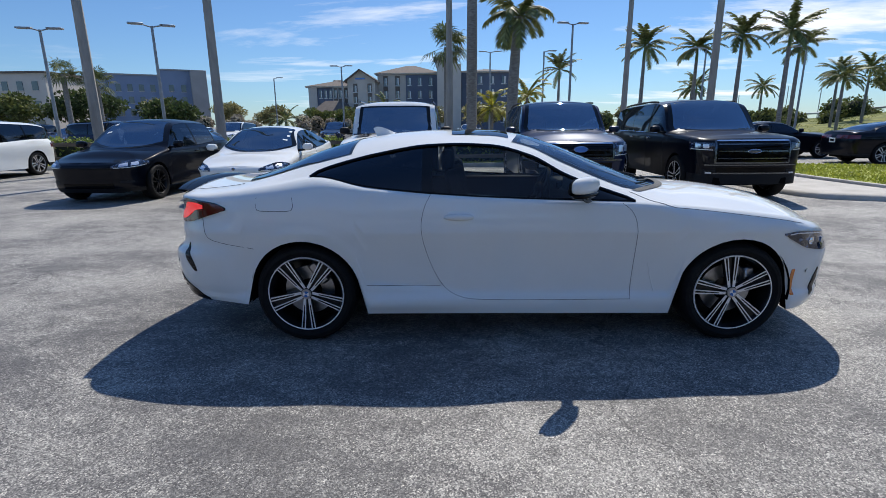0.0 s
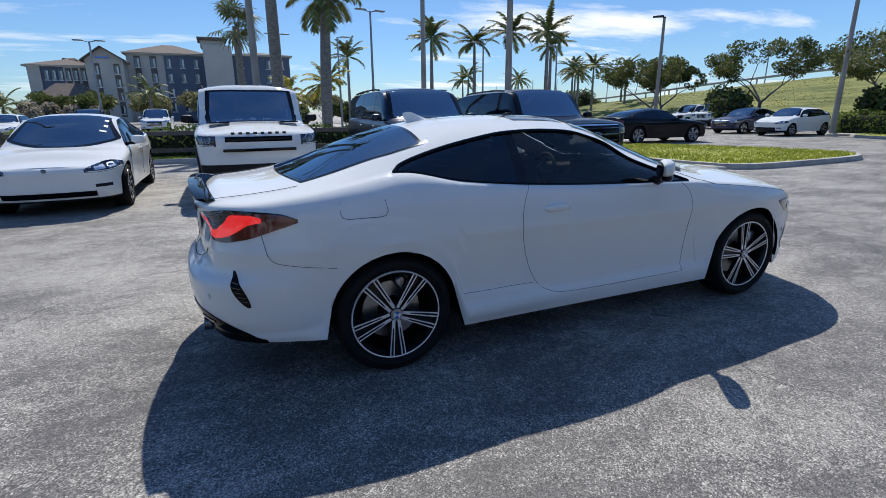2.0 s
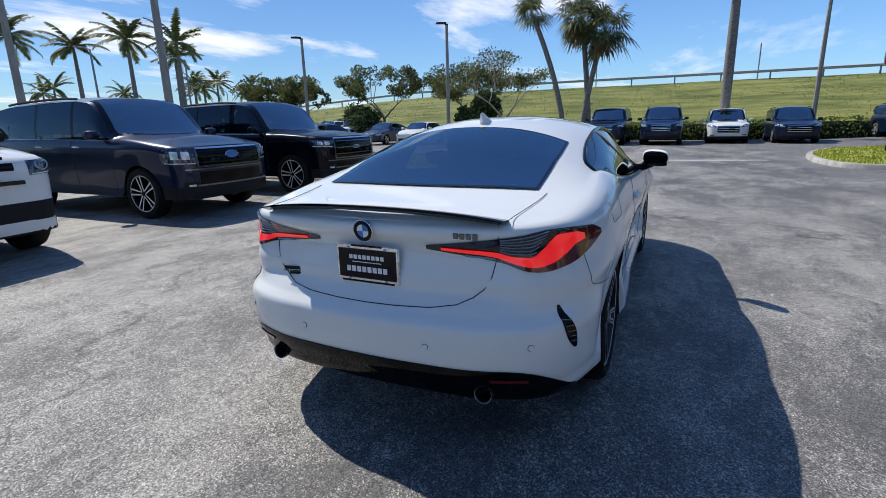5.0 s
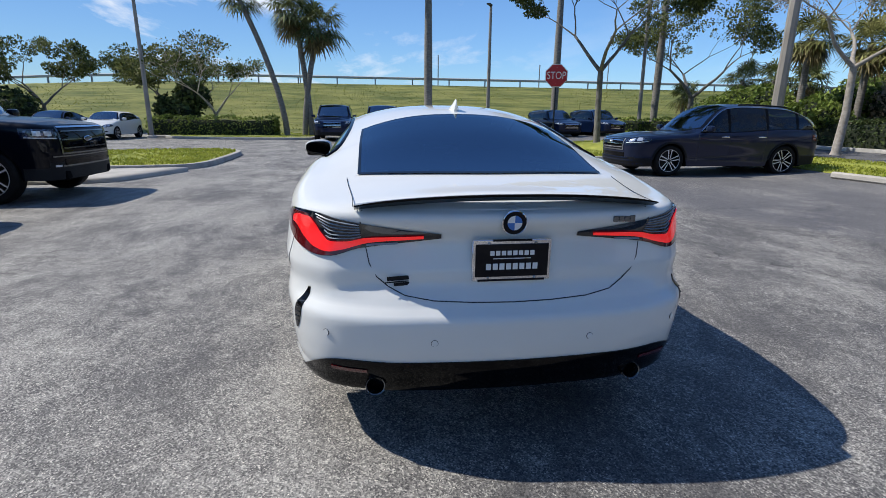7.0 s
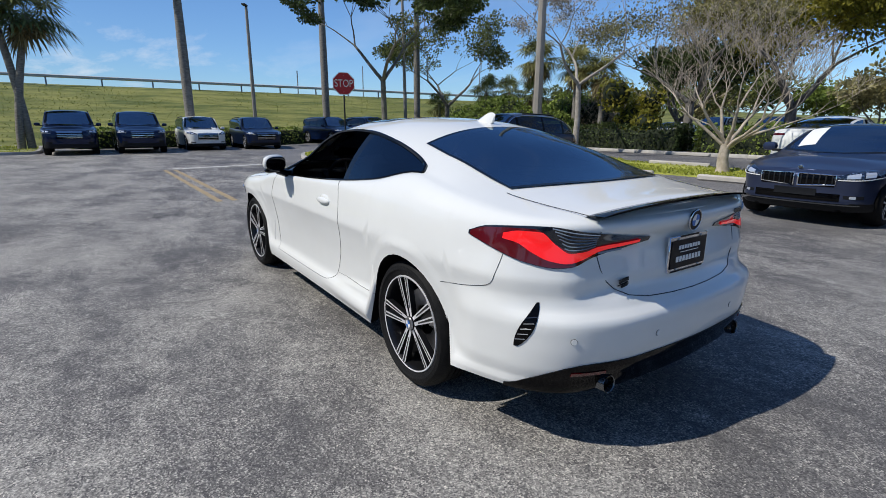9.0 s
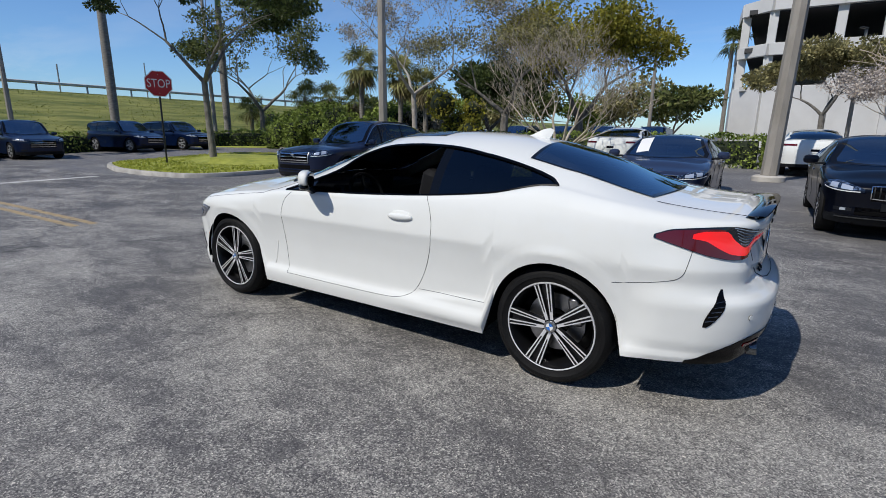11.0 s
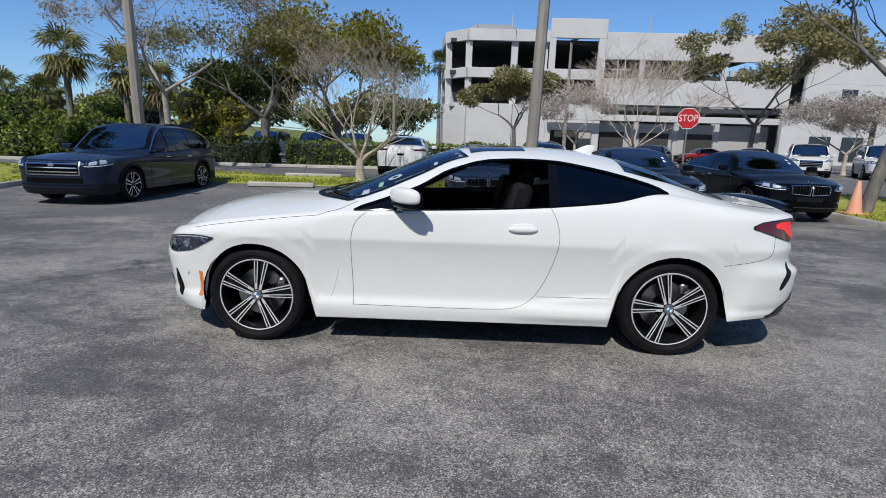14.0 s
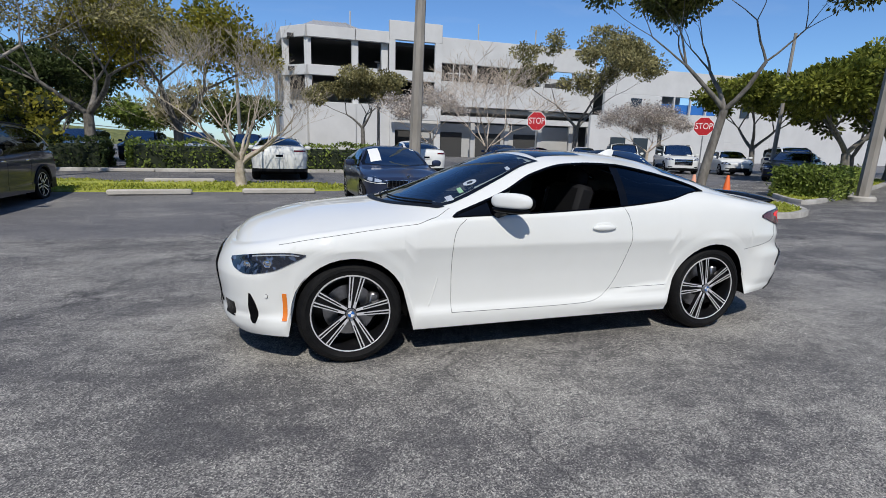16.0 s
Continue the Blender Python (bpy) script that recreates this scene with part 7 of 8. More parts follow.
def build_bank():
    """The long grass bank that carries the road."""
    rng = np.random.default_rng(3)
    prof = [(34.5, -0.1), (35.5, 0.05), (38, 0.55), (41, 1.35), (44, 2.2), (47, 3.05), (50, 3.95), (52, 4.45), (53, 4.6), (70, 4.6), (72, 0)]
    ys = np.linspace(-260, 190, 150)
    fall = lambda y: 1.0 - 0.62 * smooth_step(16, 80, y)
    rows = []
    for y in ys:
        w = 0.5 * math.sin(y * 0.21) + 0.4 * math.sin(y * 0.47 + 1)
        rows.append([(x + 0.012 * max(0, -y - 20) * 2.2 + w * 0.4, y, z * fall(y) + (rng.uniform(-0.09, 0.09) if 0 < i < 8 else 0)) for i, (x, z) in enumerate(prof)])
    solid("grass_bank", Geo().grid(rows), BANK, "long rough grass bank rising to a road", "bank", kind="structure", smooth=180)
    rng2 = np.random.default_rng(8)
    n = 34000
    y = rng2.uniform(-75, 75, n)
    x = rng2.uniform(35.5, 52.5, n)
    z = np.interp(x, [p[0] for p in prof], [p[1] for p in prof])
    z = z * np.array([fall(v) for v in y])
    pts = np.stack([x + 0.026 * np.maximum(0, -y - 20), y, z + 0.03], axis=1)
    tagged(new("bank_tufts", leaf_mesh("bank_tufts", pts, 0.065, BLADE_BANK, 4, 1.6, -0.7)), "tufts of rough grass on the bank", "grass", kind="stuff")
    rail = thing("guard_rail", "long steel guard rail along the top of the bank", "guard rail", pose(0, 0, 0))
    off = lambda yy: 52.6 + 0.026 * max(0, -yy - 20)
    part("rail", Geo().tube([(off(yy), yy, 4.6 * fall(yy) + 0.65) for yy in range(-240, 180, 10)], 0.14, 5), STUCCO_SHADE, rail)
    for yy in range(-120, 120, 4):
        part("post", Geo().box((off(yy), yy, 4.6 * fall(yy) + 0.25), (0.12, 0.12, 0.8)), POLE_STEEL, rail)
    rng3 = random.Random(2)
    for k in range(16):
        yy = -110 + 15 * k + rng3.uniform(-3, 3)
        pole = thing("road_lamp_post", "thin steel post standing along the raised road", "lamp post", pose(57 + 0.026 * max(0, -yy - 20) + rng3.uniform(0, 8), yy, 4.6 * fall(yy) - 0.1), "road posts")
        hgt = rng3.uniform(3.0, 6.5)
        part("post", Geo().tube([(0, 0, 0), (0, 0, hgt)], 0.07, 5), POLE_STEEL, pole)
        if k % 4 == 0:
            part("arm", Geo().tube([(0, 0, hgt), (-0.6, 0.3, hgt + 0.4), (-1.6, 0.9, hgt + 0.5)], 0.05, 5), POLE_STEEL, pole)


def line_mark(name, x0, y0, x1, y1, w, mat, label):
    d = Vector((x1 - x0, y1 - y0, 0))
    n = Vector((-d.y, d.x, 0)).normalized() * w / 2
    k = max(2, int(d.length / 0.5))
    rows = []
    for i in range(k + 1):
        p = Vector((x0, y0, 0)) + d * i / k
        rows.append([(p.x + n.x * s, p.y + n.y * s, ground_z(p.x, p.y) + 0.005) for s in (-1, 1)])
    solid(name, Geo().grid(rows), mat, label, "road marking", kind="structure")


def concrete_pole(x, y, height, r=0.16, lean=(0, 0), head=True, label="tall tapered concrete light pole", arm=0.0, name="light_pole"):
    t = thing(name, label, "light pole", pose(x, y, ground_z(x, y)), "light poles")
    part("shaft", Geo().tube([(0, 0, -0.05), (lean[0] * 0.5, lean[1] * 0.5, height / 2), (lean[0], lean[1], height)], [r, r * 0.82, r * 0.62], 8), POLE_CONCRETE, t)
    part("footing", Geo().lathe([(r * 1.9, 0), (r * 1.9, 0.12), (r * 1.6, 0.16), (r, 0.16)], 12), CONCRETE, t)
    if head:
        part("bracket", Geo().box((lean[0], lean[1], height + 0.03), (0.16, 0.16, 0.08), 0.02), DARK_STEEL, t)
        part("lamp_head", Geo().box((lean[0] + 0.35 * math.cos(arm), lean[1] + 0.35 * math.sin(arm), height + 0.10), (0.62, 0.30, 0.10), 0.04, Matrix.Rotation(arm, 3, "Z")), DARK_STEEL, t)
    return t


def steel_lamp(x, y, height, double=True, arm=0.0, label="slim steel car-park lamp with flat heads", r=0.075):
    t = thing("street_lamp", label, "street lamp", pose(x, y, ground_z(x, y)), "street lamps")
    part("pole", Geo().tube([(0, 0, 0), (0, 0, height)], [r * 1.15, r * 0.75], 8), POLE_STEEL, t)
    for s in ((1, -1) if double else (1,)):
        c, sn = math.cos(arm) * s, math.sin(arm) * s
        part("arm", Geo().tube([(0, 0, height - 0.05), (0.35 * c, 0.35 * sn, height + 0.04)], 0.03, 5), POLE_STEEL, t)
        part("lamp_head", Geo().box((0.62 * c, 0.62 * sn, height + 0.06), (0.62, 0.28, 0.07), 0.03, Matrix.Rotation(arm, 3, "Z")), POLE_STEEL, t)
    return t


def stop_sign(x, y, z, deg, pole_mat, label, width=0.9, z0=None):
    base = ground_z(x, y) + (0.1 if z0 is None else z0)
    t = thing("stop_sign", label, "stop sign", pose(x, y, base, 0, 0, deg))
    zc = z - base
    part("post", Geo().box((-0.03, 0, (zc + width * 0.45) / 2), (0.05, 0.06, zc + width * 0.45), 0.008), pole_mat, t)
    k = width / 2 / math.cos(math.pi / 8)

    def octagon(x0, x1, r):
        g = Geo()
        a = [(x0, r * math.cos(math.pi / 8 + math.pi / 4 * i), zc + r * math.sin(math.pi / 8 + math.pi / 4 * i)) for i in range(8)]
        b = [(x1, p[1], p[2]) for p in a]
        return g.add(a + b, [tuple(reversed(range(8))), tuple(range(8, 16)), *[(i, (i + 1) % 8, 8 + (i + 1) % 8, 8 + i) for i in range(8)]])

    plate = part("plate", octagon(-0.003, 0.003, k), WHITE_TRIM, t, smooth=0)
    part("red_face", octagon(0.003, 0.006, k * 0.94), RED_SIGN, plate, smooth=0)
    me = text_mesh("stop_word", "STOP", width * 0.42, 0.002)
    me.materials.append(WHITE_TRIM)
    ob = part("stop_word", me, None, plate)
    ob.matrix_basis = Matrix.Translation((0.008, 0, zc)) @ Euler((radians(90), 0, radians(90))).to_matrix().to_4x4() @ Matrix.Diagonal((0.86, 1.12, 1, 1))
    for s in (-1, 1):
        part("bolt", Geo().ball((0.008, 0, zc + s * width * 0.36), (0.006, 0.012, 0.012), 5), STEEL, plate)
    return t


def cone(x, y, mat, label, h=0.72):
    t = thing("traffic_cone", label, "traffic cone", pose(x, y, ground_z(x, y) + 0.13))
    part("cone", Geo().lathe([(0.15, 0.03), (0.035, h), (0.03, h + 0.01), (0.0, h + 0.01)], 18), mat, t)
    part("base", Geo().box((0, 0, 0.018), (0.38, 0.38, 0.036), 0.01), mat, t)
    return t


def wheel_stop(x, y, deg, length=1.83):
    t = solid("wheel_stop", Geo().box((0, 0, 0.07), (length, 0.17, 0.14), 0.035), CONCRETE, "pale concrete wheel stop on the asphalt", "wheel stop", facing(x, y, deg, ground_z(x, y)), "wheel stops")
    return t


def build_garage():
    """The white parking building with open decks."""
    b = thing("parking_garage", "white multi-storey parking building with open decks and a corner pavilion", "building", pose(-0.86, -1.65, -0.28) @ Matrix.Scale(1.4, 4))
    y0 = -40.0

    def wall(name, x0, x1, z0, z1, y=y0, depth=0.35, mat=STUCCO, parent=b):
        return part(name, Geo().box(((x0 + x1) / 2, y - depth / 2, (z0 + z1) / 2), (abs(x1 - x0), depth, z1 - z0), 0.02), mat, parent)

    # corner pavilion: chamfered front, columns, two open decks
    plan = [(1.9, -45.5), (1.5, -41.6), (-0.2, -40.0), (-4.0, -40.0), (-6.8, -40.0)]

    def ring(name, z0, z1, mat=STUCCO, pts=plan, out=0.0, thick=0.35):
        for (xa, ya), (xb, yb) in zip(pts, pts[1:]):
            d = Vector((xb - xa, yb - ya, 0))
            an = math.atan2(d.y, d.x)
            n = Vector((d.y, -d.x, 0)).normalized()
            c = Vector(((xa + xb) / 2, (ya + yb) / 2, (z0 + z1) / 2)) + n * (thick / 2 - out)
            part(name, Geo().box(c, (d.length + 0.08, thick, z1 - z0), 0.02, Matrix.Rotation(an, 3, "Z")), mat, b)

    ring("ground_wall", 0, 4.6)
    ring("deck_edge", 6.7, 7.5)
    ring("roof_parapet", 9.6, 10.5)
    for x, y in plan[:-1] + [(-6.5, -40.1)]:
        for z0, z1 in ((4.5, 6.8), (7.4, 9.7)):
            part("column", Geo().box((x, y - 0.2, (z0 + z1) / 2), (0.55, 0.45, z1 - z0), 0.03), STUCCO, b)
    part("hipped_roof", Geo().add([(1.1, -42.2, 10.5), (-0.5, -40.6, 10.5), (-4.6, -40.6, 10.5), (-6.2, -41.8, 10.5), (-6.2, -46, 10.5), (1.1, -46, 10.5), (-0.9, -43.2, 11.6), (-3.6, -43.2, 11.6)],
                                 [(0, 1, 6), (1, 2, 7, 6), (2, 3, 7), (3, 4, 7), (4, 5, 6, 7), (5, 0, 6)]), ROOF_METAL, b, smooth=0)
    for k in range(12):
        x = -4.4 + 0.33 * k
        part("roof_seam", Geo().tube([(x, -40.62, 10.53), (max(-3.6, min(-0.9, x * 0.85)), -43.2, 11.63)], 0.03, 4), ROOF_METAL, b)
    # taller stair block
    wall("stair_wall", -6.8, -11.4, 9.9, 11.4, y0 + 0.5)
    wall("stair_pier", -6.8, -7.3, 0, 9.9, y0 + 0.5)
    wall("stair_pier", -10.8, -11.4, 0, 9.9, y0 + 0.5)
    wall("stair_edge", -7.3, -10.8, 6.7, 7.5, y0 + 0.5)
    wall("stair_base", -7.3, -10.8, 2.6, 4.7, y0 + 0.5)
    # long wing
    wall("wing_parapet", -11.4, -27, 8.4, 10.5, y0 + 0.2)
    wall("wing_band", -11.4, -27, 4.8, 6.9, y0 + 0.2)
    wall("wing_band", -6.8, -27, 3.4, 3.9, y0 + 1.4)
    for x in (-14.6, -18, -21.4, -24.8, -26.8):
        part("column", Geo().box((x, y0 + 0.02, 7.65), (0.4, 0.3, 1.6), 0.02), STUCCO, b)
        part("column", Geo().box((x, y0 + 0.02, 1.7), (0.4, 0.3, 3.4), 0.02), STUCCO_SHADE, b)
    for x in (-12.6, -13.2):
        part("mullion", Geo().box((x, y0 + 0.05, 7.65), (0.08, 0.1, 1.5)), STUCCO, b)
    part("mullion_rail", Geo().box((-12.9, y0 + 0.05, 7.6), (1.6, 0.1, 0.08)), STUCCO, b)
    # ground floor of the wing, its shade below the canopy put into the colour
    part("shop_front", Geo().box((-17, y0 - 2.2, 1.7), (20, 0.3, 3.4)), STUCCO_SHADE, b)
    # flat dark panels on the wall stand for shaded shop openings
    for x in (-9, -13, -17, -21):
        part("shop_opening_shade", Geo().box((x, y0 - 2.02, 1.3), (2.6, 0.06, 2.6), 0.02), GARAGE_SHADE, b)
    # farther, lower wing
    wall("far_wall", -27, -48, 6.6, 9.0, -38.0)
    wall("far_wall", -27, -48, 2.4, 5.0, -38.0)
    wall("far_base", -48, -80, 0, 5.0, -38.0)
    wall("far_base", -40, -48, 0, 2.4, -38.0)
    wall("far_wall", -48, -80, 5.0, 7.5, -38.0)
    wall("far_pier", -27, -33.5, 5.0, 6.6, -38.0)
    wall("far_pier", -40.5, -48, 5.0, 6.6, -38.0)
    wall("low_wing", -24.5, -40, 0, 4.4, -36.2)
    for x in (-35, -37, -39):
        part("mullion", Geo().box((x, -38.1, 5.8), (0.15, 0.2, 1.6)), STUCCO, b)
    part("blue_glazing", Geo().box((-37, -38.5, 5.5), (7, 0.1, 0.9)), BLUE_MARK, b)
    for x in (-30.5, -44):
        part("window", Geo().box((x, -37.96, 5.6), (1.2, 0.1, 1.3), 0.02), WINDOW, b)
    for x in (-27.5, -30):
        part("window", Geo().box((x, -36.14, 1.6), (1.6, 0.1, 1.8), 0.02), WINDOW, b)
    # deck slabs, back wall and roof; upper slabs coloured near-black for deck shade
    for z in (4.55, 7.2, 9.75):
        part("deck_slab", Geo().box((-12.9, -50, z), (28.5, 19, 0.3)), GARAGE_SHADE if z > 5 else STUCCO_SHADE, b)
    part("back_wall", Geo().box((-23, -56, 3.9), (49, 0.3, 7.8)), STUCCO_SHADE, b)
    part("far_deck", Geo().box((-38, -46, 5.0), (20, 15, 0.3)), GARAGE_SHADE, b)
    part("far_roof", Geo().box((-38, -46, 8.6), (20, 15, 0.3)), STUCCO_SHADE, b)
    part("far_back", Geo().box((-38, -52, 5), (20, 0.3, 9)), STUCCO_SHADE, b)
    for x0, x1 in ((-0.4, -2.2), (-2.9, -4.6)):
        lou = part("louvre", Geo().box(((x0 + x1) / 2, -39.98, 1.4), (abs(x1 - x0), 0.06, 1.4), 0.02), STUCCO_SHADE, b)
        for k in range(7):
            part("slat", Geo().box(((x0 + x1) / 2, -39.93, 0.85 + 0.18 * k), (abs(x1 - x0), 0.05, 0.05)), STUCCO, lou)
    for x in (-4, -16, -22):
        part("roof_mast", Geo().tube([(x, -43, 10.4), (x, -43, 12.6)], 0.06, 5), STUCCO_SHADE, b)
    part("tower_wall", Geo().box((1.95, -48, 5.2), (0.35, 6, 10.4)), STUCCO, b)


def window_rows(b, x0, x1, y, zs, n, w, h, wall_mat=None):
    for z in zs:
        for k in range(n):
            x = x0 + (x1 - x0) * (k + 0.5) / n
            win = part("window", Geo().box((x, y, z), (w, 0.12, h), 0.0), WINDOW, b)
            part("window_frame", Geo().box((x, y - 0.03, z - h / 2 - 0.06), (w + 0.2, 0.12, 0.12)), HOTEL_WALL, win)


def window_columns(b, xs, y, z1, floors, w=0.75, z0=1.2, strip=None):
    """Tall strips of windows, one strip a column, with pale frames and spandrels between the floors."""
    for x in xs:
        if strip:
            part("window_strip", Geo().box((x, y + 0.05, (z0 + z1) / 2), (w + 0.25, 0.16, z1 - z0), 0.0), strip, b)
        for k in range(floors):
            z = z0 + (z1 - z0) * (k + 0.55) / floors
            h = (z1 - z0) / floors * 0.58
            win = part("window", Geo().box((x, y - 0.02, z), (w, 0.16, h), 0.0), WINDOW, b)
            part("curtain", Geo().box((x + w * 0.24, y - 0.07, z), (w * 0.4, 0.08, h * 0.92)), CURTAIN, win)
            part("window_frame", Geo().box((x, y - 0.06, z - h / 2 - 0.08), (w + 0.2, 0.14, 0.14)), CURTAIN, win)


def build_hotels():
    h = thing("hotel", "beige four-storey hotel with brown hipped roofs and tall windows", "building", pose(0, 0, 0))

    def block(x0, x1, z, y, mat, ridge=1.8, depth=16):
        part("wall", Geo().box(((x0 + x1) / 2, y + depth / 2, z / 2), (x1 - x0, depth, z), 0.05), mat, h)
        e = 0.6
        part("roof", Geo().add([(x0 - e, y - e, z), (x1 + e, y - e, z), (x1 + e, y + depth + e, z), (x0 - e, y + depth + e, z), (x0 + depth * 0.32, y + depth / 2, z + ridge), (x1 - depth * 0.32, y + depth / 2, z + ridge)],
                              [(0, 1, 5, 4), (1, 2, 5), (2, 3, 4, 5), (3, 0, 4), (3, 2, 1, 0)]), ROOF_BROWN, h, smooth=0)
        part("eaves_board", Geo().box(((x0 + x1) / 2, y + depth / 2, z - 0.12), (x1 - x0 + 1.0, depth + 1.0, 0.25)), HOTEL_WALL, h)

    block(-29.4, -20.9, 9.0, 100, HOTEL_SLATE)
    part("facade_panel", Geo().box((-28.5, 99.9, 4.4), (1.7, 0.3, 8.8), 0), HOTEL_WALL, h)
    part("facade_panel", Geo().box((-22.7, 99.9, 4.4), (3.6, 0.3, 8.8), 0), HOTEL_WALL, h)
    window_columns(h, (-26.9, -25.9, -25.0), 99.95, 8.6, 3, 0.55)
    window_columns(h, (-23.9, -22.9, -21.8), 99.70, 8.6, 3, 0.5, 1.2, ROOF_BROWN)
    # gabled bay with its sign
    part("bay_wall", Geo().add([(-20.9, 97, 0), (-15.6, 97, 0), (-15.6, 97, 9.9), (-18.4, 97, 11.6), (-20.9, 97, 9.9), (-20.9, 113, 0), (-15.6, 113, 0), (-15.6, 113, 9.9), (-18.4, 113, 11.6), (-20.9, 113, 9.9)],
                              [(0, 1, 2, 3, 4), (1, 6, 7, 2), (5, 0, 4, 9), (6, 5, 9, 8, 7)]), HOTEL_WALL, h, smooth=0)
    for xe in (-21.4, -15.1):
        part("bay_roof", Geo().add([(-18.4, 96.2, 11.85), (xe, 96.2, 9.7), (xe, 114, 9.7), (-18.4, 114, 11.85), (-18.4, 96.2, 11.6), (xe, 96.2, 9.45), (xe, 114, 9.45), (-18.4, 114, 11.6)],
                                  [(0, 1, 2, 3), (7, 6, 5, 4), (0, 4, 5, 1), (1, 5, 6, 2)]), ROOF_BROWN, h, smooth=0)
    window_columns(h, (-19.4, -16.6), 96.95, 9.2, 4, 0.6, 0.8, ROOF_BROWN)
    part("hotel_sign", Geo().box((-18.4, 96.9, 10.1), (1.9, 0.1, 0.28)), BLUE_MARK, h)
    block(-15.6, -3.4, 11.4, 101, HOTEL_WALL, 2.2)
    part("facade_panel", Geo().box((-6.6, 100.9, 5.5), (6.6, 0.3, 11.0), 0), HOTEL_SLATE, h)
    window_columns(h, (-14.0, -11.6), 100.95, 10.9, 4, 0.7, 1.0, ROOF_BROWN)
    window_columns(h, (-9.2, -7.1, -4.9), 100.70, 10.9, 4, 0.7, 1.0)
    part("corner_block", Geo().box((-1.2, 99.0, 6.3), (4.6, 5, 12.6), 0.05), HOTEL_WALL, h)
    part("tower_cap", Geo().box((-1.9, 99.2, 13.6), (4.6, 5.2, 0.5), 0.05), ROOF_BROWN, h)
    part("tower_neck", Geo().box((-1.9, 99.4, 12.9), (3.8, 4.4, 1.2), 0.05), HOTEL_WALL, h)
    block(1.2, 11.0, 11.4, 99, HOTEL_SLATE, 1.2)
    window_columns(h, (2.6, 4.9, 7.2, 9.5), 98.95, 10.9, 4, 0.8)
    part("porch_roof", Geo().add([(-27, 92, 3.9), (-19.5, 92, 3.9), (-19.5, 99, 3.9), (-27, 99, 3.9), (-25, 95.5, 6.0), (-21.5, 95.5, 6.0)], [(0, 1, 5, 4), (1, 2, 5), (2, 3, 4, 5), (3, 0, 4), (3, 2, 1, 0)]), ROOF_BROWN, h, smooth=0)
    for x in (-26.6, -19.9):
        part("porch_post", Geo().box((x, 92.4, 1.95), (0.6, 0.6, 3.9), 0.03), HOTEL_WALL, h)
    k = thing("blue_hotel", "blue-grey five-storey hotel block in shade", "building", pose(-60.5, 121, 0, 0, 0, 30))
    for x0, x1, z, y in ((-24, -9, 12.8, 0), (-9, 0, 14.0, -1.5)):
        part("wall", Geo().box(((x0 + x1) / 2, y + 7, z / 2), (x1 - x0, 14, z), 0.05), HOTEL_BLUE, k)
        part("parapet", Geo().box(((x0 + x1) / 2, y + 7, z + 0.15), (x1 - x0 + 0.5, 14.5, 0.3)), HOTEL_DARK, k)
        window_rows(k, x0 + 0.7, x1 - 0.7, y - 0.02, (2, 4.7, 7.4, 10.1), max(3, int((x1 - x0) / 2.4)), 1.0, 1.5)
    part("tower", Geo().box((-1.2, -2.2, 7), (3.4, 3, 14.2), 0.05), HOTEL_DARK, k)
    low = thing("low_building", "low tan building beyond the trees", "building", pose(-74, 84, 0))
    part("wall", Geo().box((0, 0, 5), (16, 10, 10), 0.05), HOTEL_WALL, low)
    window_rows(low, -7.5, 7.5, -5.02, (2, 5, 8), 6, 1.0, 1.4)
    part("roof", Geo().box((0, 0, 10.1), (16.8, 10.8, 0.3), 0.05), ROOF_BROWN, low)


def build_fence():
    f = thing("rail_fence", "weathered dark timber rail fence before the hedge", "fence", pose(0, 0, 0))
    y = 13.9
    for k in range(17):
        part("post", Geo().box((-34 + 2.4 * k, y, 0.48), (0.12, 0.12, 0.96), 0.015), WOOD_RAIL, f)
    for k in range(16):
        for z in (0.34, 0.84):
            part("rail", Geo().box((-34 + 2.4 * k + 1.2, y - 0.06, z), (2.4, 0.05, 0.13), 0.01), WOOD_RAIL, f)


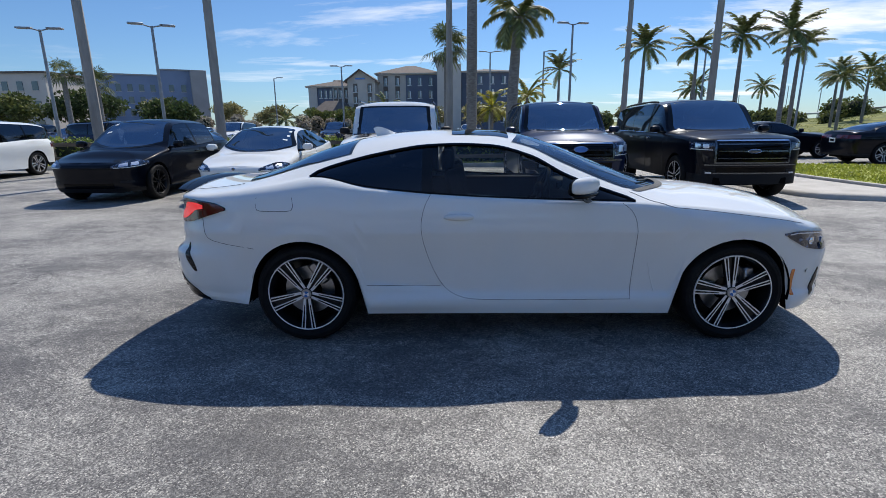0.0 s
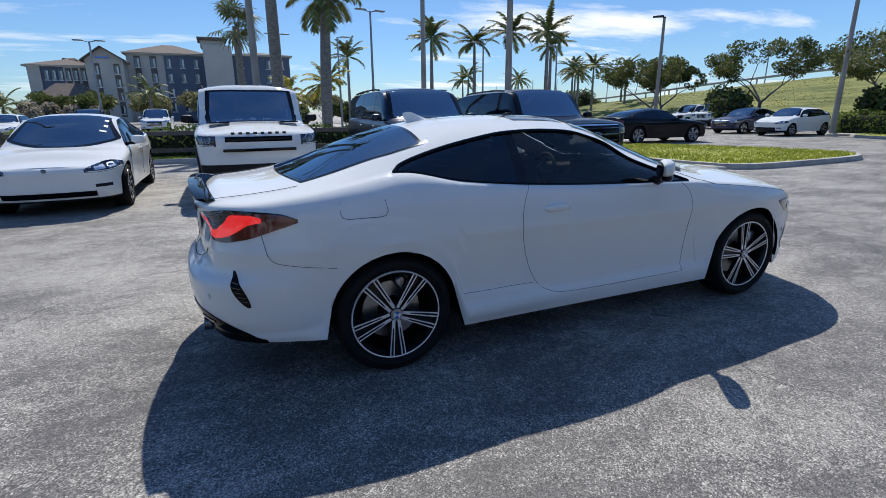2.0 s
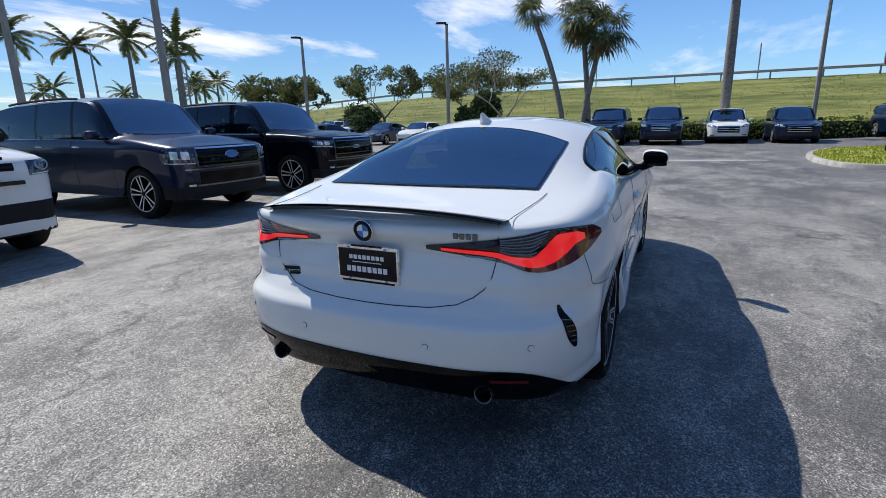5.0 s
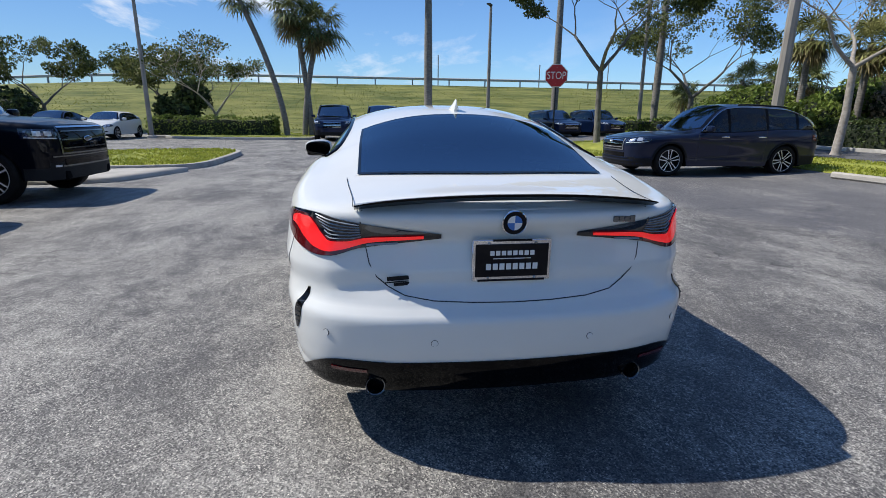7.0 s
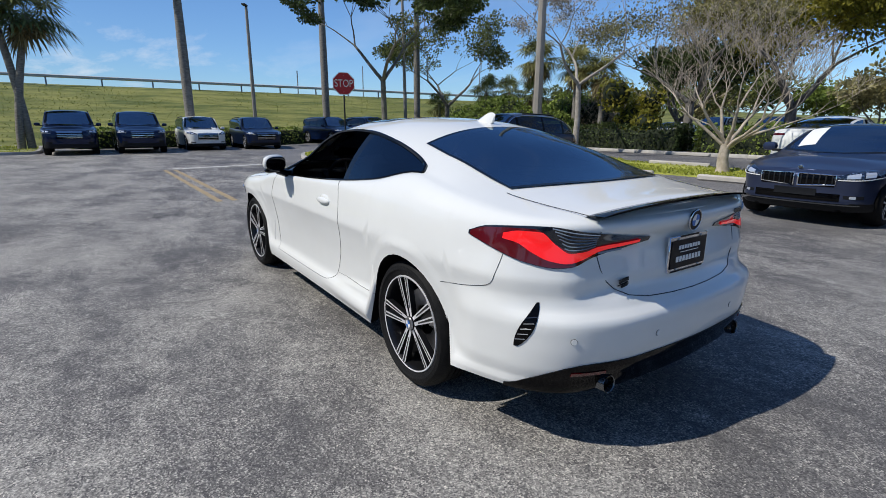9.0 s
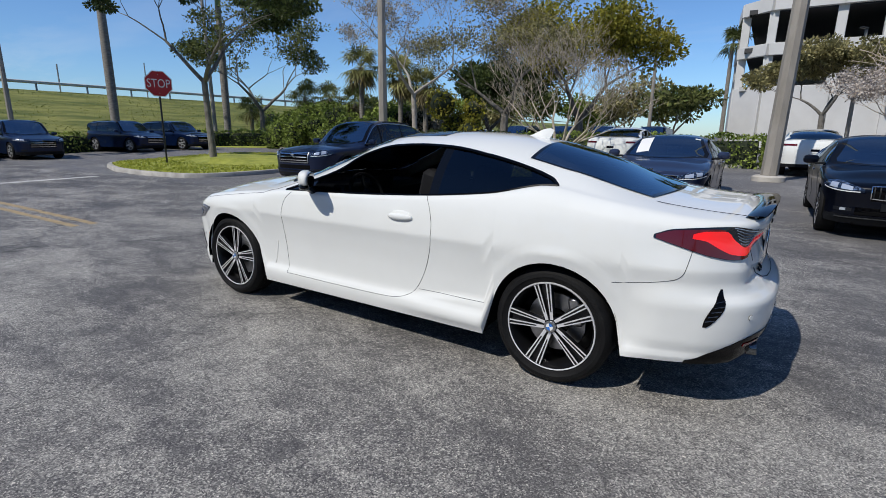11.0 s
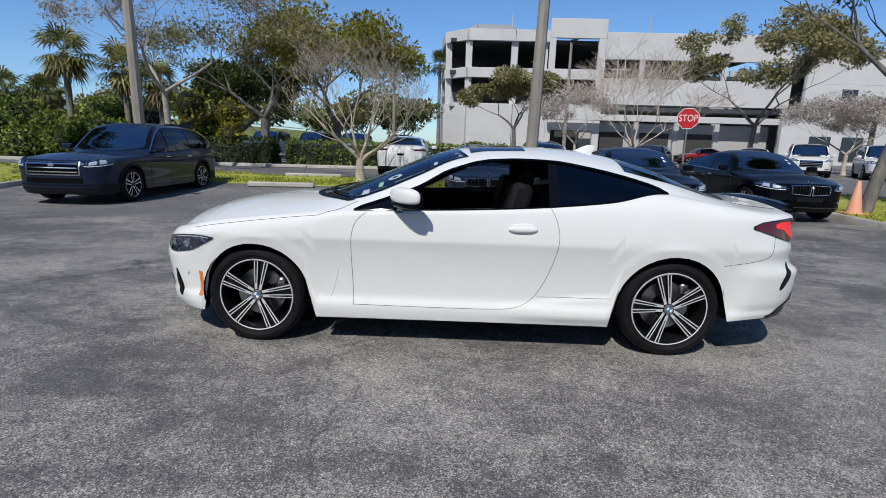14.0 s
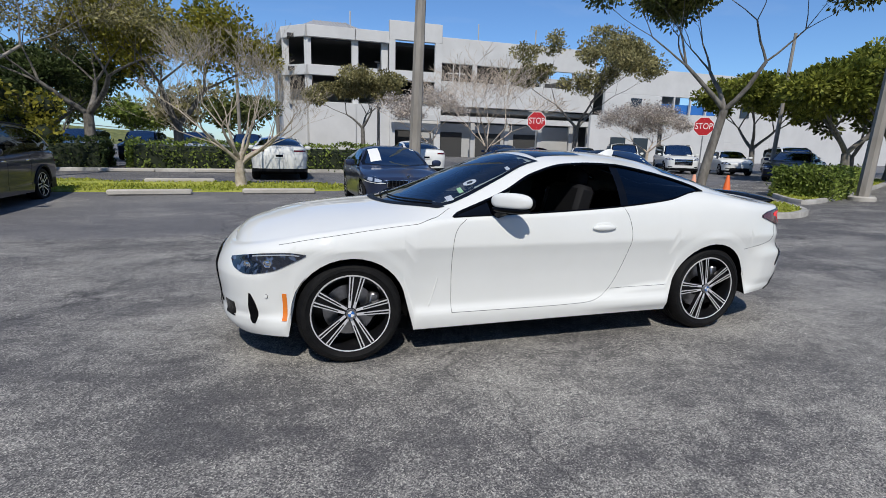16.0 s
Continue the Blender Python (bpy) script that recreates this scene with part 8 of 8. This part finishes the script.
def build_place():
    build_ground()
    build_bank()
    island("lawn_island", [(9.0, 4.7), (12, 4.75), (14.2, 4.9), (15.2, 5.6), (15.3, 6.8), (14.6, 8.8), (13.2, 11.3), (11.5, 12.3), (8.6, 12.3), (8.3, 9), (8.6, 6.3)], GRASS, "bright green lawn on a kerbed island", True, 9000, 1)
    island("pavement", [(6.15, 5.75), (7.5, 5.2), (8.95, 4.75), (8.5, 6.3), (8.2, 9), (8.4, 12.4), (6.2, 12.4)], CONCRETE, "pale concrete pavement slab with a dropped edge", False, 0, 2, 0.10, "pavement")
    island("stop_island", [(11.7, -4.9), (13.6, -4.6), (16, -4.8), (19, -5.9), (20.5, -8), (20, -13), (12.4, -13.2), (11.4, -9), (11.3, -6.2)], GRASS, "grass island with kerb round the stop sign", True, 9000, 3)
    island("tree_island", [(-0.4, -10.6), (2.0, -10.35), (6.0, -10.3), (9.6, -10.6), (10.6, -11.6), (10.2, -13.0), (7.2, -13.2), (6.8, -12.4), (0.2, -12.2)], GRASS, "patchy grass strip round the bare tree", False, 5000, 4, 0.04)
    island("cone_island", [(-8.25, -6.0), (-8.3, -4.9), (-9.2, -4.4), (-10.6, -5.0), (-11.8, -6.6), (-12.2, -11), (-9.2, -11), (-8.4, -8.5)], GRASS, "small kerbed grass island with cones and a leaning tree", True, 3500, 5)
    island("bank_island", [(24.6, 3.9), (26.0, 3.7), (33.5, 4.0), (34, 12.4), (26, 12.6), (25.0, 8.0)], GRASS, "grass strip below the bank", True, 2500, 6)
    island("hedge_bed", [(-2.5, -18.2), (24, -17.4), (24, -20.2), (-2.5, -20.4)], MULCH, "mulched bed under the hedge", True, 0, 7)
    island("verge_east", [(28.5, -18), (36, -17.5), (60, -40), (52, -62), (24, -24)], GRASS, "green verge below the bank shrubs", False, 0, 8, 0.06)
    island("verge_north", [(-36, 13.2), (5.8, 13.2), (5.8, 15.8), (-36, 15.8)], GRASS, "grass verge behind the fence", True, 6000, 9)
    island("verge_west", [(-12.6, -6.9), (-14.0, -7.2), (-28, -13.5), (-29, -16.0), (-14.5, -9.8)], GRASS, "strip of lawn beside the drive", True, 3000, 10)
    # worn paint on the drive
    for dy in (-0.10, 0.16):
        line_mark("yellow_line", 6.0, 0.12 + dy, 13.4, 0.10 + dy, 0.11, YELLOW_LINE, "worn yellow centre line on asphalt")
    line_mark("stop_line", 13.75, 0.0, 14.35, -3.6, 0.32, WHITE_LINE, "worn white stop line on asphalt")
    for x, y, d in ((4.95, -9.85, 5), (1.95, -10.0, 1), (4.7, -12.25, 3), (10.5, -17.3, 2), (7.4, -17.5, 2), (4.2, -17.6, 2), (13.5, -17.1, 2), (-10.0, -17.9, 2)):
        wheel_stop(x, y, d)
    for k in range(4):
        wheel_stop(27.2 - 0.2 * k, 12.0 - 2.5 * k, 90)
    # signs and cones
    stop_sign(16.86, -7.14, 3.0, 163, DARK_STEEL, "red octagonal stop sign on a black post")
    stop_sign(-10.35, -19.3, 2.80, 66, POLE_STEEL, "red octagonal stop sign on a grey post", z0=0.0)
    stop_sign(-18.2, -16.6, 2.74, 50, POLE_STEEL, "red octagonal stop sign on a thin grey post", z0=0.0)
    cone(-8.75, -7.0, ORANGE_PALE, "faded pink-orange traffic cone on the island")
    cone(-9.65, -6.75, ORANGE, "bright orange traffic cone on the island")
    build_garage()
    build_hotels()
    build_fence()
    # poles
    concrete_pole(-11.9, 12.3, 10, 0.17)
    concrete_pole(-8.3, 13.2, 10.2, 0.17)
    concrete_pole(9.8, 27.3, 11, 0.19)
    concrete_pole(10.1, 17.5, 10.5, 0.17)
    concrete_pole(-0.6, 20.0, 11, 0.17)
    concrete_pole(26.2, 12.6, 7.2, 0.14, (0.1, 0.05), True, arm=2.2)
    concrete_pole(23.6, 21.8, 6.8, 0.13, (0, 0), True, arm=2.4)
    concrete_pole(36.3, -8.7, 9.4, 0.16, (0, 0), True, arm=2.6, label="concrete lamp post with a banner bracket below the bank")
    concrete_pole(32.0, -19.3, 12.0, 0.15, (0.2, 0.1), False)
    concrete_pole(9.9, -11.55, 10.5, 0.17, (0.1, -0.1), False)
    concrete_pole(-2.43, -12.9, 12.5, 0.21, (-0.30, 0.15), False, label="leaning concrete light pole between parked cars")
    concrete_pole(-7.3, -47.0, 9.0, 0.16, (0, 0), True, arm=1.0)
    concrete_pole(4.6, -33.0, 8.2, 0.13, (0, 0), True, arm=1.3)
    concrete_pole(-8.6, -37.0, 9.1, 0.16, (0, 0), True, arm=2.0)
    concrete_pole(-23.6, -17.1, 7.5, 0.12, (-0.3, 0), False)
    concrete_pole(-16.6, -7.8, 9.0, 0.20, (-0.5, 0.0), False)
    steel_lamp(-18.9, 19.6, 5.7, True, 0.2)
    steel_lamp(-13.7, 19.4, 5.75, True, 0.5)
    steel_lamp(-9.8, 40, 6.2, True, 0.0)
    steel_lamp(6.5, 27.2, 7.0, True, 0.2)
    steel_lamp(6.3, 35.4, 6.6, False, 0.2)
    steel_lamp(2.7, 40.8, 7.3, True, 0.0)
    steel_lamp(-19, 50, 6.2, False, 0.0)
    steel_lamp(17.5, 34, 6.5, False, 3.0)
    steel_lamp(24.5, 34, 6.5, False, 3.0)
    # palms to the north
    for x, y, hh, s in ((13.7, 35.5, 5.9, 1), (18.2, 36.9, 6.0, 2), (19.4, 33, 6.3, 3), (20.7, 29.9, 6.0, 4), (25.5, 36.3, 6.0, 5), (40.5, 52.7, 5.6, 6), (42.6, 51.2, 5.8, 7), (39.9, 65, 5.0, 8),
                        (47, 50, 5.6, 9), (45, 58, 5.3, 10), (50, 54, 5.2, 11), (10.4, 49.9, 5.8, 12), (30, 62, 5.0, 13), (37, 47, 4.6, 14), (33, 70, 5.0, 15)):
        royal_palm(x, y, hh, s, 0.135, 22, 2.2 if s < 6 else 2.5)
    royal_palm(2.2, 19.8, 6.0, 20, 0.22, 20, 2.0, "palm with a shaggy head of drooping fronds", (0.25, 0), 1.7, False, 0.5, name="drooping_palm")
    royal_palm(0.5, 22.2, 9.5, 21, 0.24, 14, 2.6)
    royal_palm(2.4, 33.8, 2.6, 22, 0.10, 18, 2.2, "bushy yellow-green palm with arching fronds", (0, 0), 1.3, False, 0.4, LEAF_YELLOW, "bushy_palm")
    royal_palm(4.6, 31.6, 3.2, 23, 0.10, 18, 2.2, "bushy yellow-green palm with arching fronds", (0, 0), 1.3, False, 0.4, LEAF_YELLOW, "bushy_palm")
    royal_palm(-8.5, 58, 3.4, 24, 0.14, 16, 2.6, "bushy palm before the hotel", (0, 0), 1.2, False, 0.45, None, "bushy_palm")
    royal_palm(-22, 62, 2.2, 25, 0.14, 16, 2.6, "bushy palm before the hotel", (0, 0), 1.2, False, 0.45, None, "bushy_palm")
    for x, y, hh, s in ((-33.5, 39.9, 5.8, 30), (-31.5, 41, 5.2, 31), (-0.8, 28.5, 6.0, 32)):
        fan_palm(x, y, hh, s, 0.2, 30, 1.0)
    # palms at the foot of the bank
    fan_palm(28.2, 5.6, 7.6, 40, 0.15, 30, 0.95, (0.2, 2.2), "leaning slender palm with a drooping head")
    fan_palm(28.6, 4.6, 6.3, 41, 0.15, 40, 1.2, (0.0, -1.1), "palm of a clump with a shaggy head", 14)
    fan_palm(28.7, 4.2, 7.2, 42, 0.15, 40, 1.2, (0.1, 0.7), "palm of a clump with a shaggy head", 14)
    royal_palm(29.7, -3.2, 9.0, 43, 0.24, 14, 2.6)
    royal_palm(33.0, -13.0, 10.0, 44, 0.24, 14, 2.6)
    royal_palm(33.0, -21.0, 10.0, 45, 0.24, 14, 2.6)
    # broad trees below the bank
    tree("shade_tree", "open-crowned tree with dark leaves at the foot of the bank", 34.5, 22.5, BARK, LEAF_OAK, 6.2, 1.35, 0.14, 1.8, 51, 5, (2, 3), 70, 0.36, 0.085, 0.2)
    tree("shade_tree", "open-crowned tree with dark leaves at the foot of the bank", 32.0, 30.5, BARK, LEAF_OAK, 5.4, 1.25, 0.14, 1.5, 52, 5, (2, 3), 70, 0.36, 0.085, 0.2)
    tree("sparse_tree", "half-bare tree with a few leaf clumps", 30.1, 10.2, BARK_PALE, LEAF_OAK, 5.8, 1.15, 0.15, 1.3, 53, 6, (2, 3), 8, 0.30, 0.08, thin=0.012)
    tree("shade_tree", "dark leafy tree behind the row", 41.0, 38.0, BARK, LEAF_DARK, 6.0, 1.2, 0.16, 1.6, 54, 5, (2, 3), 80, 0.30, 0.10)
    tree("shade_tree", "dark leafy tree behind the row", 33.5, 14.2, BARK, LEAF_OAK, 5.6, 1.35, 0.14, 1.8, 55, 5, (2, 3), 60, 0.36, 0.085, 0.2)
    shrub(30.2, 12.6, 2.6, 3.4, 56, LEAF_DARK, "tall dark shrub with spiky leaves", 3400, 0.16)
    shrub(31.5, 22.5, 3.0, 2.8, 57, LEAF_DARK, "tall dark shrub with spiky leaves", 3000, 0.16)
    hedge(28.2, 6.2, 28.4, 13.4, 1.2, 1.15, 58)
    hedge(30.3, 2.6, 30.6, -16, 1.2, 1.05, 59, density=260, size=0.09)
    hedge(34, -17, 27, -24, 1.4, 1.1, 60, density=200, size=0.1)
    # oak on the stop-sign island
    tree("live_oak", "spreading oak with small dark leaves on the stop island", 17.2, -9.3, BARK, LEAF_DARK, 8.2, 1.35, 0.14, 3.2, 61, 6, (2, 3), 60, 0.30, 0.08, 0.1, (0.02, 0.02))
    tree("live_oak", "leafy oak beyond the drive", 30.5, -22.3, BARK, LEAF_OAK, 9.6, 1.2, 0.22, 2.6, 62, 6, (2, 3), 26, 0.42, 0.10)
    # trees and palms behind the estate car
    tree("winter_tree", "tall pale tree with thin leaves and open branches", 11.0, -15.0, BARK_MID, LEAF_TWIG, 8.4, 1.25, 0.135, 2.8, 63, 8, (2, 3), 4, 0.22, 0.05, thin=0.007)
    tree("live_oak", "big oak with olive leaves behind the hedge", 9.6, -21.2, BARK, LEAF_OLIVE, 8.2, 1.25, 0.24, 2.2, 64, 7, (2, 3), 11, 0.34, 0.065)
    tree("ficus_tree", "dense tree with yellow-green top and dark inside", 7.0, -25.5, BARK, LEAF_YELLOW, 8.3, 1.2, 0.28, 2.0, 65, 5, (3, 3), 70, 0.75, 0.10)
    tree("ficus_tree", "dense dark tree behind the hedge", 13.5, -27, BARK, LEAF_DARK, 6.0, 1.2, 0.24, 1.4, 66, 5, (3, 3), 44, 0.6, 0.11)
    shrub(11.3, -19.6, 2.4, 3.6, 67, LEAF_YELLOW, "tall shrub with yellow-green leaves", 2000, 0.11)
    tree("bare_tree", "leafless pale tree with a dense fan of twigs", 3.0, -11.4, BARK_PALE, None, 4.5, 1.2, 0.15, 0.75, 68, 7, (2, 3), 0, 0, 0, 0.6, (0, 0), 0.77, 0.30, 0.24, thin=0.0055, first=9)
    for x, y, hh, s in ((18.6, -20.2, 4.9, 70), (16.6, -21.4, 4.4, 71), (15.2, -22.0, 3.9, 72), (27.4, -23.8, 3.6, 73), (25.2, -24.2, 3.5, 74), (33.9, -23.9, 2.9, 75), (23.5, -25, 3.3, 76)):
        fan_palm(x, y, hh, s, 0.14, 34, 0.95, skirt=22 if s in (70, 71, 72) else 4, leaf=LEAF_PALM_OLIVE if s in (70, 71, 72) else None)
    for x, y, w, hh, s in ((23.5, -21.2, 5, 3.2, 80), (18.5, -21.6, 5, 2.6, 81), (28.5, -27, 6, 3.0, 82), (33, -28, 6, 2.6, 83), (15.5, -24.5, 4.5, 2.8, 84), (38, -32, 7, 3, 85), (22, -27, 6, 3.4, 86)):
        shrub(x, y, w, hh, s, LEAF_TWIG if s == 84 else LEAF_HEDGE, "wild shrubs with small leaves below the bank", 5200, 0.12)
    hedge(-2.2, -19.2, 7.6, -19.0, 1.4, 1.15, 87)
    hedge(8.4, -19.0, 15.5, -18.8, 1.4, 1.15, 88, leaf=LEAF_DARK)
    for x, y, hh, s in ((16.8, -19.5, 2.0, 150), (19.3, -19.6, 2.4, 151), (21.9, -19.4, 2.1, 152), (24.2, -19.6, 2.5, 153)):
        shrub(x, y, 3.2, hh, s, LEAF_HEDGE, "bushy bright green shrub behind the kerb", 5600, 0.10)
    # towards the garage
    tree("live_oak", "leafy oak before the garage", -5.4, -45.0, BARK, LEAF_OLIVE, 8.0, 1.05, 0.24, 2.8, 90, 6, (2, 3), 50, 0.5, 0.13)
    tree("bare_tree", "leafless winter tree before the garage", -9.9, -24.6, TWIG, None, 7.2, 1.15, 0.17, 1.3, 91, 6, (3, 3), 0, 0, 0, 0.25, (0, 0), 0.78, thin=0.012, first=6)
    tree("bare_tree", "leafless winter tree before the garage", -8.2, -31.5, TWIG, LEAF_BLOSSOM, 5.6, 1.1, 0.14, 1.4, 92, 7, (2, 3), 8, 0.3, 0.07, 0.3, (0, 0), 0.78, thin=0.014)
    tree("sparse_tree", "thin olive-leaved tree before the garage", -21.2, -33.0, BARK, LEAF_OLIVE, 10.4, 1.1, 0.2, 3.0, 93, 7, (2, 3), 24, 0.40, 0.11)
    tree("bare_tree", "pale twiggy tree by the low wing", -23.0, -26.4, TWIG, LEAF_BLOSSOM, 4.6, 1.3, 0.13, 1.2, 94, 7, (2, 3), 14, 0.25, 0.06, 0.3, (0, 0), 0.78, thin=0.012)
    tree("leaning_oak", "leaning oak with open crown on the cone island", -9.3, -7.4, BARK, LEAF_OAK, 7.0, 0.85, 0.135, 2.6, 95, 7, (2, 3), 34, 0.40, 0.065, 0.5, (-0.20, 0.03))
    tree("ficus_tree", "dense green tree beside the drive", -28.2, -22.5, BARK, LEAF_FICUS, 6.2, 1.1, 0.2, 1.6, 96, 5, (3, 3), 60, 0.5, 0.13)
    tree("ficus_tree", "dense green tree beside the drive", -22.5, -12.6, BARK, LEAF_FICUS, 5.6, 1.1, 0.2, 1.4, 97, 5, (3, 3), 70, 0.55, 0.12)
    tree("ficus_tree", "dense green tree beside the drive", -26.5, -13.2, BARK, LEAF_FICUS, 6.4, 1.1, 0.2, 1.4, 98, 5, (3, 3), 70, 0.55, 0.12)
    fan_palm(2.4, -62.0, 11.0, 99, 0.2, 30, 1.35)
    fan_palm(-29.5, -33, 4.0, 100, 0.17, 26, 0.95)
    hedge(-14.4, -8.3, -19.5, -10.6, 1.7, 0.95, 101, "low clipped green bush beside the drive", None, 1100, 0.06)
    # behind the fence and before the hotels
    hedge(-36, 14.7, 5.6, 14.7, 0.9, 0.95, 102, "loose hedge with yellow-green top behind a rail fence", LEAF_HEDGE, 260, 0.075)
    for x, y, hh, s, lf in ((-36, 46, 5.5, 110, LEAF_DARK), (-42, 44, 5.0, 111, LEAF_OAK), (-29, 48, 4.6, 112, LEAF_DARK), (-30, 80, 5.0, 113, LEAF_OLIVE), (-22, 78, 4.4, 114, LEAF_OAK), (-10, 76, 4.4, 115, LEAF_OLIVE), (-4, 70, 4.2, 116, LEAF_OLIVE),
                            (-16, 70, 4.2, 117, LEAF_OAK), (-48, 80, 6.5, 118, LEAF_OLIVE), (-40, 86, 6.0, 119, LEAF_OLIVE), (4, 74, 5.0, 120, LEAF_OLIVE), (12, 72, 4.5, 121, LEAF_OLIVE), (20, 78, 4.5, 122, LEAF_OAK), (30, 84, 5, 123, LEAF_OLIVE)):
        tree("far_tree", "round tree before the far buildings", x, y, BARK, lf, hh * 0.85, 1.2, 0.13, 0.8, s, 4, (3, 3), 34, 0.7, 0.19)
    for x, y, w, hh, s in ((-44, 38, 8, 3.2, 130), (-52, 46, 9, 3.6, 131), (22, 60, 9, 2.8, 132), (31, 52, 9, 2.6, 133), (40, 58, 9, 3.0, 134), (50, 64, 10, 4.0, 135), (10, 62, 8, 2.6, 136), (-30, 64, 8, 2.6, 137), (-18, 66, 8, 2.6, 138)):
        shrub(x, y, w, hh, s, LEAF_TWIG if s in (137, 138) else LEAF_OAK, "wide low shrubs before the far buildings", 3600, 0.2)
    # woods far behind the hedge rows
    for k in range(11):
        x = 6 + 5.6 * k
        tree("far_tree", "tree of the far belt behind the parked rows", x, -52 - 3 * (k % 3) - 1.2 * k, BARK, (LEAF_OAK, LEAF_OLIVE, LEAF_HEDGE)[k % 3], 5.5 + 1.3 * (k % 2), 1.2, 0.18, 1.2, 140 + k, 4, (3, 3), 32, 0.8, 0.22)
    for k in range(6):
        tree("far_tree", "tree of the belt beside the drive", -34 - 5 * k, -20 + 1.5 * k, BARK, (LEAF_OAK, LEAF_HEDGE)[k % 2], 6.0 + (k % 2), 1.2, 0.18, 1.2, 160 + k, 4, (3, 3), 32, 0.75, 0.20)


build_place()
main_coupe()
park_all()
